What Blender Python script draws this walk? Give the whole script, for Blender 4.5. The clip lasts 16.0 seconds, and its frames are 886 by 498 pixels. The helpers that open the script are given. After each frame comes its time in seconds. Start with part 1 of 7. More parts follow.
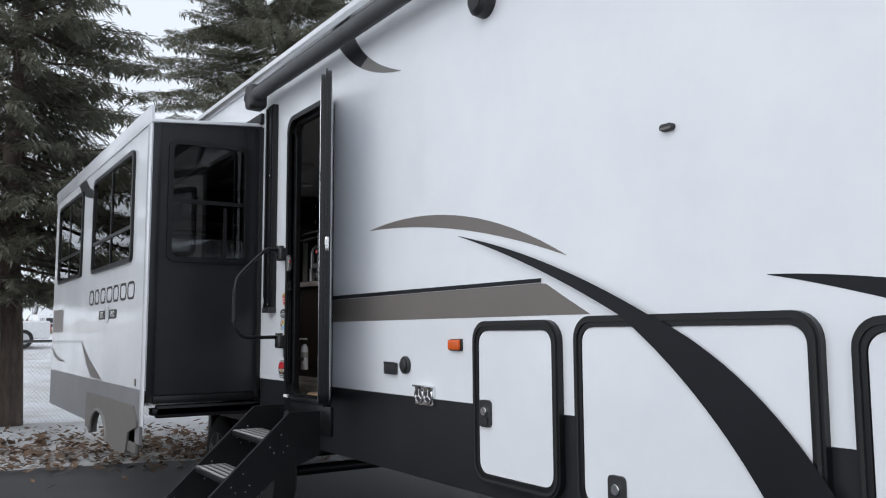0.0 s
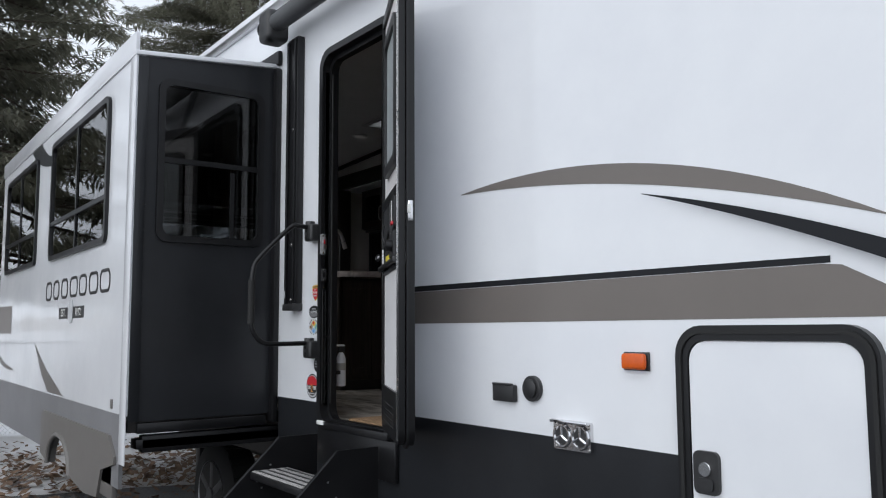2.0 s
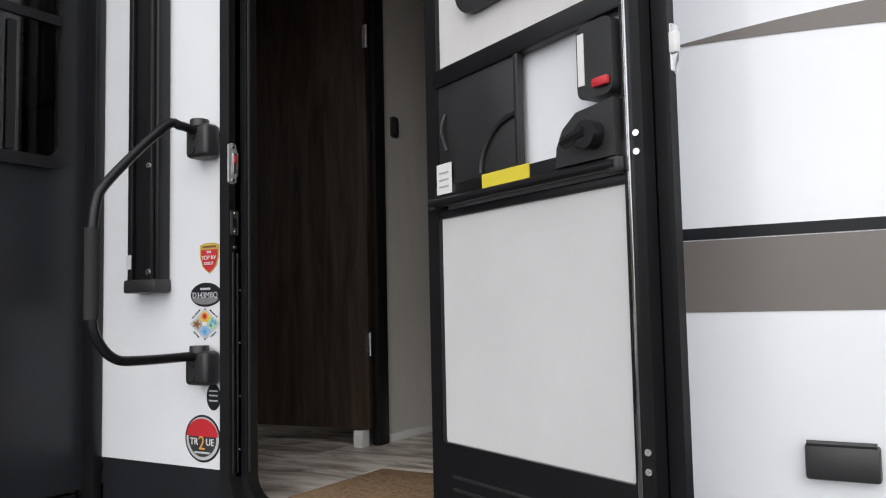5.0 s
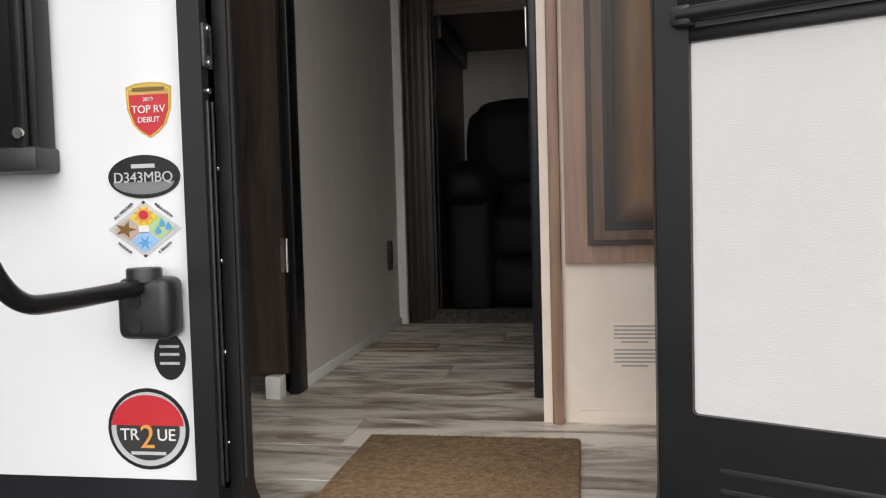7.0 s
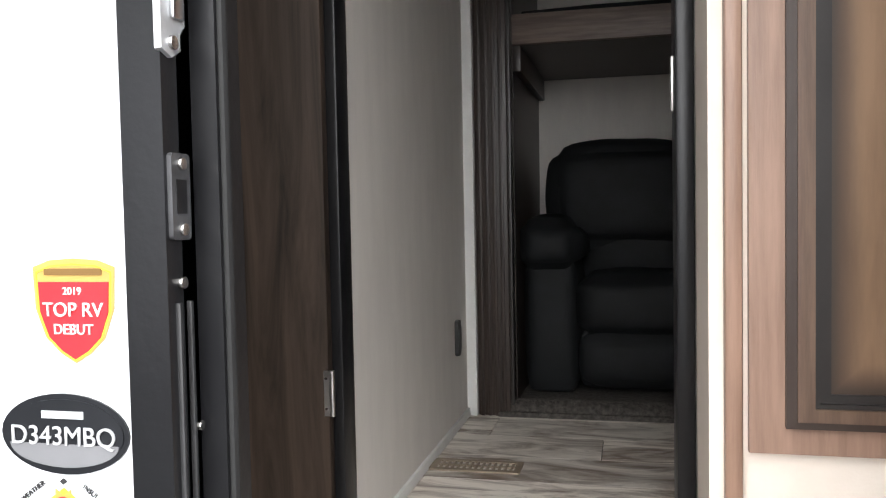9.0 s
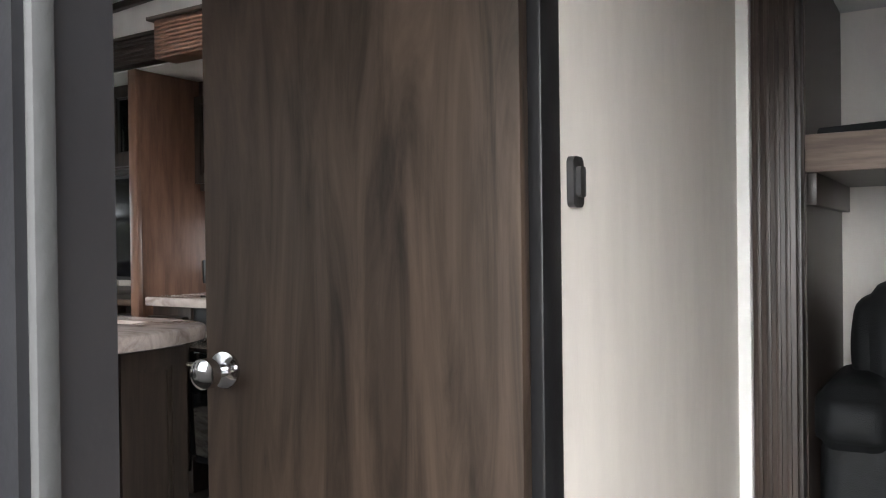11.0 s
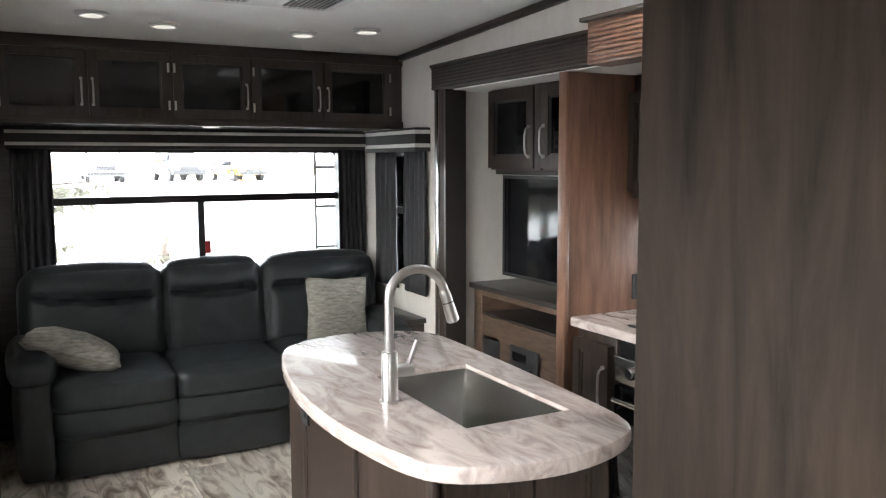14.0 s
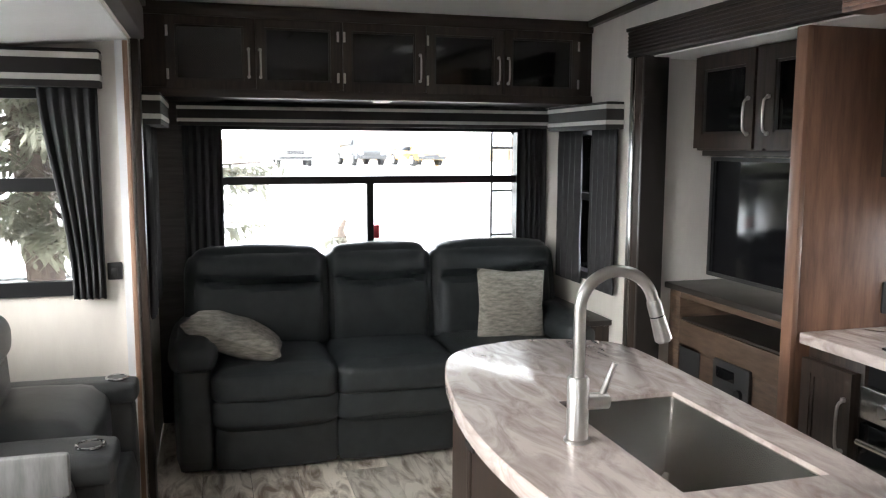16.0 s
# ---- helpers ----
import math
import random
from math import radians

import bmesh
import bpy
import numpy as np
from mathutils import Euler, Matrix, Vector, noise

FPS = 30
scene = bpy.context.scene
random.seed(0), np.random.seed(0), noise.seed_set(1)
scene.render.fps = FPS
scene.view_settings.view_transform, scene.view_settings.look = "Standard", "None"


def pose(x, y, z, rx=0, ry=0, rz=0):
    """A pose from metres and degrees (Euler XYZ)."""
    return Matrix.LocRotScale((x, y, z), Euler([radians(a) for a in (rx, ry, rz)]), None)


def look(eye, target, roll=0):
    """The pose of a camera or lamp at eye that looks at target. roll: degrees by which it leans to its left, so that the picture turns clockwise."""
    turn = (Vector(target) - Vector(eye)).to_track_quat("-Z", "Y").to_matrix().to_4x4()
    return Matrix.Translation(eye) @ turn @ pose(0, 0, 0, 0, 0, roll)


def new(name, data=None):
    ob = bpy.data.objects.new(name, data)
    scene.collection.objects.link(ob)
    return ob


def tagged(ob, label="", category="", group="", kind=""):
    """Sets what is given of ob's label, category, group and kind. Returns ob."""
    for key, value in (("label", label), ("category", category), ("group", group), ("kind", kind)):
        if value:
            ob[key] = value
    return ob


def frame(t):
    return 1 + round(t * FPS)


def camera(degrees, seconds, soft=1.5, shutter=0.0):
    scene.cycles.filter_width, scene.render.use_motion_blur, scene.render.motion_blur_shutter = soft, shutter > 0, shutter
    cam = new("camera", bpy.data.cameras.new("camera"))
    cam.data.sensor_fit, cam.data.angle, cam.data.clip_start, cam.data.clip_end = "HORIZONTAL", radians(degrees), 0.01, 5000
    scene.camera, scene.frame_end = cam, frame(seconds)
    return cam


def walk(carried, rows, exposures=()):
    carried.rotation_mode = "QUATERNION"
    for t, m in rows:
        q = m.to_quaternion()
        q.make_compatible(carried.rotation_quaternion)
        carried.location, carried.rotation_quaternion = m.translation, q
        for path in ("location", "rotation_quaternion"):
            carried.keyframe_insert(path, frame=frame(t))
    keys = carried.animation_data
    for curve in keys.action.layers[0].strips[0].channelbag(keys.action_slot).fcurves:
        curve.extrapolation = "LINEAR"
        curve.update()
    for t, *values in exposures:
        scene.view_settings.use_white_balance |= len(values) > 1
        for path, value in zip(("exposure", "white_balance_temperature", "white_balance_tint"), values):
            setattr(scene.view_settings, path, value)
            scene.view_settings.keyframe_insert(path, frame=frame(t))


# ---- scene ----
cam = camera(56.9, 16.0, soft=1.15)
PATH = [
    (0, (5.445, -2.218, 1.471), (3.778, -1.131, 1.675), -0.3),
    (0.5, (5.096, -2.196, 1.464), (3.458, -1.068, 1.673), -0.3),
    (1, (4.698, -2.113, 1.492), (3.071, -0.969, 1.7), -0.2),
    (1.5, (4.282, -2.07, 1.517), (2.665, -0.911, 1.719), -0.2),
    (2, (3.888, -2.01, 1.515), (2.281, -0.837, 1.711), -0.3),
    (2.5, (3.475, -1.97, 1.523), (1.894, -0.761, 1.726), -0.3),
    (3, (3.119, -1.96, 1.518), (1.581, -0.697, 1.723), -0.5),
    (3.5, (2.732, -1.871, 1.522), (1.258, -0.535, 1.728), -0.6),
    (4, (2.368, -1.818, 1.554), (1.029, -0.346, 1.751), -1.1),
    (4.5, (2.045, -1.69, 1.536), (0.877, -0.081, 1.75), -0.9),
    (5, (1.691, -1.589, 1.555), (0.664, 0.12, 1.705), -1.2),
    (5.2, (1.566, -1.571, 1.55), (0.597, 0.176, 1.641), -1.2),
    (7.3, (0.574, -1.057, 1.555), (0.326, 0.924, 1.45), -1.7),
    (7.5, (0.558, -0.991, 1.559), (0.363, 0.997, 1.462), -1.7),
    (8, (0.522, -0.843, 1.576), (0.402, 1.151, 1.48), -1.2),
    (8.5, (0.455, -0.67, 1.642), (0.263, 1.317, 1.534), -0.9),
    (9, (0.424, -0.57, 1.785), (-0.027, 1.377, 1.696), -1.1),
    (9.5, (0.455, -0.447, 1.878), (-0.233, 1.431, 1.808), -1.1),
    (9.7, (0.472, -0.403, 1.905), (-0.313, 1.437, 1.868), -1.0),
    (11.8, (0.225, 0.023, 2.366), (-0.987, 1.613, 2.334), -0.7),
    (12, (0.176, 0.063, 2.396), (-1.096, 1.606, 2.363), -0.7),
    (12.5, (0.103, 0.126, 2.543), (-1.323, 1.527, 2.476), -0.7),
    (13, (0.063, 0.14, 2.623), (-1.492, 1.389, 2.483), -0.4),
    (13.5, (0.025, 0.175, 2.648), (-1.645, 1.257, 2.452), -0.2),
    (14, (0.013, 0.183, 2.659), (-1.74, 1.121, 2.445), -0.2),
    (14.5, (-0.043, 0.222, 2.655), (-1.851, 1.047, 2.431), -0.0),
    (15, (-0.175, 0.246, 2.649), (-2.017, 0.99, 2.414), 0.1),
    (15.5, (-0.309, 0.28, 2.639), (-2.173, 0.963, 2.394), 0.0),
    (16, (-0.473, 0.358, 2.619), (-2.382, 0.902, 2.373), 0.2),
]
EXPO = [(0, 0.15, 6100, 9), (3, 0.26, 6150, 9), (4.5, 0.5, 6500, 10), (5, 0.58, 6500, 10), (7.5, 1.02, 6800, 11), (8.0, 1.36, 6800, 10), (8.5, 2.2, 6600, 11), (9.0, 2.15, 6450, 10), (9.5, 2.4, 6300, 9), (12, 4.6, 6550, 9), (12.6, 4.87, 6600, 9), (13.2, 4.85, 6450, 8), (14, 4.6, 6450, 8), (16, 4.33, 6480, 8)]
walk(cam, [(t, look(eye, target, roll)) for t, eye, target, roll in PATH], exposures=EXPO)

# ---- world and light ----
world = bpy.data.worlds.new("overcast_sky")
scene.world = world
world.use_nodes = True
wt = world.node_tree
wt.nodes.clear()
sky = wt.nodes.new("ShaderNodeTexSky")
sky.sky_type = "NISHITA"
sky.sun_disc = False
sky.sun_elevation = radians(34)
sky.sun_rotation = radians(164)
sat = wt.nodes.new("ShaderNodeHueSaturation")
sat.inputs["Saturation"].default_value = 0.15
sat.inputs["Value"].default_value = 1.0
wmix = wt.nodes.new("ShaderNodeMix")
wmix.data_type = "RGBA"
wmix.inputs[0].default_value = 0.8
wmix.inputs[7].default_value = (9.2, 9.5, 10.1, 1)
wbg = wt.nodes.new("ShaderNodeBackground")
wbg.inputs[1].default_value = 0.1
wout = wt.nodes.new("ShaderNodeOutputWorld")
wt.links.new(sky.outputs[0], sat.inputs["Color"])
wt.links.new(sat.outputs[0], wmix.inputs[6])
wt.links.new(wmix.outputs[2], wbg.inputs[0])
wt.links.new(wbg.outputs[0], wout.inputs[0])

sun_data = bpy.data.lights.new("sun", "SUN")
sun_data.energy = 1.1
sun_data.angle = radians(75)
sun_data.color = (1.0, 0.97, 0.92)
sun_ob = new("sun", sun_data)
sun_ob.matrix_world = look((3.5, -12, 8), (0, 0, 0))

F = 1.05      # floor of the trailer above the ground
CEIL = 3.31   # ceiling
YW = 2.38     # inner face of the far side wall


# ---- materials ----
def mat(name, color, rough=0.5, metal=0.0, dark=None, scale=8.0, stretch=(1, 1, 1), bump=0.05, fine=120.0, lo=0.35, hi=0.65, coat=0.0, spec=None, rand=0.0, distort=0.0):
    """A surface with a broad and a fine variation of colour, and fine relief."""
    m = bpy.data.materials.new(name)
    m.use_nodes = True
    nt = m.node_tree
    b = nt.nodes["Principled BSDF"]
    tc = nt.nodes.new("ShaderNodeTexCoord")
    mp = nt.nodes.new("ShaderNodeMapping")
    mp.inputs["Scale"].default_value = stretch
    nt.links.new(tc.outputs["Object"], mp.inputs[0])
    n1 = nt.nodes.new("ShaderNodeTexNoise")
    n1.inputs["Scale"].default_value = scale
    n1.inputs["Detail"].default_value = 8
    n1.inputs["Roughness"].default_value = 0.62
    n1.inputs["Distortion"].default_value = distort
    nt.links.new(mp.outputs[0], n1.inputs["Vector"])
    ramp = nt.nodes.new("ShaderNodeValToRGB")
    d = dark if dark else tuple(c * 0.9 for c in color)
    ramp.color_ramp.elements[0].position, ramp.color_ramp.elements[1].position = lo, hi
    ramp.color_ramp.elements[0].color = (*d, 1)
    ramp.color_ramp.elements[1].color = (*color, 1)
    nt.links.new(n1.outputs[0], ramp.inputs[0])
    out = ramp.outputs[0]
    if rand:
        oi = nt.nodes.new("ShaderNodeObjectInfo")
        mr = nt.nodes.new("ShaderNodeMapRange")
        mr.inputs[3].default_value, mr.inputs[4].default_value = 1 - rand, 1 + rand
        nt.links.new(oi.outputs["Random"], mr.inputs[0])
        hs = nt.nodes.new("ShaderNodeHueSaturation")
        nt.links.new(mr.outputs[0], hs.inputs["Value"])
        nt.links.new(out, hs.inputs["Color"])
        out = hs.outputs[0]
        addv = nt.nodes.new("ShaderNodeVectorMath")
        sc = nt.nodes.new("ShaderNodeMath")
        sc.operation = "MULTIPLY"
        sc.inputs[1].default_value = 37.0
        nt.links.new(oi.outputs["Random"], sc.inputs[0])
        nt.links.new(mp.outputs[0], addv.inputs[0])
        nt.links.new(sc.outputs[0], addv.inputs[1])
        nt.links.new(addv.outputs[0], n1.inputs["Vector"])
    nt.links.new(out, b.inputs["Base Color"])
    n2 = nt.nodes.new("ShaderNodeTexNoise")
    n2.inputs["Scale"].default_value = fine
    n2.inputs["Detail"].default_value = 4
    nt.links.new(mp.outputs[0], n2.inputs["Vector"])
    rr = nt.nodes.new("ShaderNodeMapRange")
    rr.inputs[3].default_value, rr.inputs[4].default_value = max(0.02, rough - 0.07), min(1, rough + 0.07)
    nt.links.new(n1.outputs[0], rr.inputs[0])
    nt.links.new(rr.outputs[0], b.inputs["Roughness"])
    if bump:
        bp = nt.nodes.new("ShaderNodeBump")
        bp.inputs["Strength"].default_value = bump
        bp.inputs["Distance"].default_value = 0.01
        nt.links.new(n2.outputs[0], bp.inputs["Height"])
        nt.links.new(bp.outputs[0], b.inputs["Normal"])
    b.inputs["Metallic"].default_value = metal
    if coat:
        b.inputs["Coat Weight"].default_value = coat
    if spec is not None:
        b.inputs["Specular IOR Level"].default_value = spec
    return m


def pane_mat(name, tint, rough=0.01, spec=1.0):
    m = bpy.data.materials.new(name)
    m.use_nodes = True
    nt = m.node_tree
    nt.nodes.clear()
    o = nt.nodes.new("ShaderNodeOutputMaterial")
    tr = nt.nodes.new("ShaderNodeBsdfTransparent")
    tr.inputs[0].default_value = (*tint, 1)
    gl = nt.nodes.new("ShaderNodeBsdfGlossy")
    gl.inputs["Roughness"].default_value = rough
    gl.inputs[0].default_value = (spec, spec, spec, 1)
    fr = nt.nodes.new("ShaderNodeFresnel")
    fr.inputs[0].default_value = 1.5
    mx = nt.nodes.new("ShaderNodeMixShader")
    nt.links.new(fr.outputs[0], mx.inputs[0])
    nt.links.new(tr.outputs[0], mx.inputs[1])
    nt.links.new(gl.outputs[0], mx.inputs[2])
    nt.links.new(mx.outputs[0], o.inputs[0])
    return m


def lamp_mat(name, color, strength):
    m = bpy.data.materials.new(name)
    m.use_nodes = True
    b = m.node_tree.nodes["Principled BSDF"]
    b.inputs["Base Color"].default_value = (0.8, 0.8, 0.78, 1)
    b.inputs["Emission Color"].default_value = (*color, 1)
    b.inputs["Emission Strength"].default_value = strength
    return m


WHITE = mat("white_gelcoat", (0.80, 0.81, 0.83), 0.22, dark=(0.74, 0.75, 0.78), scale=1.5, bump=0.012, fine=40, coat=0.4)
BLACKG = mat("black_gelcoat", (0.020, 0.021, 0.024), 0.30, dark=(0.014, 0.015, 0.017), scale=3, bump=0.02, spec=0.32)
BLACKD = mat("black_vinyl_decal", (0.013, 0.014, 0.017), 0.35, dark=(0.010, 0.011, 0.013), scale=2, bump=0.01, spec=0.2)
GREYSK = mat("grey_skirt_metal", (0.22, 0.22, 0.23), 0.4, dark=(0.17, 0.17, 0.175), scale=3, bump=0.02)
BLACKP = mat("black_plastic", (0.028, 0.028, 0.029), 0.42, dark=(0.019, 0.019, 0.020), bump=0.04)
BLACKM = mat("black_painted_metal", (0.011, 0.011, 0.012), 0.32, dark=(0.008, 0.008, 0.009), bump=0.03, spec=0.35)
RUBBER = mat("black_rubber", (0.015, 0.015, 0.015), 0.8, bump=0.1)
TAUPE = mat("taupe_decal", (0.165, 0.145, 0.130), 0.35, dark=(0.150, 0.132, 0.118), scale=2, bump=0.01)
GREYD = mat("grey_decal", (0.16, 0.15, 0.14), 0.35, bump=0.01)
ALU = mat("aluminium", (0.62, 0.62, 0.63), 0.3, 1.0, bump=0.03)
CHROME = mat("chrome", (0.75, 0.75, 0.76), 0.12, 1.0, bump=0.01)
NICKEL = mat("brushed_nickel", (0.56, 0.54, 0.52), 0.33, 1.0, stretch=(1, 1, 6), fine=60, bump=0.006)
ZINC = mat("zinc_plated_steel", (0.66, 0.67, 0.68), 0.38, 0.55, dark=(0.52, 0.53, 0.54), scale=30, bump=0.03)
DARKZINC = mat("dark_cast_metal", (0.10, 0.10, 0.105), 0.4, 0.4, dark=(0.06, 0.06, 0.063), scale=30, bump=0.04)
STEEL = mat("brushed_steel", (0.58, 0.565, 0.54), 0.25, 1.0, scale=3, fine=90, bump=0.005)
AMBER = mat("amber_lens", (0.75, 0.13, 0.01), 0.25, dark=(0.55, 0.08, 0.01), bump=0.1)
RED = mat("red_vinyl", (0.55, 0.03, 0.04), 0.35)
GOLD = mat("gold_vinyl", (0.55, 0.36, 0.10), 0.35)
YELLOW = mat("yellow_label", (0.75, 0.62, 0.05), 0.5)
SILVER = mat("silver_vinyl", (0.55, 0.56, 0.57), 0.3, bump=0.01)
BLUEV = mat("blue_vinyl", (0.10, 0.35, 0.65), 0.4)
ORANGEV = mat("orange_vinyl", (0.75, 0.35, 0.08), 0.4)
BROWNINK = mat("brown_ink", (0.20, 0.11, 0.03), 0.5)
GREENV = mat("pale_green_vinyl", (0.42, 0.62, 0.30), 0.4)
LBLUEV = mat("pale_blue_vinyl", (0.30, 0.52, 0.80), 0.4)
SANDV = mat("sand_vinyl", (0.52, 0.40, 0.33), 0.4)
PAPER = mat("white_label", (0.78, 0.78, 0.76), 0.6)
INK = mat("dark_ink", (0.03, 0.03, 0.03), 0.6)
GREYINK = mat("pale_grey_ink", (0.42, 0.40, 0.38), 0.6)
SCREEN = mat("pale_grey_screen", (0.63, 0.62, 0.62), 0.75, dark=(0.58, 0.57, 0.57), scale=2, fine=900, bump=0.2)
BEIGEP = mat("beige_door_panel", (0.66, 0.64, 0.63), 0.55, dark=(0.61, 0.59, 0.58), bump=0.04)
LINER = mat("cream_wall_board", (0.72, 0.68, 0.635), 0.6, dark=(0.66, 0.62, 0.58), scale=14, stretch=(1, 1, 0.25), fine=220, bump=0.06)
CREAM = mat("warm_cream_wall_board", (0.86, 0.76, 0.66), 0.6, dark=(0.82, 0.72, 0.62), scale=14, fine=220, bump=0.06)
CEILM = mat("white_ceiling_board", (0.86, 0.86, 0.85), 0.6, dark=(0.82, 0.82, 0.81), scale=5, bump=0.04)
WALLPAPER = mat("grey_wallpaper", (0.105, 0.098, 0.092), 0.7, dark=(0.065, 0.06, 0.057), scale=22, stretch=(1, 0.25, 3), fine=200, bump=0.15)
WALNUT = mat("walnut_cabinet", (0.046, 0.031, 0.024), 0.40, dark=(0.018, 0.0125, 0.010), scale=9, stretch=(5, 5, 0.35), fine=40, bump=0.05)
WALNUTH = mat("walnut_cabinet_crosswise", (0.046, 0.031, 0.024), 0.40, dark=(0.018, 0.0125, 0.010), scale=9, stretch=(0.4, 0.4, 6), fine=40, bump=0.05)
OAKP = mat("red_brown_wood_panel", (0.205, 0.110, 0.073), 0.34, dark=(0.105, 0.054, 0.037), scale=6, stretch=(4, 4, 0.5), fine=40, bump=0.04)
OAKL = mat("light_brown_wood_trim", (0.38, 0.235, 0.17), 0.4, dark=(0.25, 0.15, 0.105), scale=9, stretch=(5, 5, 0.4), fine=40, bump=0.05)
DOORW = mat("grey_brown_door_veneer", (0.062, 0.043, 0.032), 0.55, dark=(0.014, 0.0102, 0.008), scale=5.0, stretch=(3.6, 3.6, 0.35), fine=30, bump=0.03, lo=0.33, hi=0.66, distort=0.8, spec=0.18)
DARKTOP = mat("dark_laminate", (0.028, 0.024, 0.022), 0.35, bump=0.03)
STONE = mat("marbled_laminate", (0.62, 0.545, 0.51), 0.20, dark=(0.33, 0.26, 0.235), scale=4.2, stretch=(1.1, 3.4, 2), fine=30, bump=0.004, lo=0.30, hi=0.60, coat=0.25, distort=1.5)
LEATHER = mat("charcoal_leather", (0.031, 0.036, 0.038), 0.33, dark=(0.019, 0.023, 0.025), scale=10, fine=320, bump=0.28)
LEATHERG = mat("grey_leather", (0.042, 0.045, 0.047), 0.40, dark=(0.026, 0.028, 0.030), scale=10, fine=320, bump=0.25)
LEATHERB = mat("black_leather", (0.016, 0.018, 0.020), 0.62, dark=(0.010, 0.011, 0.012), scale=10, fine=300, bump=0.25, spec=0.25)
PILLOW = mat("woven_grey_fabric", (0.42, 0.39, 0.34), 0.9, dark=(0.20, 0.19, 0.165), scale=38, stretch=(1, 0.5, 2.2), fine=300, bump=0.5)
CURTAIN = mat("charcoal_curtain", (0.030, 0.030, 0.033), 0.75, dark=(0.022, 0.022, 0.024), scale=20, fine=250, bump=0.2)
VALWHITE = mat("cream_valance_band", (0.62, 0.60, 0.57), 0.7, fine=300, bump=0.2)
VALDARK = mat("dark_valance_fabric", (0.026, 0.023, 0.023), 0.75, fine=300, bump=0.25)
GLOSSBLK = mat("black_glass", (0.006, 0.006, 0.007), 0.04, bump=0.0, scale=2)
TVSCREEN = mat("dark_screen_glass", (0.005, 0.005, 0.006), 0.05, bump=0.0)
PLANK = mat("weathered_vinyl_plank", (0.80, 0.745, 0.67), 0.38, dark=(0.20, 0.145, 0.105), scale=3.6, stretch=(0.9, 3.0, 1), fine=50, bump=0.06, rand=0.25, lo=0.36, hi=0.56, distort=0.9)
GROUT = mat("floor_joint", (0.05, 0.045, 0.04), 0.8)
MATM = mat("coir_mat", (0.42, 0.27, 0.15), 0.95, dark=(0.22, 0.135, 0.07), scale=70, fine=320, bump=1.0)
CARPET = mat("grey_brown_carpet", (0.15, 0.135, 0.12), 0.95, dark=(0.05, 0.045, 0.04), scale=60, fine=300, bump=1.0)
SNOW = mat("old_snow", (0.76, 0.77, 0.80), 0.6, dark=(0.50, 0.48, 0.46), scale=0.7, fine=6, bump=0.5)
ASPHALT = mat("wet_asphalt", (0.060, 0.060, 0.062), 0.55, dark=(0.035, 0.035, 0.037), scale=1.2, fine=160, bump=0.5)
MULCH = mat("dead_grass_and_leaves", (0.24, 0.155, 0.10), 0.95, dark=(0.10, 0.065, 0.045), scale=9, fine=60, bump=1.0)
BARK = mat("spruce_bark", (0.13, 0.10, 0.082), 0.95, dark=(0.06, 0.046, 0.038), scale=10, stretch=(1, 1, 0.3), fine=50, bump=0.9)
NEEDLE = mat("spruce_needles", (0.215, 0.21, 0.165), 0.7, dark=(0.13, 0.128, 0.10), scale=2.6, fine=40, bump=0.2, rand=0.1)
# light passes through the thin sprays
nt_ = NEEDLE.node_tree
tl_ = nt_.nodes.new("ShaderNodeBsdfTranslucent")
tl_.inputs[0].default_value = (0.22, 0.22, 0.16, 1)
mx_ = nt_.nodes.new("ShaderNodeMixShader")
mx_.inputs[0].default_value = 0.4
nt_.links.new(nt_.nodes["Principled BSDF"].outputs[0], mx_.inputs[1])
nt_.links.new(tl_.outputs[0], mx_.inputs[2])
nt_.links.new(mx_.outputs[0], nt_.nodes["Material Output"].inputs[0])
BRUSH = mat("dry_brush", (0.36, 0.28, 0.19), 0.9, dark=(0.17, 0.13, 0.09), scale=1.2, fine=20, bump=0.3)
GALV = mat("galvanised_wire", (0.42, 0.43, 0.44), 0.45, 0.8)
CARWHITE = mat("white_car_paint", (0.78, 0.79, 0.80), 0.2, coat=0.6, bump=0.0)
CARDARK = mat("dark_car_paint", (0.03, 0.033, 0.04), 0.25, coat=0.6, bump=0.0)
CARYEL = mat("yellow_car_paint", (0.65, 0.36, 0.03), 0.25, coat=0.6, bump=0.0)
CARGLASS = mat("dark_car_glass", (0.02, 0.022, 0.025), 0.08, bump=0.0)
REDLENS = mat("red_lens", (0.5, 0.02, 0.02), 0.25)
PANE = pane_mat("tinted_window_pane", (0.86, 0.87, 0.87))
PANEEND = pane_mat("black_tinted_pane", (0.30, 0.31, 0.32))
PANEDARK = pane_mat("dark_tinted_pane", (0.66, 0.665, 0.67))
FROST = mat("frosted_door_glass", (0.42, 0.45, 0.46), 0.3, bump=0.02, scale=2)
LED = lamp_mat("warm_puck_light", (1.0, 0.93, 0.82), 0.03)
TREAD = mat("grey_grip_tread", (0.40, 0.39, 0.38), 0.7, dark=(0.30, 0.29, 0.28), scale=20, fine=200, bump=0.4)
ROLLER = mat("grey_awning_fabric", (0.085, 0.088, 0.092), 0.6, dark=(0.06, 0.062, 0.065), scale=5, fine=200, bump=0.1)
PUCK = mat("white_lamp_plastic", (0.7, 0.7, 0.69), 0.4)


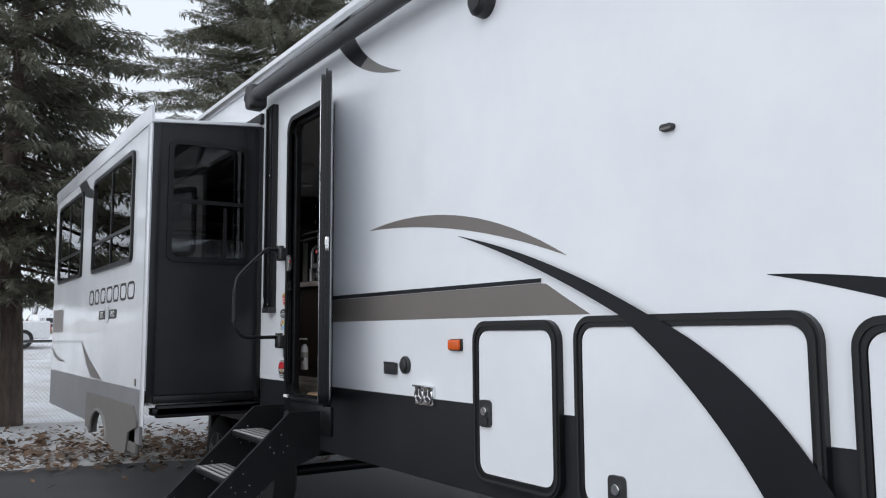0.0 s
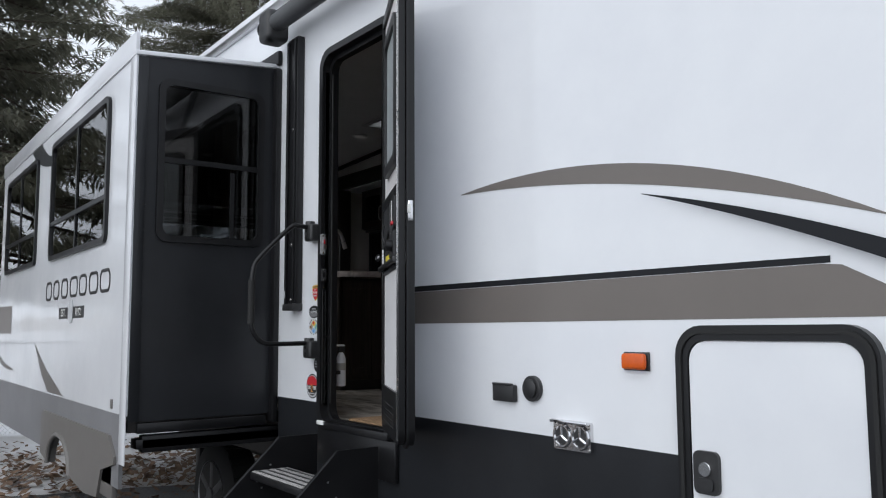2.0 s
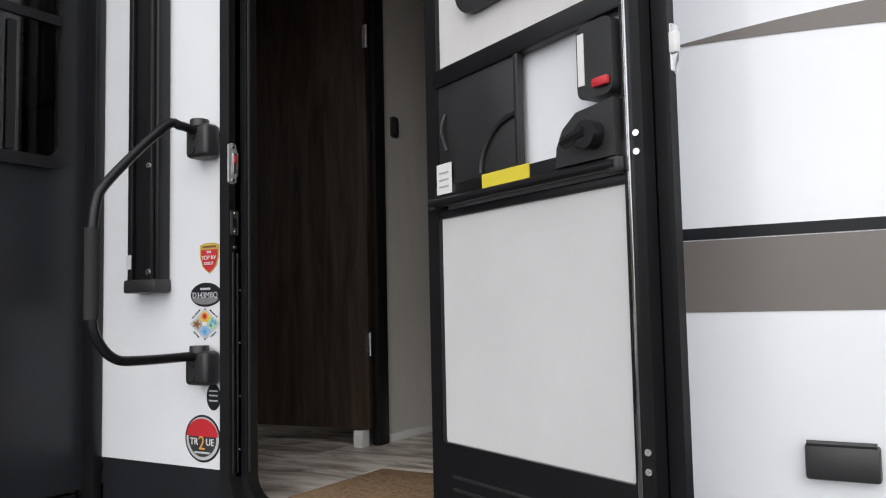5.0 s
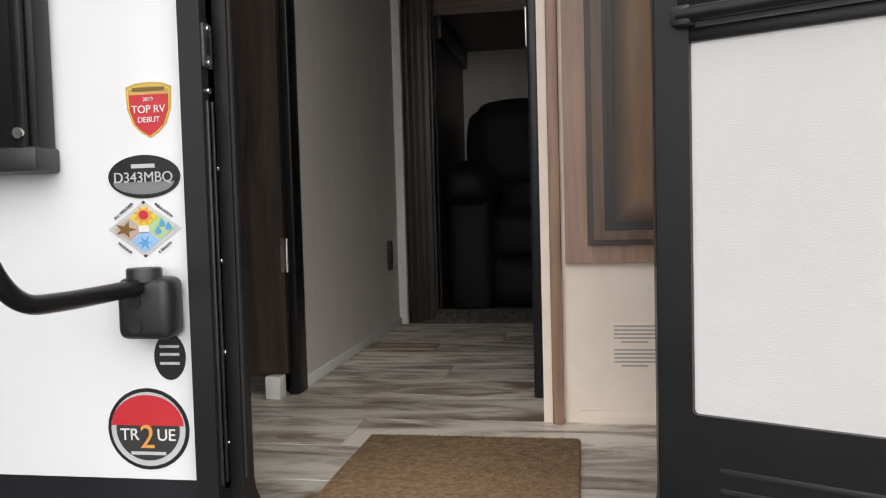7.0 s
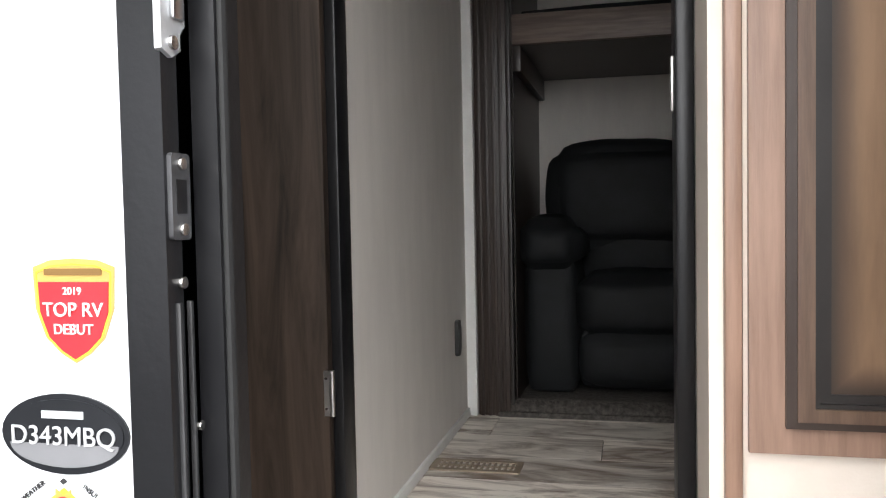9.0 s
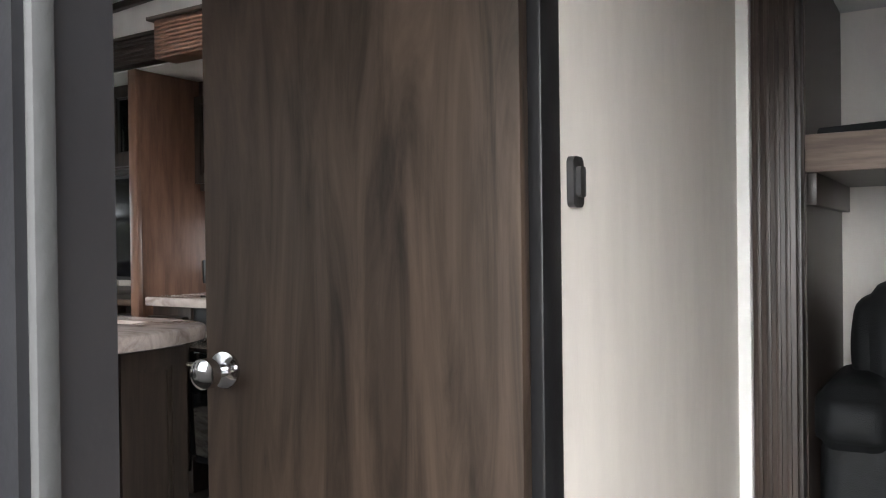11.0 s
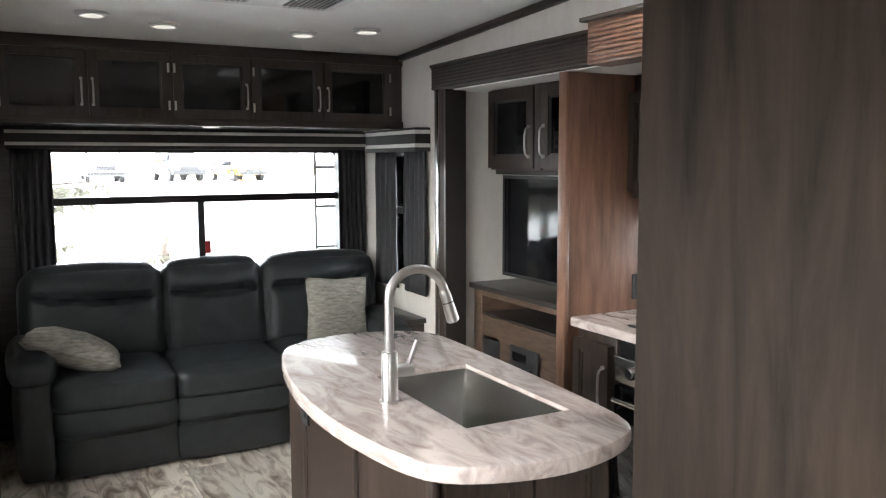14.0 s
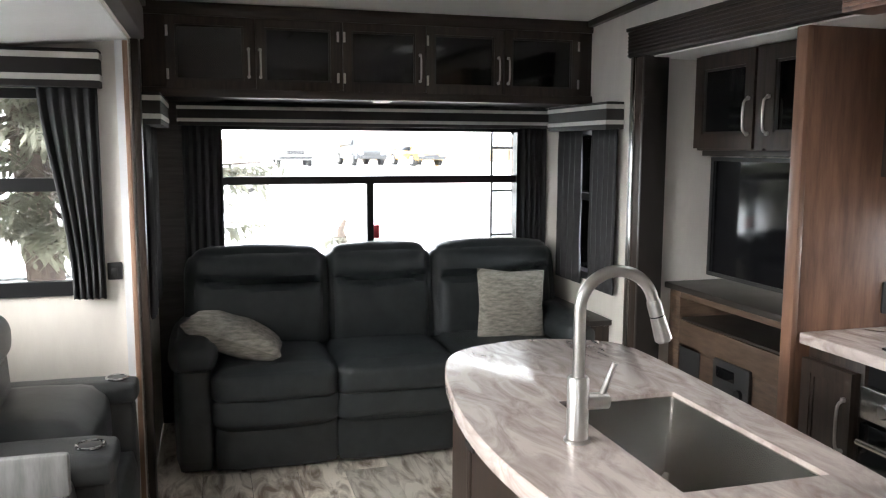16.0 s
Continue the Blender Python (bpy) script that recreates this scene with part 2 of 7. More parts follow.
# ---- building helpers ----
def thing(name, at, label="", category="", group="", kind=""):
    """An Empty at a thing's base, which parents its parts."""
    ob = new(name)
    ob.empty_display_size = 0.1
    ob.matrix_basis = at if isinstance(at, Matrix) else Matrix.Translation(at)
    return tagged(ob, label, category, group, kind)


def world_of(ob):
    return ob.matrix_basis if ob.parent is None else world_of(ob.parent) @ ob.matrix_parent_inverse @ ob.matrix_basis


def finish(bm, name, material, smooth=True):
    me = bpy.data.meshes.new(name)
    bmesh.ops.recalc_face_normals(bm, faces=bm.faces[:])
    bm.to_mesh(me)
    bm.free()
    me.materials.append(material)
    if smooth:
        me.polygons.foreach_set("use_smooth", [True] * len(me.polygons))
        me.set_sharp_from_angle(angle=radians(38))
    return me


def part(name, bm, material, parent, label=""):
    """Links a bmesh, made in world coordinates, as ONE mesh under a thing or a part."""
    ob = new(name, finish(bm, name, material))
    ob.parent = parent
    ob.matrix_parent_inverse = world_of(parent).inverted()
    return tagged(ob, label)


def solo(name, bm, material, label="", category="", group="", kind=""):
    return tagged(new(name, finish(bm, name, material)), label, category, group, kind)


def box(x0, x1, y0, y1, z0, z1, bevel=0.0, m=None, bm=None, seg=2):
    bm = bm or bmesh.new()
    vs = bmesh.ops.create_cube(bm, size=1)["verts"]
    for v in vs:
        v.co = Vector((x0 + (v.co.x + 0.5) * (x1 - x0), y0 + (v.co.y + 0.5) * (y1 - y0), z0 + (v.co.z + 0.5) * (z1 - z0)))
    if bevel:
        es = list({e for v in vs for e in v.link_edges})
        r = bmesh.ops.bevel(bm, geom=es, offset=bevel, segments=seg, affect="EDGES", profile=0.5)
        vs = list({v for f in r["faces"] for v in f.verts} | {v for v in vs if v.is_valid})
    if m is not None:
        bmesh.ops.transform(bm, matrix=m, verts=[v for v in vs if v.is_valid])
    return bm


def tube(points, radius, sides=10, bm=None, closed=False, cap=True, radii=None):
    """A round bar along a line of points."""
    bm = bm or bmesh.new()
    pts = [Vector(p) for p in points]
    rings = []
    n = len(pts)
    s = None
    for i, p in enumerate(pts):
        a = pts[i - 1] if (i > 0 or closed) else p
        b = pts[(i + 1) % n] if (i < n - 1 or closed) else p
        d = (b - a).normalized()
        if s is None or (s - d * s.dot(d)).length < 1e-3:
            s = d.cross(Vector((0, 0, 1)))
            if s.length < 1e-2:
                s = d.cross(Vector((0, 1, 0)))
        s = (s - d * s.dot(d)).normalized()
        w = s.cross(d)
        r = radii[i] if radii else radius
        rings.append([bm.verts.new(p + (s * math.cos(k * 2 * math.pi / sides) + w * math.sin(k * 2 * math.pi / sides)) * r) for k in range(sides)])
    for i in range(n if closed else n - 1):
        A, B = rings[i], rings[(i + 1) % n]
        for k in range(sides):
            bm.faces.new((A[k], A[(k + 1) % sides], B[(k + 1) % sides], B[k]))
    if cap and not closed:
        bm.faces.new(rings[0])
        bm.faces.new(rings[-1])
    return bm


def disc(c, r, h, axis="z", sides=28, bm=None, r2=None):
    """A short round body standing on c along an axis."""
    d = {"x": Vector((1, 0, 0)), "y": Vector((0, 1, 0)), "z": Vector((0, 0, 1)), "-y": Vector((0, -1, 0)), "-z": Vector((0, 0, -1)), "-x": Vector((-1, 0, 0))}[axis]
    c = Vector(c)
    return tube([c, c + d * h * 0.85, c + d * h], r, sides, bm, radii=[r, r, r2 if r2 is not None else r * 0.94])


def rrect(u0, u1, v0, v1, r, n=6):
    """The outline of a rectangle with round corners."""
    pts = []
    for cx, cy, a in ((u1 - r, v1 - r, 0), (u0 + r, v1 - r, 90), (u0 + r, v0 + r, 180), (u1 - r, v0 + r, 270)):
        for k in range(n + 1):
            t = radians(a + 90 * k / n)
            pts.append((cx + r * math.cos(t), cy + r * math.sin(t)))
    return pts


def plane_map(kind, at):
    """Turns (u, v, depth) into world places: on a plane of constant y, x or z."""
    if kind == "y":
        return lambda u, v, d: Vector((u, at + d, v))
    if kind == "x":
        return lambda u, v, d: Vector((at + d, u, v))
    return lambda u, v, d: Vector((u, v, at + d))


def slab(outline, f, d0, d1, bm=None):
    """A plate with any outline, between two depths."""
    bm = bm or bmesh.new()
    A = [bm.verts.new(f(u, v, d0)) for u, v in outline]
    B = [bm.verts.new(f(u, v, d1)) for u, v in outline]
    bm.faces.new(A)
    bm.faces.new(B)
    n = len(A)
    for i in range(n):
        bm.faces.new((A[i], A[(i + 1) % n], B[(i + 1) % n], B[i]))
    return bm


def ring(outer, inner, f, d0, d1, bm=None):
    """A frame between two outlines of as many points, between two depths."""
    bm = bm or bmesh.new()
    n = len(outer)
    V = [[bm.verts.new(f(u, v, d)) for u, v in o] for o, d in ((outer, d0), (inner, d0), (inner, d1), (outer, d1))]
    for i in range(n):
        j = (i + 1) % n
        for a in range(4):
            b = (a + 1) % 4
            bm.faces.new((V[a][i], V[a][j], V[b][j], V[b][i]))
    return bm


def wall_panel(name, kind, at, thick, u0, u1, v0, v1, holes, material, label=""):
    """A wall of a thickness with rectangular openings right through it."""
    f = plane_map(kind, at)
    us = sorted({u0, u1, *[h[0] for h in holes], *[h[1] for h in holes]})
    vs = sorted({v0, v1, *[h[2] for h in holes], *[h[3] for h in holes]})
    bm = bmesh.new()
    V = {}

    def vert(i, j, d):
        key = (i, j, d)
        if key not in V:
            V[key] = bm.verts.new(f(us[i], vs[j], thick if d else 0))
        return V[key]

    def solid(i, j):
        if not (0 <= i < len(us) - 1 and 0 <= j < len(vs) - 1):
            return False
        cu, cv = (us[i] + us[i + 1]) / 2, (vs[j] + vs[j + 1]) / 2
        return not any(h[0] < cu < h[1] and h[2] < cv < h[3] for h in holes)
    for i in range(len(us) - 1):
        for j in range(len(vs) - 1):
            if not solid(i, j):
                continue
            for d in (0, 1):
                bm.faces.new([vert(i, j, d), vert(i + 1, j, d), vert(i + 1, j + 1, d), vert(i, j + 1, d)])
            for (di, dj, a, b) in ((-1, 0, (i, j), (i, j + 1)), (1, 0, (i + 1, j), (i + 1, j + 1)), (0, -1, (i, j), (i + 1, j)), (0, 1, (i, j + 1), (i + 1, j + 1))):
                if not solid(i + di, j + dj):
                    bm.faces.new([vert(*a, 0), vert(*b, 0), vert(*b, 1), vert(*a, 1)])
    return solo(name, bm, material, label, "wall", kind="structure")


def letters(text, size, f_matrix, material, parent, name="lettering", squeeze=1.0):
    """Flat letters in the built-in font, as a mesh."""
    cu = bpy.data.curves.new(name, "FONT")
    cu.body, cu.size, cu.align_x, cu.align_y, cu.extrude = text, size, "CENTER", "CENTER", 0.0006
    tmp = bpy.data.objects.new(name, cu)
    scene.collection.objects.link(tmp)
    dg = bpy.context.evaluated_depsgraph_get()
    me = bpy.data.meshes.new_from_object(tmp.evaluated_get(dg))
    bpy.data.objects.remove(tmp)
    me.transform(f_matrix @ Matrix.Diagonal((squeeze, 1, 1, 1)))
    me.materials.clear()
    me.materials.append(material)
    ob = new(name, me)
    ob.parent = parent
    ob.matrix_parent_inverse = world_of(parent).inverted()
    return ob


def on_y(x, z, y):
    """Letters upright on a wall that faces -y."""
    return Matrix.Translation((x, y, z)) @ Euler((radians(90), 0, 0)).to_matrix().to_4x4()


def cushion(x0, x1, y0, y1, z0, z1, puff=0.03, m=None, n=10, bm=None, edge=0.045):
    """A soft, rounded block whose faces swell."""
    bm = bm or bmesh.new()
    vs = bmesh.ops.create_cube(bm, size=2)["verts"]
    es = list({e for v in vs for e in v.link_edges})
    bmesh.ops.subdivide_edges(bm, edges=es, cuts=n, use_grid_fill=True)
    c = Vector(((x0 + x1) / 2, (y0 + y1) / 2, (z0 + z1) / 2))
    h = Vector(((x1 - x0) / 2, (y1 - y0) / 2, (z1 - z0) / 2))
    new_vs = [v for v in bm.verts if v.tag is False]
    for v in new_vs:
        p = v.co.copy()
        q = Vector((p.x * h.x, p.y * h.y, p.z * h.z))
        e = min(edge, 0.9 * min(h))
        core = Vector([max(-h[i] + e, min(h[i] - e, q[i])) for i in range(3)])
        d = q - core
        if d.length > 1e-6:
            q = core + d.normalized() * e
        for i in range(3):
            if abs(p[i]) > 0.999:
                a, b = [p[k] for k in range(3) if k != i]
                q[i] += math.copysign(puff * max(0, 1 - a * a) ** 0.6 * max(0, 1 - b * b) ** 0.6, p[i])
        w = noise.noise(q * 7 + c * 3) * 0.006
        q += q.normalized() * w
        v.co = c + q
        v.tag = True
    if m is not None:
        bmesh.ops.transform(bm, matrix=m, verts=new_vs)
    return bm

# ================= ground =================
def ground_height(x, y):
    far = max(0.0, min(1.0, (-x - 9) / 42))
    rise = 1.55 * far * far * (3 - 2 * far)
    bank = 0.0
    edge = -4.6 + 0.35 * math.sin(y * 0.9)
    if x < edge and x > edge - 8:
        k = (edge - x) / 8
        bank = 0.22 * math.sin(math.pi * min(1, k * 1.6)) if k < 0.62 else 0.0
    return rise + bank + 0.05 * noise.noise(Vector((x * 0.8, y * 0.8, 0))) * (x < edge)


def grid_sheet(xs, ys, hf):
    bm = bmesh.new()
    V = [[bm.verts.new((x, y, hf(x, y))) for y in ys] for x in xs]
    for i in range(len(xs) - 1):
        for j in range(len(ys) - 1):
            bm.faces.new((V[i][j], V[i + 1][j], V[i + 1][j + 1], V[i][j + 1]))
    return bm


gx = [-900, -300, -120, -70] + [-50 + 2 * i for i in range(16)] + [-19 + 0.5 * i for i in range(38)] + [0.5, 4, 10, 20, 60, 300, 900]
gy = [-900, -300, -100, -50, -30] + [-22 + i * 1.0 for i in range(50)] + [32, 50, 100, 300, 900]
solo("ground", grid_sheet(gx, gy, lambda x, y: ground_height(x, y) - 0.012), SNOW, "old white snow rising gently towards a road", "snow", kind="structure")
bm = bmesh.new()
ys = [-14 + 0.4 * i for i in range(70)]
near, far = [], []
for y in ys:
    e = -4.55 + 0.35 * math.sin(y * 0.9) + 0.3 * noise.noise(Vector((y * 1.3, 2, 0)))
    near.append(bm.verts.new((14, y, 0.0)))
    far.append(bm.verts.new((e, y, 0.0)))
for i in range(len(ys) - 1):
    bm.faces.new((near[i], near[i + 1], far[i + 1], far[i]))
solo("driveway", bm, ASPHALT, "dark wet asphalt driveway under the trailer", "driveway", kind="structure")
rnd = random.Random(3)
bm = bmesh.new()
for k in range(7000):
    y = rnd.uniform(-9, 6)
    e = -4.75 + 0.35 * math.sin(y * 0.9)
    x = e + rnd.gauss(-0.55, 0.6)
    z = ground_height(x, y)
    a, s = rnd.uniform(0, 6.28), rnd.uniform(0.02, 0.08)
    c = Vector((x, y, max(z, 0) + rnd.uniform(0.005, 0.05)))
    u = Vector((math.cos(a), math.sin(a), rnd.uniform(-0.4, 0.6))) * s
    w = Vector((-math.sin(a), math.cos(a), rnd.uniform(-0.4, 0.6))) * s * 0.5
    bm.faces.new([bm.verts.new(p) for p in (c - u, c + w, c + u, c - w)])
solo("leaf_litter", bm, MULCH, "brown dead leaves and grass along the snow edge", "leaf litter", kind="stuff")


# ================= trees =================
def spruce(name, x, y, height, radius, seed, label, sag=0.35, density=1.0, low=1.2, girth=1.0):
    r = random.Random(seed)
    base = Vector((x, y, ground_height(x, y) - 0.05))
    t = thing(name, base, label, "tree", "spruce trees")
    pts = [base + Vector((0.08 * math.sin(k * 0.8 + seed), 0.08 * math.cos(k * 1.1), height * k / 10)) for k in range(11)]
    part("trunk", tube(pts, 0.2, 10, radii=[0.24 * girth * (1 - k / 10.5) + 0.02 for k in range(11)]), BARK, t)
    wood, crown = bmesh.new(), bmesh.new()
    z = low
    while z < height * 0.97:
        f = (z - low) / (height - low)
        reach = radius * (1 - f) ** 0.75 + 0.15
        for k in range(int(6 * density) + 1):
            if r.random() < 0.12:
                continue
            a = r.uniform(0, 6.283)
            L = reach * r.uniform(0.65, 1.08)
            d = Vector((math.cos(a), math.sin(a), 0))
            side = Vector((-d.y, d.x, 0))
            o = base + Vector((0, 0, z + r.uniform(-0.12, 0.12)))
            lift = r.uniform(-0.12, 0.14)
            def along(s):
                return o + d * L * s + Vector((0, 0, L * (lift * s - sag * s * (1 - 0.55 * s))))
            tube([along(s) for s in (0, 0.35, 0.7, 1.0)], 0.02, 4, wood, radii=[0.028, 0.02, 0.013, 0.005])
            n = max(5, int(L * 13 * density))
            for i in range(n):
                s = 0.18 + 0.82 * (i + r.random()) / n
                p = along(s)
                for sg in (-1, 1):
                    l = (0.22 + 0.34 * (1 - s) + 0.10 * r.random()) * min(1.0, L / 1.5 + 0.35)
                    q = p + (side * sg * r.uniform(0.7, 1.0) + d * r.uniform(0.3, 0.8)) * l + Vector((0, 0, r.uniform(-0.45, 0.05) * l))
                    ax = (q - p)
                    wv = ax.cross(Vector((0, 0, 1))).normalized() * (0.010 + 0.014 * r.random())
                    m1 = p + ax * 0.4
                    vs = [crown.verts.new(c) for c in (p, m1 + wv, q, m1 - wv)]
                    crown.faces.new(vs)
                    for h in range(7):
                        b = p + ax * r.uniform(0.25, 0.9)
                        e2 = b + wv.normalized() * r.choice((-1, 1)) * r.uniform(0.08, 0.18) + ax * 0.18 + Vector((0, 0, r.uniform(-0.13, 0.03)))
                        w2 = (e2 - b).cross(Vector((0, 0, 1))).normalized() * 0.016
                        crown.faces.new([crown.verts.new(c) for c in (b, (b + e2) / 2 + w2, e2, (b + e2) / 2 - w2)])
        z += (0.30 + 0.10 * r.random()) / density ** 0.5
    tagged(part("bough_wood", wood, BARK, t), kind="stuff")
    tagged(part("crown", crown, NEEDLE, t), kind="stuff")
    return t


spruce("spruce_tree", -7.8, -1.0, 13, 2.25, 5, "tall dark green spruce with drooping dense boughs", density=1.35, low=2.1, girth=0.6)
spruce("spruce_tree", -22.0, 8.7, 20, 6.6, 11, "tall spruce with long open bare-tipped boughs", sag=0.2, density=1.2, low=4.2)
spruce("spruce_tree", -10.5, -6.2, 12, 2.6, 23, "dark green spruce beside the driveway", density=0.8)
spruce("young_spruce", -12.6, 2.3, 1.55, 0.5, 41, "small yellow-green young spruce in the snow", density=0.9, low=0.1)
spruce("spruce_tree", -7.5, 9.0, 11, 2.5, 47, "dark spruce on the far side of the trailer", density=0.7)

bm = bmesh.new()
r5 = random.Random(8)
for k in range(600):
    x, y = r5.uniform(-78, -62), r5.uniform(-60, 60)
    b = Vector((x, y, 1.4))
    h = r5.uniform(0.7, 1.9)
    a = r5.uniform(0, 6.28)
    w = Vector((math.cos(a), math.sin(a), 0)) * r5.uniform(0.25, 0.9)
    top = b + Vector((r5.uniform(-.5, .5), r5.uniform(-.5, .5), h))
    bm.faces.new([bm.verts.new(c) for c in (b - w * 0.4, b + w * 0.4, b + w + Vector((0, 0, h * 0.6)), top, b - w + Vector((0, 0, h * 0.55)))])
solo("far_brush", bm, BRUSH, "tan leafless brush along the far road", "brush", kind="stuff")
bm = bmesh.new()
for k in range(900):
    x, y = r5.uniform(-9.5, -6.8), r5.uniform(-7.5, -1.9)
    b = Vector((x, y, ground_height(x, y)))
    for s in range(3):
        e = b + Vector((r5.uniform(-.35, .35), r5.uniform(-.35, .35), r5.uniform(0.5, 1.7) + 1.2 * (y < -2.6)))
        w = Vector((r5.uniform(-1, 1), r5.uniform(-1, 1), 0)).normalized() * 0.012
        bm.faces.new([bm.verts.new(c) for c in (b - w, b + w, e)])
solo("dry_shrubs", bm, BRUSH, "tangle of dry tan shrubs near the fence", "shrub", kind="stuff")

# ---- chain-link fence ----
fence = thing("chain_link_fence", (-9.0, -3, 0.2), "grey galvanised chain-link fence standing in snow", "fence")
def fz(y):
    return ground_height(-9.0, y)
for k in range(9):
    y = -8 + 2.4 * k
    part("post", tube([(-9.0, y, fz(y) - 0.2), (-9.0, y, fz(y) + 1.22)], 0.03, 10), GALV, fence)
part("rail", tube([(-9.0, -8, fz(-8) + 1.2), (-9.0, 2, 0.2 + 1.2), (-9.0, 11.2, fz(11) + 1.2)], 0.022, 8), GALV, fence)
bm = bmesh.new()
for s in (1, -1):
    for k in range(330):
        y0 = -9.2 + 0.062 * k
        y1 = y0 + 1.15
        if s < 0:
            y0, y1 = y1, y0
        if not (-8 < y0 < 11 and -8 < y1 < 11):
            continue
        w = 0.0022
        z0, z1 = 0.1, 1.36
        bm.faces.new([bm.verts.new(c) for c in ((-9.0, y0 - w, z0), (-9.0, y0 + w, z0), (-9.0, y1 + w, z1), (-9.0, y1 - w, z1))])
part("mesh", bm, GALV, fence, "fine diamond wire mesh")


# ---- parked vehicles ----
def vehicle(name, x, y, z, yaw, L, W, hood, roof, paint, label, pickup=False, lens=REDLENS):
    M = pose(x, y, z, 0, 0, yaw)
    t = thing(name, M, label, "car")
    def tr(bm):
        bmesh.ops.transform(bm, matrix=M, verts=bm.verts[:])
        return bm
    part("body", tr(box(-L / 2, L / 2, -W / 2, W / 2, 0.38, hood, 0.09, seg=3)), paint, t)
    cx0, cx1 = (-L * 0.05, L * 0.26) if pickup else (-L * 0.42, L * 0.2)
    bm = bmesh.new()
    vs = [bm.verts.new(c) for c in ((cx0, -W * .46, hood - .03), (cx1 + .5, -W * .46, hood - .03), (cx1 + .5, W * .46, hood - .03), (cx0, W * .46, hood - .03),
                                    (cx0 + .15, -W * .38, roof), (cx1, -W * .38, roof), (cx1, W * .38, roof), (cx0 + .15, W * .38, roof))]
    for q in ((0, 1, 5, 4), (1, 2, 6, 5), (2, 3, 7, 6), (3, 0, 4, 7), (4, 5, 6, 7), (0, 3, 2, 1)):
        bm.faces.new([vs[i] for i in q])
    part("cabin", tr(bm), paint, t)
    for s in (-1, 1):
        part("side_window", tr(box(cx0 + .25, cx1 + .1, s * W * .43 - .03, s * W * .43 + .03, hood + .06, roof - .12, 0.01)), CARGLASS, t)
        part("headlight", tr(box(L / 2 - .04, L / 2 + .02, s * W * .36 - .14, s * W * .36 + .14, hood - .3, hood - .14, 0.02)), CHROME, t)
        part("tail_light", tr(box(-L / 2 - .02, -L / 2 + .05, s * W * .43 - .1, s * W * .43 + .08, hood - .45, hood - .1, 0.02)), lens, t)
        for wx in (-L * .31, L * .31):
            tyre = part("tyre", tr(tube([(wx, s * (W / 2 - .22), .38), (wx, s * (W / 2 + .01), .38)], .38, 22)), RUBBER, t)
            part("rim", tr(tube([(wx, s * (W / 2 - .05), .38), (wx, s * (W / 2 + .025), .38)], .23, 18)), ALU, tyre)
    part("windscreen", tr(box(-.02, .02, -W * .4, W * .4, 0, (roof - hood) * 1.02, m=pose(cx1 + .29, 0, hood + .03, 0, -38, 0))), CARGLASS, t)
    part("grille", tr(box(L / 2 - .02, L / 2 + .03, -W * .26, W * .26, hood - .42, hood - .14, 0.01)), BLACKP, t)
    part("bumper", tr(box(L / 2 - .03, L / 2 + .07, -W * .48, W * .48, .4, .6, 0.03)), BLACKP, t)
    return t


vehicle("pickup_truck", -33.0, 0.1, 0.93, -90, 5.3, 1.95, 1.12, 1.85, CARWHITE, "white pickup truck parked in the snow", True)
vehicle("utility_vehicle", -50.0, 5.1, 1.52, 0, 4.3, 2.0, 1.08, 1.8, CARWHITE, "white utility vehicle facing the trailer in the snow")
vehicle("car", -50.0, 9.2, 1.55, 8, 4.5, 1.9, 0.95, 1.65, CARDARK, "dark blue car facing the trailer in the snow")
vehicle("car", -50.0, 12.7, 1.5, 12, 4.4, 1.9, 0.85, 1.3, CARYEL, "yellow car parked in the snow")

# ================= trailer shell =================
DX0, DX1, DTOP = 0.085, 0.745, 2.97      # entry opening
ext = wall_panel("wall_door_side", "y", 0.0, 0.05, -5.33, 8.0, 1.143, 3.46, [(DX0, DX1, 1.143, DTOP), (-4.12, -0.56, 1.143, 3.06), (-5.0, -4.4, 1.9, 2.72)], WHITE, "glossy white fibreglass side wall of the trailer")
skirt = wall_panel("skirt_door_side", "y", 0.003, 0.045, -0.46, 8.0, 0.74, 1.143, [(DX0, DX1, 1.03, 1.143)], BLACKG, "black lower skirt of the trailer")
liner_in = wall_panel("wall_door_side_liner", "y", 0.05, 0.012, -5.25, 2.3, F, 3.43, [(DX0 - 0.01, DX1 + 0.01, F, DTOP), (-4.12, -0.56, F, 3.06), (-5.0, -4.4, 1.9, 2.72)], LINER, "cream wall board inside the trailer")
wall_panel("wall_rear", "x", -5.33, 0.07, 0.05, 2.47, 0.75, 3.46, [(0.40, 2.22, 1.86, 2.735)], WHITE, "white rear wall of the trailer")
wall_panel("wall_rear_liner", "x", -5.26, 0.012, 0.062, 2.38, F, 3.43, [(0.40, 2.22, 1.86, 2.735)], WALLPAPER, "dark grey textured wallpaper on the rear wall")
wall_panel("wall_far_side", "y", YW + 0.012, 0.06, -5.26, 8.0, 0.75, 3.46, [(-4.06, -0.95, 0.9, 3.06), (-0.05, 1.65, 0.95, 3.06), (-5.0, -4.4, 1.9, 2.72)], WHITE, "white far side wall of the trailer")
wall_panel("wall_far_side_liner", "y", YW, 0.012, -5.25, 2.3, F, 3.43, [(-4.06, -0.95, F, 3.06), (-0.05, 1.65, F, 3.06), (-5.0, -4.4, 1.9, 2.72)], LINER, "cream wall board inside the trailer")
wall_panel("wall_front", "x", 8.0, 0.05, 0.0, 2.45, 0.75, 3.46, [], WHITE, "white front wall of the trailer")
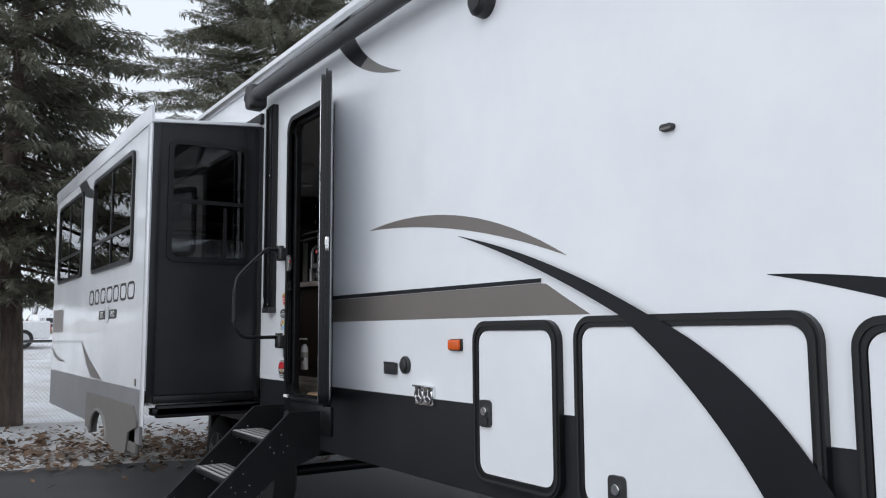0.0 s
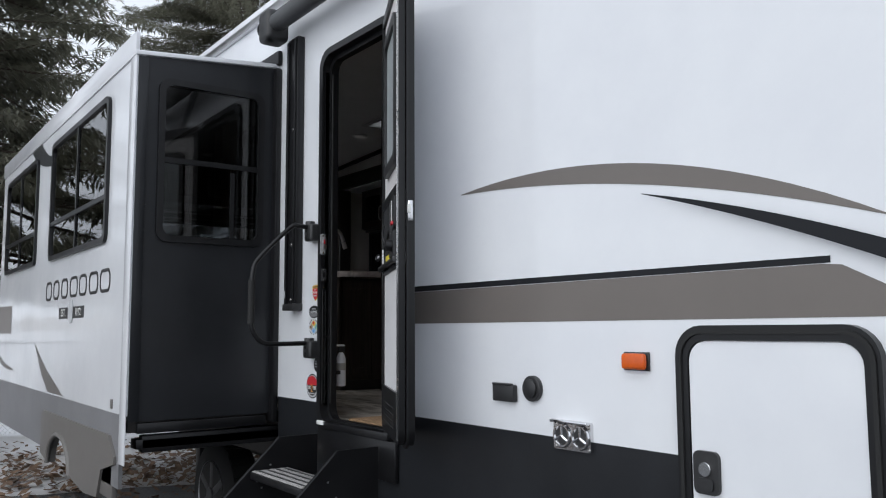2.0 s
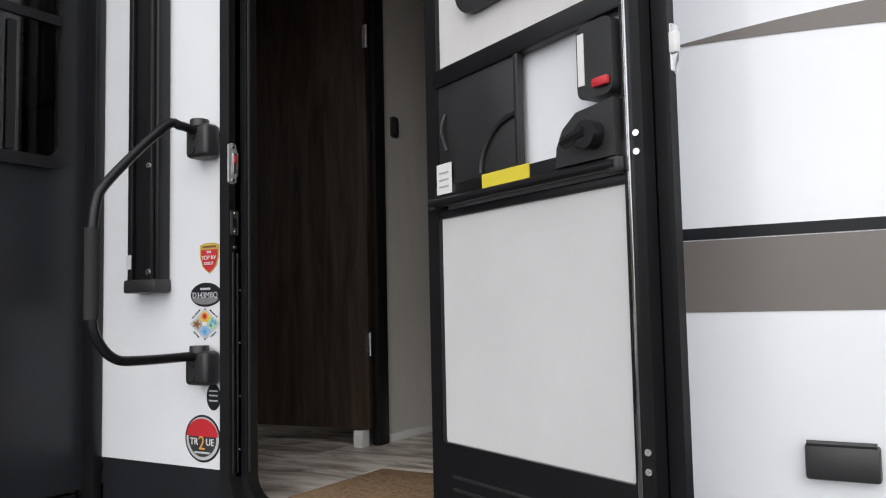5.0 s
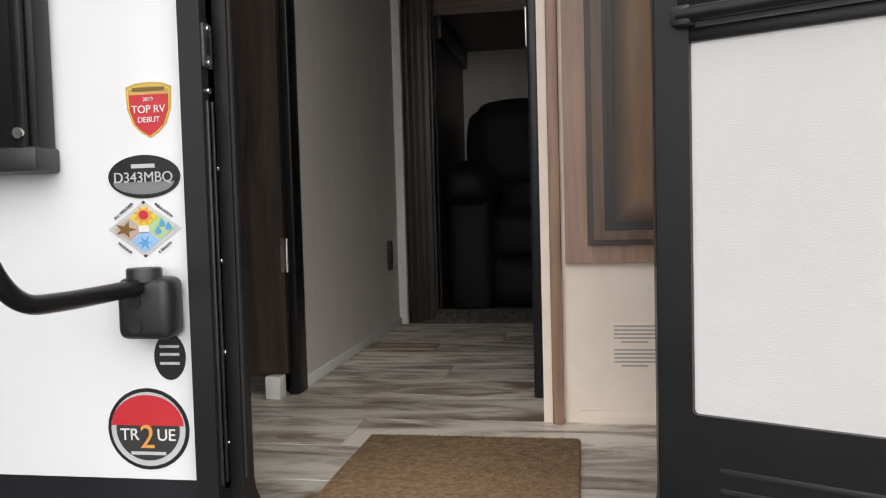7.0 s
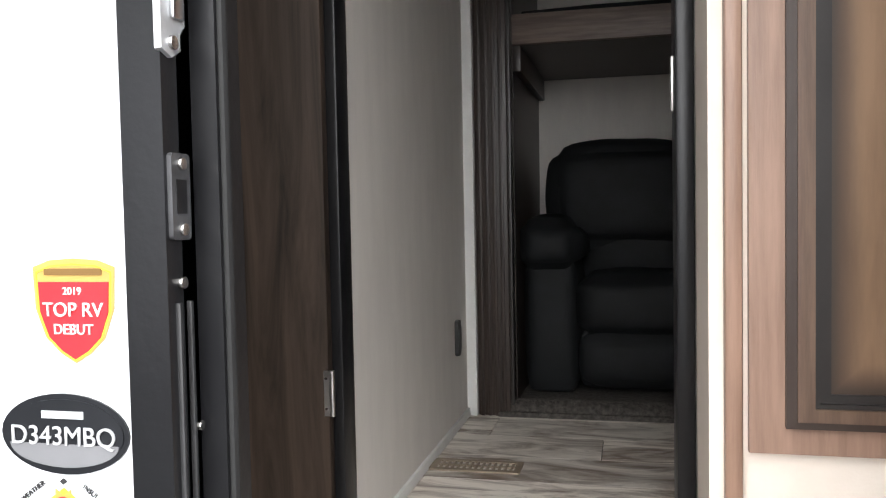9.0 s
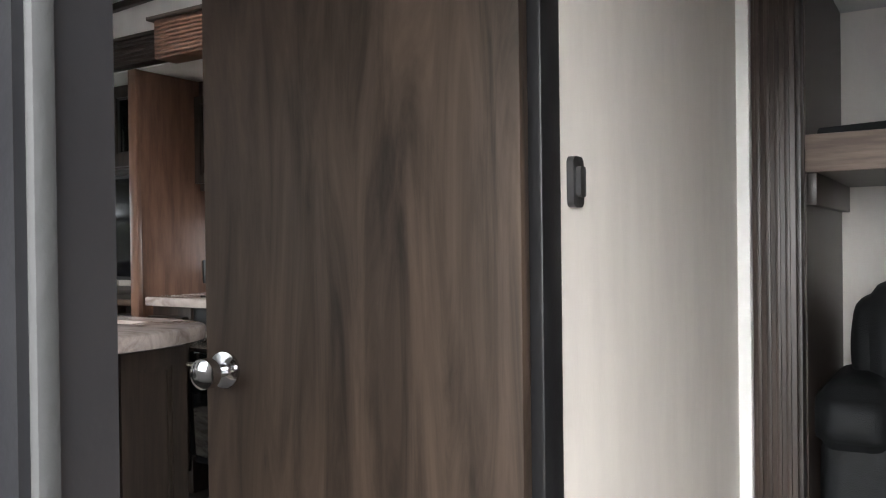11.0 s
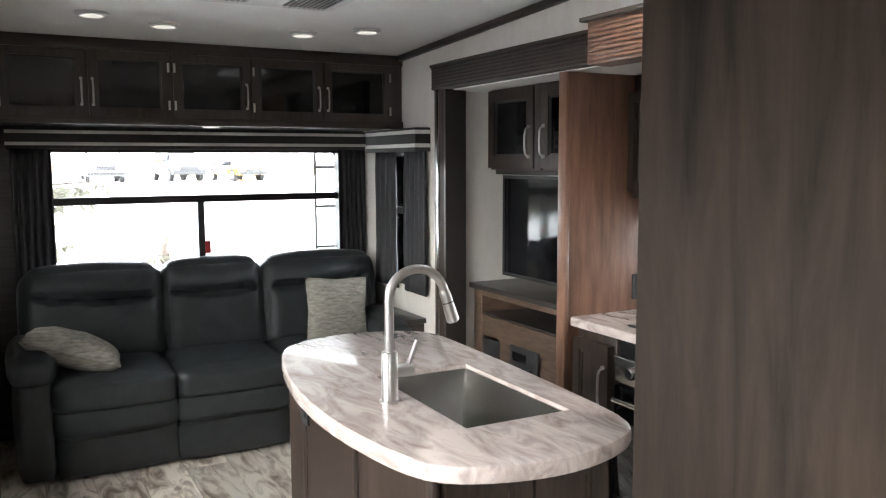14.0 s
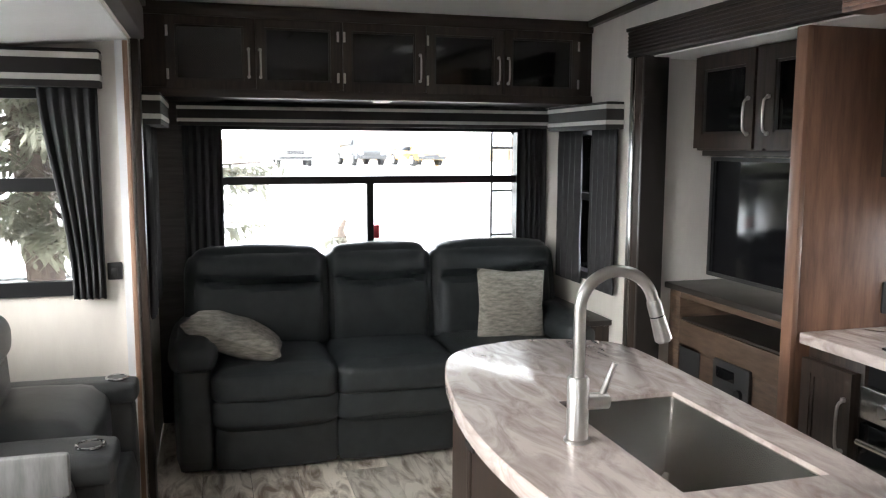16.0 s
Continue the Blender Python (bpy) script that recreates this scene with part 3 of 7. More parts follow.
wall_panel("wall_bathroom", "x", 2.3, 0.03, 0.05, 2.39, F, 3.43, [], LINER, "cream partition wall")
VX0, VX1, VY0, VY1 = -2.50, -2.12, 1.78, 2.16     # roof vent
wall_panel("roof", "z", 3.46, 0.06, -5.35, 8.05, -0.015, 2.47, [(VX0, VX1, VY0, VY1)], WHITE, "white rubber roof with an edge trim")
solo("roof_edge_trim", box(-5.35, 8.0, -0.03, 0.0, 3.425, 3.475, 0.008), ALU, "thin metal trim along the roof edge", "trim", kind="structure")
cl = wall_panel("ceiling", "z", CEIL, 0.03, -5.26, 2.3, 0.05, 2.39, [(VX0, VX1, VY0, VY1)], CEILM, "white ceiling board with fine texture")
cl["category"] = "ceiling"
def ceil_z(x):
    """The ceiling rises gently from the rear wall to the roof vent."""
    return 3.27 + 0.13 * (min(x, VX0) + 5.26) / (VX0 + 5.26)
for v in cl.data.vertices:
    v.co.z += ceil_z(v.co.x) - CEIL
VC = ceil_z(VX0)
rvt = thing("roof_vent", ((VX0 + VX1) / 2, (VY0 + VY1) / 2, CEIL), "white square roof vent letting in daylight", "roof vent")
part("well", ring([(VX0 + .001, VY0 + .001), (VX1 - .001, VY0 + .001), (VX1 - .001, VY1 - .001), (VX0 + .001, VY1 - .001)], [(VX0 + .012, VY0 + .012), (VX1 - .012, VY0 + .012), (VX1 - .012, VY1 - .012), (VX0 + .012, VY1 - .012)], plane_map("z", VC), -0.01, 0.15), PUCK, rvt)
part("garnish", ring([(VX0 - .03, VY0 - .03), (VX1 + .03, VY0 - .03), (VX1 + .03, VY1 + .03), (VX0 - .03, VY1 + .03)], [(VX0 + .012, VY0 + .012), (VX1 - .012, VY0 + .012), (VX1 - .012, VY1 - .012), (VX0 + .012, VY1 - .012)], plane_map("z", VC), -0.014, -0.004), PUCK, rvt)
dome = part("dome", box(VX0 - .02, VX1 + .02, VY0 - .02, VY1 + .02, 3.552, 3.58, 0.01), PANE, rvt, "clear vent dome")
dome.visible_shadow = False
solo("subfloor", box(-5.26, 2.3, 0.06, 2.38, F - 0.10, F - 0.006), GROUT, "dark floor deck below the planks", "floor", kind="structure")
solo("underbelly", box(-5.3, 8.0, 0.06, 2.4, 0.78, 0.90), BLACKP, "black underbelly of the trailer", "underbelly", kind="structure")

# ---- decals on the side wall ----
ey = plane_map("y", 0.0)
def crescent(pts_top, pts_bot, f, d0, d1):
    return slab(list(pts_top) + list(reversed(pts_bot)), f, d0, d1)
def quad_curve(p0, p1, p2, n=18):
    return [((1 - s) ** 2 * p0[0] + 2 * s * (1 - s) * p1[0] + s * s * p2[0], (1 - s) ** 2 * p0[1] + 2 * s * (1 - s) * p1[1] + s * s * p2[1]) for s in [i / n for i in range(n + 1)]]

def band(name, top, bot, material, parent, label, f=ey, d=-0.0015):
    """A decal between two curves, cut into strips."""
    bm = bmesh.new()
    A = [[bm.verts.new(f(u, v, dd)) for u, v in row] for row, dd in ((top, d), (bot, d))]
    for i in range(len(top) - 1):
        bm.faces.new((A[0][i], A[0][i + 1], A[1][i + 1], A[1][i]))
    return part(name, bm, material, parent, label)

band("taupe_stripe", [(0.78, 1.677), (2.78, 1.677), (2.83, 1.672), (2.95, 1.61), (3.09, 1.541)], [(0.78, 1.541), (2.75, 1.541), (2.82, 1.541), (2.95, 1.541), (3.089, 1.540)], TAUPE, ext, "taupe stripe decal")
band("black_pinstripe", [(0.78, 1.703), (2.80, 1.697)], [(0.78, 1.679), (2.80, 1.679)], BLACKD, ext, "thin black stripe decal", d=-0.002)
band("grey_arc", quad_curve((1.265, 2.062), (2.20, 2.165), (2.96, 1.782)), quad_curve((1.265, 2.060), (2.17, 2.035), (2.96, 1.780)), TAUPE, ext, "taupe crescent decal")
band("black_sweep", quad_curve((2.225, 1.932), (2.85, 1.80), (3.41, 1.535)) + quad_curve((3.41, 1.535), (3.93, 1.33), (4.19, 0.84))[1:], quad_curve((2.225, 1.930), (2.78, 1.77), (3.27, 1.535)) + quad_curve((3.27, 1.535), (3.70, 1.25), (3.94, 0.84))[1:], BLACKD, ext, "long black sweeping decal", d=-0.0335)
band("black_sweep", quad_curve((3.88, 1.646), (4.3, 1.64), (5.4, 1.40)), quad_curve((3.88, 1.644), (4.3, 1.57), (5.3, 1.22)), BLACKD, ext, "black pointed sweeping decal")
top_, low_ = quad_curve((0.98, 3.44), (1.10, 3.10), (1.63, 2.92)), quad_curve((0.72, 3.44), (1.00, 3.02), (1.63, 2.917))
band("dark_swoosh", top_[:11], low_[:11], BLACKD, ext, "black head of the swoosh decal by the awning")
band("grey_swoosh", top_[10:], low_[10:], GREYD, ext, "grey tail of the swoosh decal by the awning")


# ---- storage doors ----
def storage_door(x0, x1, z0, z1, latch_x, latch_z):
    t = thing("storage_door", (x0, 0, z0), "white storage door with a rounded black frame", "storage door", "storage doors")
    o, i, p = rrect(x0, x1, z0, z1, 0.09), rrect(x0 + 0.042, x1 - 0.042, z0 + 0.042, z1 - 0.042, 0.06), rrect(x0 + 0.045, x1 - 0.045, z0 + 0.045, z1 - 0.045, 0.058)
    fr = part("frame", ring(o, i, ey, -0.026, 0.0), BLACKM, t, "rounded black door frame")
    lip = rrect(x0 + 0.012, x1 - 0.012, z0 + 0.012, z1 - 0.012, 0.08)
    part("seal", ring(lip, rrect(x0 + 0.024, x1 - 0.024, z0 + 0.024, z1 - 0.024, 0.07), ey, -0.032, -0.026), RUBBER, fr)
    part("panel", slab(p, ey, -0.020, 0.0), WHITE, t)
    la = part("latch", slab(rrect(latch_x - 0.042, latch_x + 0.042, latch_z - 0.06, latch_z + 0.06, 0.02), ey, -0.032, -0.018), BLACKP, t, "black latch")
    part("lock", disc((latch_x, -0.03, latch_z + 0.01), 0.02, 0.01, "-y"), CHROME, la)
    part("paddle", slab(rrect(latch_x - 0.026, latch_x + 0.026, latch_z - 0.048, latch_z - 0.014, 0.01), ey, -0.038, -0.030), BLACKP, la)
    return t


storage_door(2.327, 2.925, 0.80, 1.523, 2.425, 1.11)
storage_door(3.015, 4.06, 0.78, 1.533, 3.235, 0.89)
storage_door(4.15, 5.2, 0.78, 1.512, 4.3, 0.89)

# ---- small fittings on the side wall ----
t = thing("marker_light", (2.16, 0, 1.41), "amber plastic marker light on the white wall", "marker light")
part("base", box(2.112, 2.214, -0.008, 0, 1.384, 1.442, 0.003), BLACKP, t)
part("lens", box(2.116, 2.210, -0.028, -0.008, 1.388, 1.438, 0.010, seg=3), AMBER, t)
t = thing("cable_inlet", (1.53, 0, 1.28), "black square cable inlet cover", "inlet")
part("cover", box(1.478, 1.596, -0.026, 0, 1.249, 1.311, 0.006), BLACKP, t)
part("hinge", tube([(1.482, -0.024, 1.312), (1.592, -0.024, 1.312)], 0.005, 8), BLACKP, t)
t = thing("round_port", (1.684, 0, 1.305), "round black plastic port cap", "port")
part("rim", disc((1.684, 0, 1.303), 0.046, 0.018, "-y"), BLACKP, t)
part("cap", disc((1.684, -0.016, 1.303), 0.033, 0.010, "-y"), BLACKP, t)
t = thing("furnace_vent", (1.88, 0, 1.157), "chrome furnace vent with two round exhausts", "vent")
part("plate", slab(rrect(1.795, 1.968, 1.108, 1.206, 0.008), ey, -0.014, 0.0), CHROME, t)
part("hood", box(1.795, 1.968, -0.034, -0.014, 1.198, 1.208, 0.003), CHROME, t)
for cx in (1.838, 1.924):
    part("exhaust", tube([(cx + 0.036 * math.cos(a), -0.017, 1.155 + 0.036 * math.sin(a)) for a in [k * math.pi / 12 for k in range(24)]], 0.006, 6, closed=True), CHROME, t)
    part("duct", disc((cx, -0.0145, 1.155), 0.033, 0.002, "-y"), BLACKP, t)
    for a in (90, 210, 330):
        part("spoke", tube([(cx, -0.019, 1.155), (cx + 0.034 * math.cos(radians(a)), -0.019, 1.155 + 0.034 * math.sin(radians(a)))], 0.005, 6), CHROME, t)
for sx in (1.803, 1.96):
    for sz in (1.116, 1.19):
        part("screw", disc((sx, -0.014, sz), 0.005, 0.003, "-y", 8), STEEL, t)
t = thing("marker_lamp", (3.511, 0, 2.187), "small black oval lamp on the white wall", "lamp")
part("housing", slab(rrect(3.482, 3.540, 2.176, 2.200, 0.011), ey, -0.02, 0), BLACKP, t)
part("lens", slab(rrect(3.488, 3.534, 2.179, 2.187, 0.003), ey, -0.023, -0.02), GREYD, t)
t = thing("outdoor_speaker", (2.43, 0, 3.03), "black round speaker below the awning", "speaker")
part("body", tube([(2.43, 0.0, 3.03), (2.43, -0.05, 3.03), (2.43, -0.07, 3.03)], 0.075, 24, radii=[0.08, 0.075, 0.055]), BLACKP, t)
part("grille", disc((2.43, -0.068, 3.03), 0.052, 0.006, "-y"), BLACKM, t)

# ---- awning ----
aw = thing("awning", (-0.24, -0.05, 1.62), "rolled dark awning tube with a black arm on the wall", "awning")
part("roller", tube([(-0.30, -0.125, 3.245), (7.6, -0.125, 3.245)], 0.052, 18), ROLLER, aw, "rolled grey-black fabric tube")
part("fabric_edge", tube([(-0.30, -0.115, 3.315), (7.6, -0.06, 3.35)], 0.012, 8), BLACKM, aw)
hd = part("end_head", box(-0.40, -0.26, -0.188, -0.05, 3.14, 3.325, 0.03, seg=3), BLACKP, aw, "black plastic end housing")
part("end_cap", disc((-0.40, -0.125, 3.235), 0.06, 0.015, "-x"), BLACKP, hd)
arm = part("arm", box(-0.292, -0.168, -0.045, 0.0, 1.635, 3.16, 0.008), BLACKM, aw, "black metal arm channel")
for cx in (-0.272, -0.19):
    part("rib", box(cx - 0.010, cx + 0.010, -0.058, -0.045, 1.64, 3.14, 0.004), BLACKM, arm)
for z in (1.68, 1.98, 2.62):
    part("screw", disc((-0.19, -0.058, z), 0.009, 0.005, "-y", 10), STEEL, arm)
part("foot", box(-0.297, -0.163, -0.06, 0.0, 1.622, 1.66, 0.006), BLACKP, aw)
part("badge", box(-0.283, -0.262, -0.0605, -0.0585, 1.69, 1.73, 0.0), SILVER, aw, "small pale badge")

# ---- grab handle ----
gh = thing("grab_handle", (-0.02, -0.05, 1.42), "folding black metal grab handle beside the entry", "handle")
def smooth_line(pts, n=6):
    out = []
    P = [Vector(p) for p in pts]
    for i in range(len(P) - 1):
        p0, p1, p2, p3 = P[max(i - 1, 0)], P[i], P[i + 1], P[min(i + 2, len(P) - 1)]
        for k in range(n):
            s = k / n
            out.append(0.5 * ((2 * p1) + (p2 - p0) * s + (2 * p0 - 5 * p1 + 4 * p2 - p3) * s * s + (3 * p1 - p0 - 3 * p2 + p3) * s ** 3))
    out.append(P[-1])
    return out
part("bar", tube(smooth_line([(-0.012, -0.036, 2.055), (-0.014, -0.10, 2.062), (-0.024, -0.145, 2.052), (-0.028, -0.31, 1.89), (-0.03, -0.345, 1.82), (-0.03, -0.352, 1.70), (-0.03, -0.352, 1.56), (-0.029, -0.335, 1.50), (-0.027, -0.29, 1.455), (-0.022, -0.22, 1.446), (-0.012, -0.036, 1.448)]), 0.0125, 10), BLACKM, gh)
part("grip", tube([(-0.03, -0.352, 1.55), (-0.03, -0.352, 1.77)], 0.018, 12), RUBBER, gh, "ribbed rubber grip")
for z in (2.03, 1.415):
    br = part("bracket", box(-0.050, 0.034, -0.056, 0.0, z - 0.046, z + 0.046, 0.014, seg=3), BLACKP, gh, "black plastic pivot bracket")
    part("pivot", disc((-0.012, -0.036, z + 0.040), 0.026, 0.02, "z", 16), BLACKP, br)
    for dz in (-0.025, 0.012):
        part("bolt", disc((-0.018, -0.056, z + dz), 0.011, 0.004, "-y", 12), RUBBER, br)

# ---- stickers by the entry ----
st = thing("award_shield_sticker", (-0.012, 0, 1.71), "red and gold award shield sticker on white wall", "sticker", "stickers beside the entry")
sh = [(-0.05, 0.043), (-0.03, 0.050), (0, 0.052), (0.03, 0.050), (0.05, 0.043), (0.048, 0.0), (0.036, -0.030), (0.018, -0.046), (0, -0.056), (-0.018, -0.046), (-0.036, -0.030), (-0.048, 0.0)]
part("border", slab([(-0.012 + 0.86 * a, 1.714 + 0.9 * b) for a, b in sh], ey, -0.001, 0), GOLD, st)
part("field", slab([(-0.012 + 0.74 * a, 1.711 + 0.78 * min(b, 0.036)) for a, b in sh], ey, -0.002, -0.001), RED, st)
part("inner_line", ring([(-0.012 + 0.80 * a, 1.7125 + 0.84 * b) for a, b in sh], [(-0.012 + 0.77 * a, 1.7125 + 0.81 * b) for a, b in sh], ey, -0.0016, -0.001), YELLOW, st)
letters("2019", 0.010, on_y(-0.012, 1.7305, -0.0032), PAPER, st)
letters("TOP RV", 0.0185, on_y(-0.012, 1.713, -0.0032), PAPER, st)
letters("DEBUT", 0.0135, on_y(-0.012, 1.695, -0.0032), PAPER, st)
part("word_bar", box(-0.042, 0.018, -0.0022, -0.001, 1.7455, 1.7515), BROWNINK, st)
st.scale = (0.87, 1, 0.87)
st = thing("model_badge", (-0.025, 0, 1.61), "oval chrome and black model badge", "badge", "stickers beside the entry")
oval = lambda cx, cz, a, b: [(cx + a * math.cos(k * math.pi / 16), cz + b * math.sin(k * math.pi / 16)) for k in range(32)]
part("rim", slab(oval(-0.025, 1.612, 0.068, 0.038), ey, -0.002, 0), BLACKG, st)
part("field", slab(oval(-0.025, 1.612, 0.063, 0.033), ey, -0.003, -0.002), BLACKG, st)
part("lower_sheen", slab([(-0.025 + 0.058 * math.cos(math.pi + k * math.pi / 16), 1.603 + 0.022 * math.sin(math.pi + k * math.pi / 16)) for k in range(17)], ey, -0.0036, -0.003), GREYSK, st)
letters("D343MBQ", 0.0255, on_y(-0.025, 1.610, -0.0046), SILVER, st)
part("word_bar", box(-0.047, -0.003, -0.0042, -0.003, 1.627, 1.634), SILVER, st)
st.scale = (0.87, 1, 0.87)
st = thing("weather_package_sticker", (-0.028, 0, 1.53), "colourful diamond all-weather package sticker", "sticker", "stickers beside the entry")
part("backing", slab([(-0.098, 1.532), (-0.06, 1.558), (-0.028, 1.582), (0.004, 1.558), (0.042, 1.532), (0.004, 1.506), (-0.028, 1.482), (-0.06, 1.506)], ey, -0.001, 0), SILVER, st)
CX, CZ = -0.028, 1.532
for dx, dz, m_ in ((0, 0.021, YELLOW), (0.030, 0.002, GREENV), (-0.030, 0, SANDV), (0, -0.021, LBLUEV)):
    part("quarter", slab([(CX + dx + 0.027, CZ + dz), (CX + dx, CZ + dz + 0.020), (CX + dx - 0.027, CZ + dz), (CX + dx, CZ + dz - 0.020)], ey, -0.0018 - 0.0001 * (dz > 0), -0.001), m_, st)
rays = [(CX + (0.021 if k % 2 else 0.012) * math.cos(k * math.pi / 8), CZ + 0.024 + (0.017 if k % 2 else 0.010) * math.sin(k * math.pi / 8)) for k in range(16)]
part("sun_rays", slab(rays, ey, -0.0026, -0.0019), ORANGEV, st)
part("sun_disc", slab(oval(CX, CZ + 0.025, 0.009, 0.008), ey, -0.0032, -0.0026), RED, st)
for dx, dz in ((0.026, -0.003), (0.034, 0.010), (0.046, 0.004)):
    part("rain_drop", slab([(CX + dx, CZ + dz + 0.009), (CX + dx + 0.006, CZ + dz - 0.001), (CX + dx + 0.004, CZ + dz - 0.006), (CX + dx - 0.004, CZ + dz - 0.006), (CX + dx - 0.006, CZ + dz - 0.001)], ey, -0.0026, -0.0019), BLUEV, st)
leaf_pts = [(CX - 0.036 + (0.020 if k % 2 == 0 else 0.008) * math.cos(k * math.pi / 5) * 1.1, CZ + (0.015 if k % 2 == 0 else 0.006) * math.sin(k * math.pi / 5)) for k in range(10)]
part("dry_leaf", slab(leaf_pts, ey, -0.0026, -0.0019), BROWNINK, st)
flake = [(CX + (0.015 if k % 2 == 0 else 0.005) * math.cos(k * math.pi / 6), CZ - 0.024 + (0.013 if k % 2 == 0 else 0.004) * math.sin(k * math.pi / 6)) for k in range(12)]
part("snowflake", slab(flake, ey, -0.0026, -0.0019), BLUEV, st)
part("initials_bar", box(CX - 0.010, CX + 0.010, -0.0034, -0.0026, CZ - 0.005, CZ + 0.006), PAPER, st)
for dx, dz, ang, words in ((-0.038, 0.0325, 36, "ALL WEATHER"), (0.038, 0.0325, -36, "INSULATION"), (-0.038, -0.0325, -36, "PACKAGE"), (0.038, -0.0325, 36, "4 SEASON")):
    letters(words, 0.0068, on_y(CX + dx, CZ + dz, -0.0024) @ Matrix.Rotation(radians(ang), 4, "Z"), INK, st)
for dz in (0.047, -0.047):
    part("tip", slab([(CX - 0.004, CZ + dz), (CX, CZ + dz - 0.003), (CX + 0.004, CZ + dz), (CX, CZ + dz + 0.003)], ey, -0.002, -0.001), INK, st)
st.scale = (0.87, 1, 0.87)
st = thing("inspection_sticker", (0.01, 0, 1.335), "small dark oval inspection seal", "sticker", "stickers beside the entry")
part("field", slab(oval(0.004, 1.335, 0.026, 0.036), ey, -0.001, 0), BLACKG, st)
for dz in (-0.012, 0.002, 0.014):
    part("word_bar", box(-0.012, 0.02, -0.002, -0.001, 1.335 + dz, 1.339 + dz), SILVER, st)
st = thing("round_emblem_sticker", (-0.035, 0, 1.22), "round black and red sticker with white lettering", "sticker", "stickers beside the entry")
part("rim", slab(oval(-0.037, 1.222, 0.068, 0.064), ey, -0.001, 0), BLACKG, st)
part("ring", slab(oval(-0.037, 1.222, 0.062, 0.058), ey, -0.002, -0.001), SILVER, st)
part("field", slab(oval(-0.037, 1.222, 0.053, 0.049), ey, -0.003, -0.002), INK, st)
part("canopy", slab([(-0.037 + 0.060 * math.cos(k * math.pi / 14), 1.228 + 0.048 * math.sin(k * math.pi / 14)) for k in range(15)], ey, -0.0036, -0.003), RED, st)
for dx, word in ((-0.030, "TR"), (0.031, "UE")):
    letters(word, 0.026, on_y(-0.037 + dx, 1.213, -0.0042), PAPER, st)
letters("2", 0.052, on_y(-0.037, 1.209, -0.0050), ORANGEV, st)
part("word_bar", box(-0.066, -0.008, -0.0036, -0.003, 1.182, 1.187), SILVER, st)

# ---- entry frame, sill and door ----
fr = thing("entry_door_frame", (0.38, 0, F), "black aluminium entry frame with a white sill tip", "door frame", kind="structure")
o = rrect(DX0 - 0.035, DX1 + 0.035, F - 0.03, DTOP + 0.03, 0.10)
i = rrect(DX0, DX1, F + 0.0, DTOP - 0.005, 0.08)
part("frame", ring(o, i, ey, -0.022, 0.075), BLACKM, fr)
part("stop", ring(rrect(DX0, DX1, F, DTOP - 0.005, 0.08), rrect(DX0 + 0.022, DX1 - 0.012, F + 0.012, DTOP - 0.03, 0.07), ey, 0.02, 0.06), BLACKM, fr)
for y_ in (-0.012, 0.004, 0.066):
    part("profile_rib", box(DX0 - 0.002, DX0 + 0.004, y_, y_ + 0.004, F + 0.09, 1.72, 0.001), BLACKP, fr)
part("seal", box(DX0 + 0.020, DX0 + 0.027, 0.024, 0.034, F + 0.09, DTOP - 0.1, 0.003), RUBBER, fr, "black rubber seal")
for z_ in (1.20, 1.34, 1.48, 1.62):
    part("rivet", disc((DX0 + 0.003, 0.012, z_), 0.004, 0.003, "x", 8), STEEL, fr)
part("sill", box(DX0, DX1, -0.03, 0.10, F - 0.03, F + 0.006, 0.004), BLACKM, fr)
part("sill_tip", box(DX0 - 0.01, DX0 + 0.06, -0.034, -0.02, F - 0.012, F + 0.008, 0.002), PAPER, fr)
part("apron", box(DX0 - 0.03, DX1 + 0.05, -0.02, 0.0, 0.84, F - 0.03, 0.004), BLACKM, fr)
sk = part("strike_plate", slab([(-0.026, 1.91), (-0.012, 1.905), (0.0, 1.912), (0.0, 1.924), (0.007, 1.932), (0.007, 1.992), (0.0, 2.0), (0.0, 2.012), (-0.012, 2.018), (-0.026, 2.012)], plane_map("x", DX0), -0.002, 0.004), ZINC, fr, "zinc-plated strike plate")
part("keeper", box(DX0 + 0.004, DX0 + 0.008, -0.014, 0.002, 1.934, 1.990, 0.002), ALU, sk)
part("catch", box(DX0 + 0.006, DX0 + 0.010, -0.010, -0.001, 1.962, 1.984, 0.002), RED, sk, "red plastic catch")
for z in (1.916, 2.006):
    part("screw", disc((DX0 + 0.004, -0.012, z), 0.0055, 0.003, "x", 10), STEEL, sk)
sk = part("strike_plate", slab(rrect(-0.018, 0.008, 1.768, 1.834, 0.004), plane_map("x", DX0), -0.002, 0.004), DARKZINC, fr, "small dark grey strike plate")
part("slot", box(DX0 + 0.003, DX0 + 0.0045, -0.012, 0.002, 1.788, 1.814), BLACKM, sk)
for z in (1.776, 1.826):
    part("screw", disc((DX0 + 0.004, -0.005, z), 0.005, 0.003, "x", 10), STEEL, sk)
part("screw", disc((DX0 + 0.0, -0.004, 1.735), 0.005, 0.004, "x", 10), STEEL, fr)

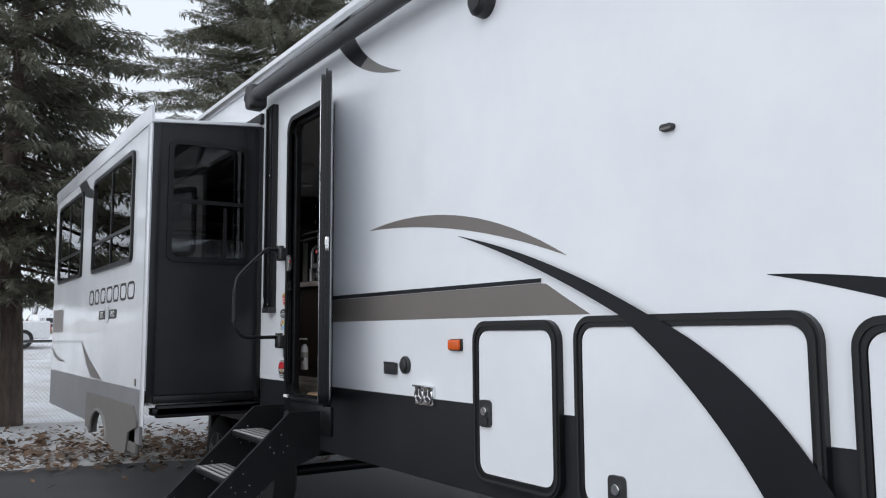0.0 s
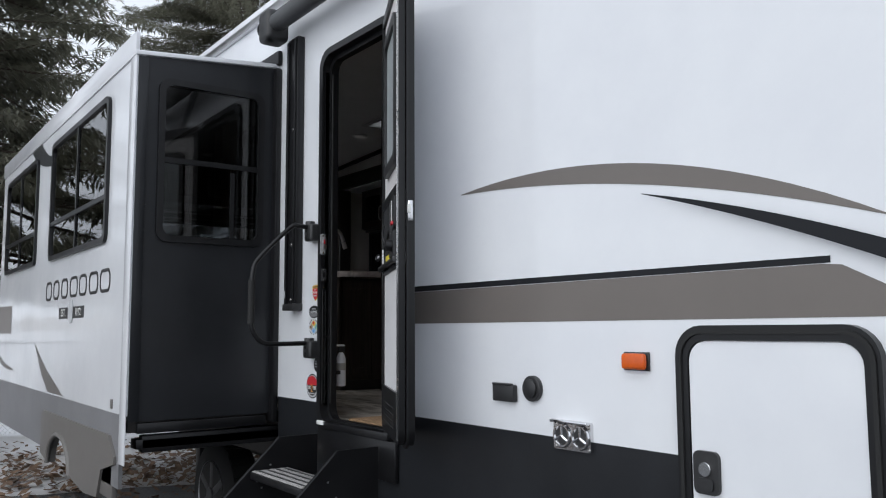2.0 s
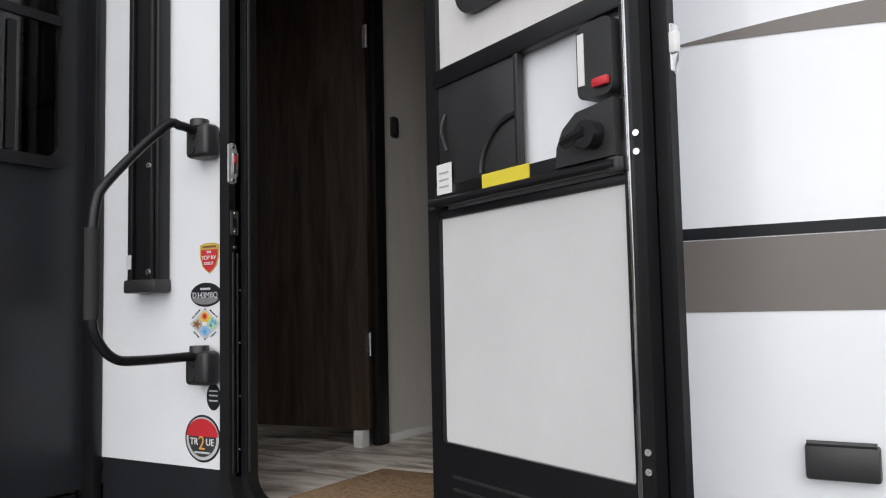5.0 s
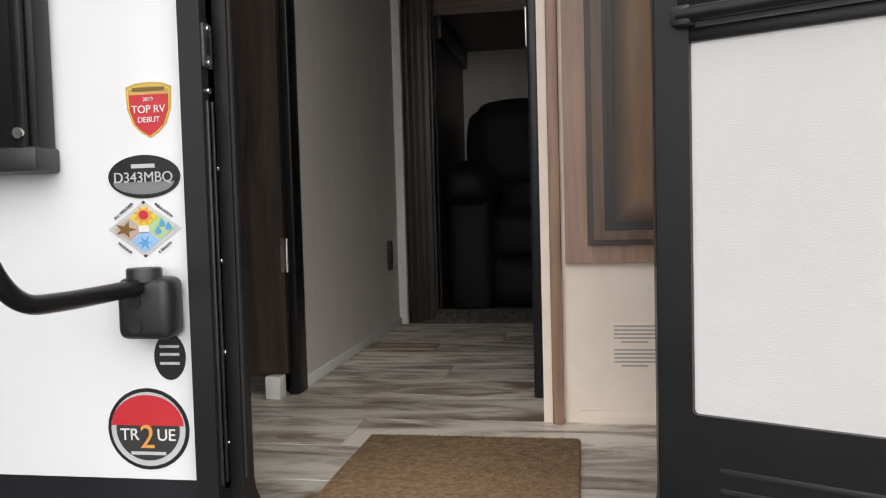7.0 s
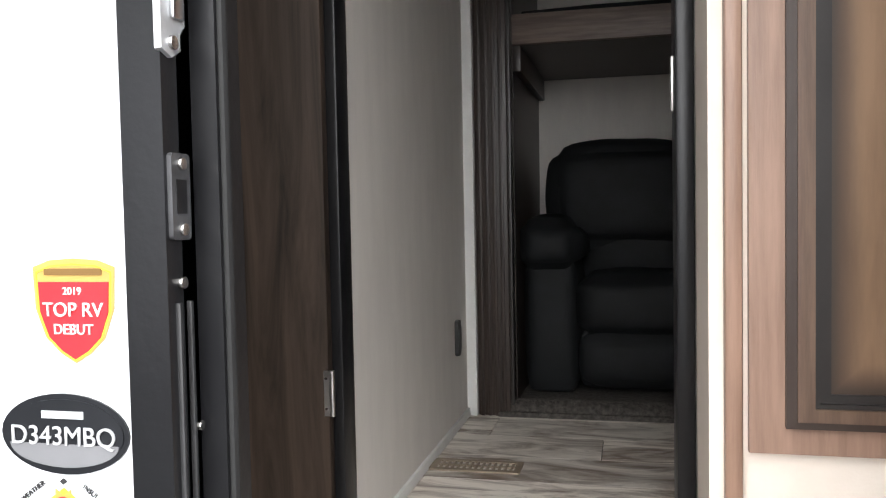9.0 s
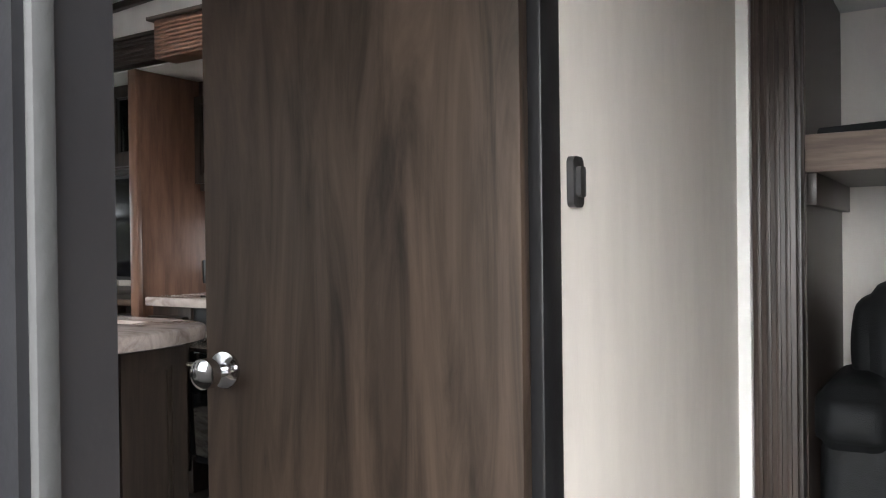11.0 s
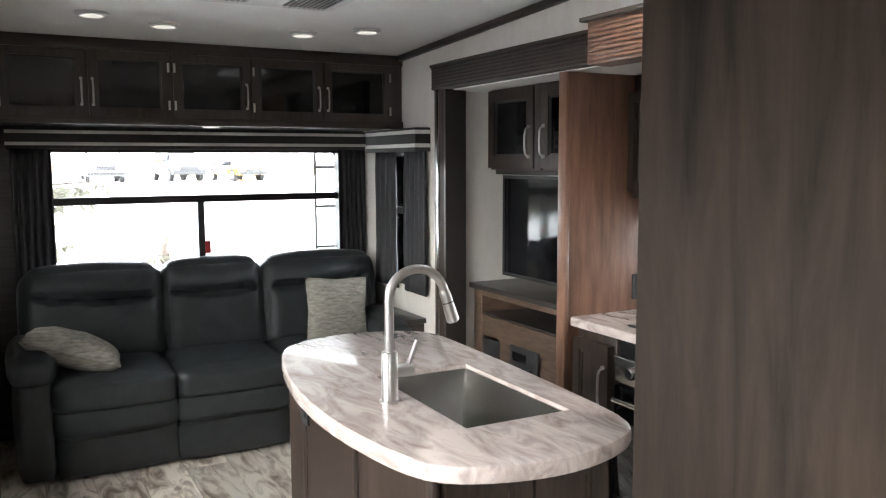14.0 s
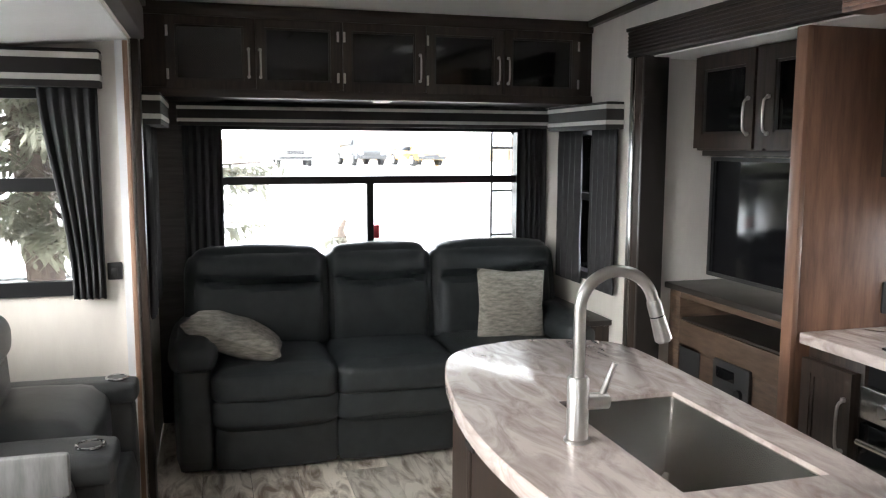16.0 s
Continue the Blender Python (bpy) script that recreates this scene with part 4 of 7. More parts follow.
HP = Vector((0.735, -0.035, 0))
DM = Matrix.Translation(HP) @ Euler((0, 0, math.atan2(-0.443, 0.897))).to_matrix().to_4x4()
ed = thing("entry_door", (0.735, -0.035, 1.09), "open entry door with inner screen door and small window", "door")
dmap = lambda u, v, d: DM @ Vector((u, d, v))      # d > 0 points to the wall, the side seen faces -d
def dbox(u0, u1, d0, d1, z0, z1, bevel=0.0, seg=2):
    return box(u0, u1, d0, d1, z0, z1, bevel, m=DM, seg=seg)
leaf = part("leaf", slab(rrect(0.0, 0.668, 1.08, 2.965, 0.07), dmap, 0.022, 0.044), BLACKM, ed, "black edged white door leaf")
part("outer_skin", slab(rrect(0.022, 0.646, 1.105, 2.94, 0.05), dmap, 0.044, 0.047), WHITE, leaf, "glossy white outer door skin")
part("outer_flange", ring(rrect(-0.01, 0.682, 1.07, 2.975, 0.075), rrect(0.02, 0.65, 1.10, 2.94, 0.06), dmap, 0.012, 0.022), BLACKM, leaf)
sf = part("screen_frame", ring(rrect(0.0, 0.648, 1.085, 2.945, 0.06), rrect(0.045, 0.605, 1.275, 2.90, 0.006), dmap, -0.015, 0.010), BLACKM, ed, "black screen door frame")
part("frame_groove", box(0.612, 0.622, -0.019, -0.015, 1.1, 2.9, 0.001, m=DM), CHROME, sf)
part("kick_plate", dbox(0.035, 0.61, -0.012, 0.006, 1.10, 1.272, 0.004), BLACKM, sf)
for k in range(4):
    part("rib", dbox(0.08, 0.45, -0.016, -0.012, 1.125 + 0.026 * k, 1.132 + 0.026 * k, 0.001), BLACKP, sf)
part("lower_screen", dbox(0.038, 0.607, -0.006, -0.004, 1.272, 1.762), SCREEN, ed, "pale grey mesh screen")
part("lower_rail", dbox(0.03, 0.61, -0.012, 0.008, 1.754, 1.772, 0.003), BLACKM, sf)
part("middle_rail", dbox(0.03, 0.61, -0.016, 0.008, 1.792, 1.825, 0.003), BLACKM, sf)
part("upper_rail", dbox(0.03, 0.61, -0.016, 0.008, 2.045, 2.085, 0.003), BLACKM, sf)
part("white_backing", dbox(0.03, 0.61, 0.012, 0.029, 1.765, 2.06), WHITE, leaf, "white inner door skin")
sp = part("slide_panel", dbox(0.03, 0.325, -0.010, -0.003, 1.825, 2.045, 0.002), BLACKP, ed, "black sliding hand panel")
part("panel_rail", dbox(0.322, 0.334, -0.016, 0.0, 1.825, 2.045, 0.002), BLACKP, sp)
part("pull", tube(smooth_line([dmap(0.075, 1.98, -0.012), dmap(0.07, 1.945, -0.02), dmap(0.078, 1.90, -0.012)]), 0.004, 6), BLACKP, sp)
part("arc_rim", tube([dmap(0.322 - 0.115 * math.cos(a), 1.83 + 0.10 * math.sin(a), -0.014) for a in [k * math.pi / 24 for k in range(13)]], 0.006, 6), BLACKP, sp)
part("notice", dbox(0.045, 0.102, -0.0185, -0.0165, 1.806, 1.872), PAPER, sp, "white notice label")
for dz in (1.820, 1.835, 1.850):
    part("notice_line", dbox(0.055, 0.092, -0.0193, -0.0185, dz, dz + 0.004), GREYINK, sp)
part("yellow_label", dbox(0.215, 0.365, -0.019, -0.0165, 1.793, 1.826), YELLOW, ed, "yellow warning label")
part("grab_bar", tube([dmap(0.035, 1.786, -0.026), dmap(0.60, 1.786, -0.026)], 0.0105, 12), BLACKM, ed, "black grab bar")
for u in (0.04, 0.595):
    part("bar_mount", dbox(u - 0.014, u + 0.014, -0.034, -0.01, 1.772, 1.798, 0.005), BLACKP, ed)
lk = part("lock_case", slab(rrect(0.515, 0.60, 1.905, 2.035, 0.018), dmap, -0.028, 0.012), BLACKP, ed, "black lock case")
part("label", dbox(0.519, 0.534, -0.0295, -0.028, 1.93, 2.02), PAPER, lk)
part("red_knob", dbox(0.558, 0.594, -0.038, -0.028, 1.918, 1.934, 0.004), RED, lk, "red lock lever")
ls = part("latch_case", slab([(0.60, 1.80), (0.455, 1.80), (0.458, 1.835), (0.475, 1.865), (0.51, 1.888), (0.60, 1.895)], dmap, -0.03, 0.012), BLACKP, ed, "black rounded latch case")
part("lever", tube([dmap(0.555, 1.84, -0.03), dmap(0.555, 1.84, -0.055)], 0.024, 14), BLACKM, ls)
part("lever_arm", tube([dmap(0.555, 1.845, -0.05), dmap(0.50, 1.835, -0.05)], 0.011, 8), BLACKM, ls)
part("upper_panel", dbox(0.035, 0.608, -0.004, 0.006, 2.085, 2.905), BEIGEP, ed, "pale grey upper panel")
wf = part("window_frame", ring(rrect(0.135, 0.555, 2.17, 2.80, 0.06), rrect(0.175, 0.515, 2.215, 2.755, 0.04), dmap, -0.022, 0.0), BLACKP, ed, "rounded black window frame")
part("pane", slab(rrect(0.173, 0.517, 2.213, 2.757, 0.04), dmap, -0.010, -0.005), FROST, wf, "frosted pane")
lp = part("latch_plate", dbox(0.668, 0.684, 0.016, 0.036, 1.922, 2.0, 0.002), CHROME, leaf, "chrome latch plate")
part("bolt", dbox(0.680, 0.696, 0.014, 0.026, 1.95, 1.985, 0.003), PAPER, lp)
for z in (1.30, 1.33, 1.80, 1.83, 2.33, 2.36):
    part("rivet", disc(dmap(0.634, z, -0.015), 0.006, 0.004, "-y", 8), STEEL, sf)
for z in (1.3, 2.0, 2.7):
    part("hinge", tube([dmap(-0.004, z - 0.06, 0.02), dmap(-0.004, z + 0.06, 0.02)], 0.011, 10), BLACKM, leaf)

# ---- folding steps ----
sp = thing("entry_steps", (0.38, -0.6, 0.0), "black folding entry steps with grey grip treads", "steps")
for k in range(4):
    z, y = 0.84 - 0.21 * k, -0.30 - 0.235 * k
    tr = part("tread", box(0.10, 0.655, y - 0.10, y + 0.10, z - 0.035, z, 0.006), BLACKM, sp)
    part("grip", box(0.115, 0.64, y - 0.095, y + 0.09, z, z + 0.006, 0.002), TREAD, tr, "grey grip surface")
    for j in range(4):
        part("groove", box(0.13, 0.625, y - 0.075 + 0.045 * j, y - 0.063 + 0.045 * j, z + 0.006, z + 0.008), BLACKP, tr)
for x0 in (0.068, 0.66):
    sm = plane_map("x", x0)
    sd = part("stringer", slab([(-0.03, 0.99), (-0.03, 0.72), (-0.30, 0.62), (-1.02, 0.02), (-1.14, 0.02), (-1.16, 0.12), (-0.33, 0.90), (-0.24, 0.99)], sm, 0, 0.012), BLACKM, sp, "black steel side plate")
    part("edge_flange", tube([sm(-0.24, 0.985, 0.006), sm(-0.33, 0.90, 0.006), sm(-1.15, 0.125, 0.006)], 0.007, 6), BLACKM, sd)
    for k in range(4):
        for (dy, dz) in ((-0.055, -0.05), (0.055, -0.05), (0.03, -0.085), (-0.03, -0.085), (0.015, 0.02)):
            for sx in (-0.003, 0.012):
                part("rivet", disc((x0 + sx, -0.30 - 0.235 * k + dy, 0.84 - 0.21 * k + dz), 0.005, 0.003, "x", 8), ALU, sd)
for x0 in (0.10, 0.645):
    for y in (-1.08,):
        part("leg", tube([(x0, y, 0.16), (x0, y, 0.0)], 0.018, 8), BLACKM, sp)

# ---- slide-out on the door side, seen from outside ----
SX0, SX1, SY = -4.95, -0.51, -0.82
sly = plane_map("y", SY)
W2, W1 = (-2.60, -0.99, 2.02, 2.885), (-4.62, -3.15, 2.03, 2.885)
sw = wall_panel("slide_fascia", "y", SY, 0.045, SX0, SX1 + 0.005, 1.08, 3.0, [(W2[0] + .03, W2[1] - .03, W2[2] + .03, W2[3] - .03), (W1[0] + .03, W1[1] - .03, W1[2] + .03, W1[3] - .03)], WHITE, "white outer wall of the slide-out")
wall_panel("slide_skirt", "y", SY, 0.02, SX0, SX1 - 0.10, 0.70, 1.08, [(-2.36, -1.68, 0.70, 0.84)], GREYSK, "grey metal lower skirt of the slide-out")
solo("slide_end_edge", box(SX1 + 0.005, SX1 + 0.011, SY + 0.008, SY + 0.06, 1.05, 2.985, 0.001), BLACKG, "black edge strip of the slide-out end", "trim", kind="structure")
solo("slide_corner_trim", box(SX1 - 0.10, SX1 + 0.012, SY - 0.006, SY + 0.0, 0.83, 3.0, 0.002), WHITE, "white corner trim of the slide-out", "trim", kind="structure")
wall_panel("slide_end_front", "x", SX1 - 0.03, 0.03, SY + 0.045, -0.002, 1.05, 2.985, [(-0.66, -0.125, 2.03, 2.85)], BLACKG, "black end wall of the slide-out")
wall_panel("slide_end_rear", "x", -4.19, 0.04, SY + 0.045, 0.05, F, 2.985, [(-0.74, -0.17, 2.02, 2.83)], LINER, "cream end wall of the slide-out")
def slope_up(ob):
    """The slide-out's roof falls gently towards its outer wall."""
    for v in ob.data.vertices:
        if v.co.z > 2.9:
            v.co.z += 0.075 * (v.co.y - SY) / 0.82
    return ob
slope_up(bpy.data.objects["slide_end_front"])
slope_up(bpy.data.objects["slide_end_rear"])
slope_up(solo("slide_roof", box(SX0, SX1 + 0.02, SY - 0.01, 0.0, 2.987, 3.012, 0.004), WHITE, "white slide-out roof with edge lip", "roof", kind="structure"))
solo("slide_roof_lip", box(SX0, SX1 + 0.012, SY - 0.012, SY + 0.012, 3.0, 3.115, 0.004), WHITE, "raised white lip on the slide-out roof", "trim", kind="structure")
solo("slide_floor", box(-4.16, SX1 - 0.03, SY + 0.02, 0.06, F - 0.06, F + 0.004), DARKTOP, "dark floor of the slide-out", "floor", kind="structure")
slope_up(solo("slide_ceiling", box(-4.15, SX1 - 0.03, SY + 0.045, 0.05, 2.976, 2.983), CEILM, "white ceiling of the slide-out", "ceiling", kind="structure"))
solo("slide_seal_flange", box(-0.56, -0.46, -0.035, 0.0, 1.0, 3.05, 0.008), BLACKM, "black seal flange beside the slide-out", "trim", kind="structure")
solo("slide_seal_top", box(-4.2, -0.46, -0.03, 0.0, 3.075, 3.16, 0.008), BLACKM, "black seal flange above the slide-out", "trim", kind="structure")
solo("slide_bottom_rail", box(-4.6, SX1, SY + 0.06, -0.05, 0.985, 1.04, 0.006), BLACKM, "black bottom rail of the slide-out", "trim", kind="structure")


def rv_window(name, f, u0, u1, v0, v1, d, sign, bars, pane, label, mullion=None, group="", proud=0.02):
    """A trailer window: rounded frame, panes and bars; sign is the side to which the frame stands proud."""
    t = thing(name, f((u0 + u1) / 2, v0, d), label, "window", group, kind="structure")
    part("window_frame", ring(rrect(u0, u1, v0, v1, 0.06), rrect(u0 + 0.035, u1 - 0.035, v0 + 0.035, v1 - 0.035, 0.045), f, d, d + sign * proud), BLACKM, t)
    p = part("pane", slab(rrect(u0 + 0.02, u1 - 0.02, v0 + 0.02, v1 - 0.02, 0.05), f, d + sign * 0.002, d + sign * 0.006), pane, t)
    p.visible_shadow = False
    for v in bars:
        part("bar", slab([(u0 + 0.03, v - 0.014), (u1 - 0.03, v - 0.014), (u1 - 0.03, v + 0.014), (u0 + 0.03, v + 0.014)], f, d + sign * 0.008, d + sign * (proud - 0.004)), BLACKM, t)
    for (u, a, b) in mullion or ():
        part("mullion", slab([(u - 0.012, a), (u + 0.012, a), (u + 0.012, b), (u - 0.012, b)], f, d + sign * 0.0085, d + sign * (proud - 0.005)), BLACKM, t)
    return t


rv_window("window_slide_1", sly, *W2, -0.001, -1, [2.29], PANEDARK, "dark tinted window with rounded frame in the slide-out", [(-1.78, 2.05, 2.86)])
rv_window("window_slide_2", sly, *W1, -0.001, -1, [2.29], PANEDARK, "dark tinted window with rounded frame in the slide-out", [(-3.9, 2.05, 2.86)])
rv_window("window_slide_end", plane_map("x", SX1), -0.70, -0.095, 1.99, 2.885, 0.001, 1, [2.435], PANEEND, "dark tinted window in the black slide-out end", [(-0.28, 2.03, 2.40)])
# name plate bars and decals on the fascia
for k, w_ in enumerate((0.20, 0.19, 0.20, 0.22, 0.20, 0.22, 0.23)):
    u = -2.70 + 0.262 * k
    part("name_bar", ring(rrect(u, u + w_, 1.735, 1.872, 0.055), rrect(u + 0.019, u + w_ - 0.019, 1.754, 1.853, 0.038), sly, -0.003, -0.001), BLACKP, sw, "dark grey name shape")
part("date_badge", slab(rrect(-2.22, -1.50, 1.60, 1.675, 0.01), sly, -0.003, -0.001), BLACKP, sw, "grey name badge")
part("date_crest", slab(rrect(-1.93, -1.80, 1.57, 1.72, 0.04), sly, -0.005, -0.003), SILVER, sw)
for u, word in ((-2.075, "EST."), (-1.65, "1972")):
    letters(word, 0.068, on_y(u, 1.637, SY - 0.0045), PAPER, sw, squeeze=1.2)
band("dark_swoosh", quad_curve((-3.20, 3.06), (-3.0, 2.88), (-2.62, 2.80)), quad_curve((-3.60, 3.06), (-3.3, 2.80), (-2.62, 2.74)), BLACKG, sw, "black swoosh decal", sly, -0.002)
band("grey_blade", [(-3.05, 1.42), (-2.6, 1.25), (-2.0, 1.09)], [(-3.05, 1.42), (-2.75, 1.2), (-2.5, 1.09)], GREYD, sw, "grey blade decal", sly, -0.002)
band("grey_blade", quad_curve((-4.9, 1.35), (-4.6, 1.22), (-4.0, 1.2)), quad_curve((-4.9, 1.30), (-4.6, 1.16), (-4.0, 1.19)), GREYD, sw, "grey blade decal", sly, -0.002)
band("taupe_block", [(-4.9, 1.75), (-4.2, 1.74)], [(-4.9, 1.50), (-4.2, 1.50)], TAUPE, sw, "taupe stripe decal", sly, -0.002)
part("marker", box(-0.80, -0.76, SY - 0.006, SY, 1.10, 1.15, 0.002), GREYD, sw)
fn = thing("fender_skirt", (-1.6, SY, 0.6), "dark grey plastic wheel arch fender below the slide-out", "fender")
arch = [(-2.02 + 0.34 * math.cos(q), 0.62 + 0.22 * math.sin(q)) for q in [math.pi * k / 12 for k in range(13)]]
part("arch", slab([(-2.62, 0.93), (-2.56, 0.96), (-0.78, 0.96), (-0.66, 0.86), (-0.66, 0.82), (-0.92, 0.76), (-1.0, 0.60), (-1.30, 0.58)] + arch[:1] + arch[1:] + [(-2.62, 0.66)], sly, -0.014, 0.04), GREYD, fn)
part("lip", tube([sly(u, v, -0.014) for u, v in arch], 0.016, 8), GREYD, fn)
part("flap", box(-1.02, -0.74, SY + 0.0, SY + 0.035, 0.62, 0.84, 0.01), GREYD, fn)

# ---- chassis and wheels ----
ch = thing("chassis", (0, 0.5, 0.5), "black steel trailer frame under the floor", "frame", kind="structure")
for y in (0.45, 1.95):
    part("beam", box(-5.2, 7.5, y, y + 0.08, 0.62, 0.80, 0.006), BLACKM, ch)
for x in (-4.2, -0.62, -0.2, 1.0, 2.4):
    part("cross_beam", box(x, x + 0.06, SY + 0.1 if x < -0.5 else 0.08, 2.3, 0.88, 0.97, 0.006), BLACKM, ch)
part("gusset", box(-0.66, -0.56, -0.75, 0.06, 0.90, 0.95, 0.004), BLACKM, ch)
wx_mid = -1.82
for wx in (wx_mid, wx_mid + 0.9):
    wl = thing("wheel", (wx, 0.26, 0.0), "black trailer tyre on a dark alloy rim", "wheel", "trailer wheels")
    ty = part("tyre", tube([(wx, 0.13, 0.37), (wx, 0.16, 0.37), (wx, 0.33, 0.37), (wx, 0.36, 0.37)], 0.37, 36, radii=[0.33, 0.37, 0.37, 0.33]), RUBBER, wl)
    for k in range(30):
        a = k * math.pi / 15
        part("tread_block", box(-0.028, 0.028, 0.165, 0.325, 0.366, 0.376, m=Matrix.Translation((wx, 0, 0.37)) @ Euler((0, a, 0)).to_matrix().to_4x4()), RUBBER, ty) if wx == wx_mid else None
    rim = part("rim", tube([(wx, 0.125, 0.37), (wx, 0.2, 0.37)], 0.235, 30, radii=[0.235, 0.20], cap=False), ALU, wl)
    for k in range(6):
        a = k * math.pi / 3
        part("spoke", box(-0.028, 0.028, 0.128, 0.15, 0.03, 0.225, 0.006, m=Matrix.Translation((wx, 0, 0.37)) @ Euler((0, a, 0)).to_matrix().to_4x4()), DARKZINC, rim)
    part("hub", disc((wx, 0.15, 0.37), 0.055, 0.035, "-y", 20), DARKZINC, rim)
    part("rim_back", disc((wx, 0.2, 0.37), 0.22, 0.01, "y"), BLACKM, rim)
ax = thing("axle", (wx_mid + 0.45, 1.2, 0.3), "black trailer axle with hangers", "axle")
for wx in (wx_mid, wx_mid + 0.9):
    part("beam", tube([(wx, 0.3, 0.36), (wx, 2.2, 0.36)], 0.045, 12), BLACKM, ax)
part("hanger", box(-1.42, -1.32, 0.42, 0.54, 0.36, 0.72, 0.008), BLACKM, ax)
jk = thing("stabiliser_leg", (-2.35, 0.25, 0.0), "black square stabiliser leg", "jack")
part("outer_tube", box(-2.395, -2.305, 0.22, 0.31, 0.35, 0.80, 0.005), BLACKM, jk)
part("inner_tube", box(-2.38, -2.32, 0.235, 0.295, 0.02, 0.36, 0.004), BLACKM, jk)
part("foot", box(-2.445, -2.255, 0.17, 0.36, 0.0, 0.02, 0.004), BLACKM, jk)

# ================= interior =================
# ---- partition walls, bunk room ----
bp = wall_panel("wall_bunk_side", "x", -0.195, 0.035, 1.00, 2.36, F, 3.43, [], LINER, "cream bunk room partition with a black switch")
solo("wall_bunk_side_end", box(-0.205, -0.125, 2.30, 2.375, F, CEIL, 0.004), PAPER, "pale end trim of the bunk room wall", "trim", kind="structure")
wall_panel("wall_bunk_front", "y", 1.0, 0.035, -0.195, 0.60, F, 3.43, [(-0.155, 0.53, F, 2.95)], LINER, "cream wall above the bunk room doorway")
wall_panel("wall_entry_return", "x", 0.536, 0.03, 0.745, 0.955, F, 3.43, [], CREAM, "pale return wall beside the doorway")
wall_panel("wall_entry_panel", "y", 0.725, 0.02, 0.536, 2.3, F, 3.43, [], CREAM, "warm cream entry wall")
wall_panel("wall_bunk_right", "x", 1.72, 0.03, 1.035, 2.38, F, 3.43, [], LINER, "cream bunk room wall")
solo("base_trim_bunk", box(-0.160, -0.150, 1.06, 2.30, F, F + 0.03, 0.002), PAPER, "pale base trim", "baseboard", kind="structure")
solo("base_trim_entry", box(0.62, 2.3, 0.715, 0.725, F, F + 0.03, 0.002), CREAM, "pale base trim", "baseboard", kind="structure")
jb = thing("bunk_door_frame", (0.2, 1.0, F), "black bunk room door frame", "door frame", kind="structure")
part("jamb", box(-0.172, -0.140, 0.962, 1.032, F, 2.95, 0.005), BLACKM, jb)
part("jamb", box(0.500, 0.534, 0.955, 1.06, F, 2.95, 0.006), BLACKM, jb)
part("head", box(-0.165, 0.555, 0.955, 1.06, 2.95, 2.99, 0.006), BLACKM, jb)
part("strike", box(0.494, 0.500, 0.975, 1.0, 1.96, 2.06, 0.002), NICKEL, jb, "nickel strike plate")
solo("entry_corner_trim", box(0.557, 0.583, 0.700, 0.725, F, CEIL, 0.005), OAKL, "light brown wood corner trim", "trim", kind="structure")
solo("corner_post", box(-0.215, -0.172, 0.90, 0.945, F, F + 0.062, 0.003), PAPER, "short white post foot beside the door", "trim", kind="structure")

# bunk room door, swung wide open
hx, hy = -0.160, 0.945
BM = Matrix.Translation((hx, hy, 0)) @ Euler((0, 0, math.atan2(-0.065, -0.60))).to_matrix().to_4x4()
bd = thing("bunk_room_door", (hx, hy, F + 0.06), "open flush door with grey-brown wood veneer", "door")
lf = part("leaf", box(0.0, 0.599, -0.018, 0.018, F + 0.065, 2.94, 0.003, m=BM), DOORW, bd)
for z in (1.435, 2.625):
    hg = part("hinge", tube([BM @ Vector((-0.007, 0.018, z - 0.045)), BM @ Vector((-0.007, 0.018, z + 0.045))], 0.006, 10), NICKEL, lf, "nickel hinge")
    part("hinge_leaf", box(-0.004, 0.009, 0.0185, 0.0205, z - 0.045, z + 0.045, m=BM), NICKEL, hg)
    for dz in (-0.03, 0.03):
        part("screw", disc(BM @ Vector((0.004, 0.02, z + dz)), 0.003, 0.003, "-y", 8), STEEL, hg)
kn = part("knob", tube([BM @ Vector((0.555, 0.018, 1.985)), BM @ Vector((0.555, 0.024, 1.985)), BM @ Vector((0.555, 0.026, 1.985)), BM @ Vector((0.555, 0.05, 1.985)), BM @ Vector((0.555, 0.058, 1.985)), BM @ Vector((0.555, 0.078, 1.985)), BM @ Vector((0.555, 0.083, 1.985))], 0.03, 20, radii=[0.032, 0.032, 0.012, 0.012, 0.026, 0.026, 0.015]), CHROME, bd, "shiny round door knob")
sx = plane_map("x", -0.160)
t = thing("wall_switch", (-0.16, 1.13, 2.26), "black rocker light switch on the cream wall", "switch")
part("plate", slab(rrect(1.096, 1.140, 2.258, 2.342, 0.012), sx, 0, 0.012), BLACKP, t)
part("rocker", slab(rrect(1.108, 1.130, 2.275, 2.325, 0.005), sx, 0.012, 0.02), BLACKP, t)
t = thing("wall_outlet", (-0.16, 2.12, 1.33), "black wall outlet low on the cream wall", "outlet")
part("plate", slab(rrect(2.10, 2.15, 1.30, 1.42, 0.012), sx, 0, 0.012), BLACKP, t)
part("socket", slab(rrect(2.112, 2.138, 1.32, 1.40, 0.006), sx, 0.012, 0.016), BLACKP, t)
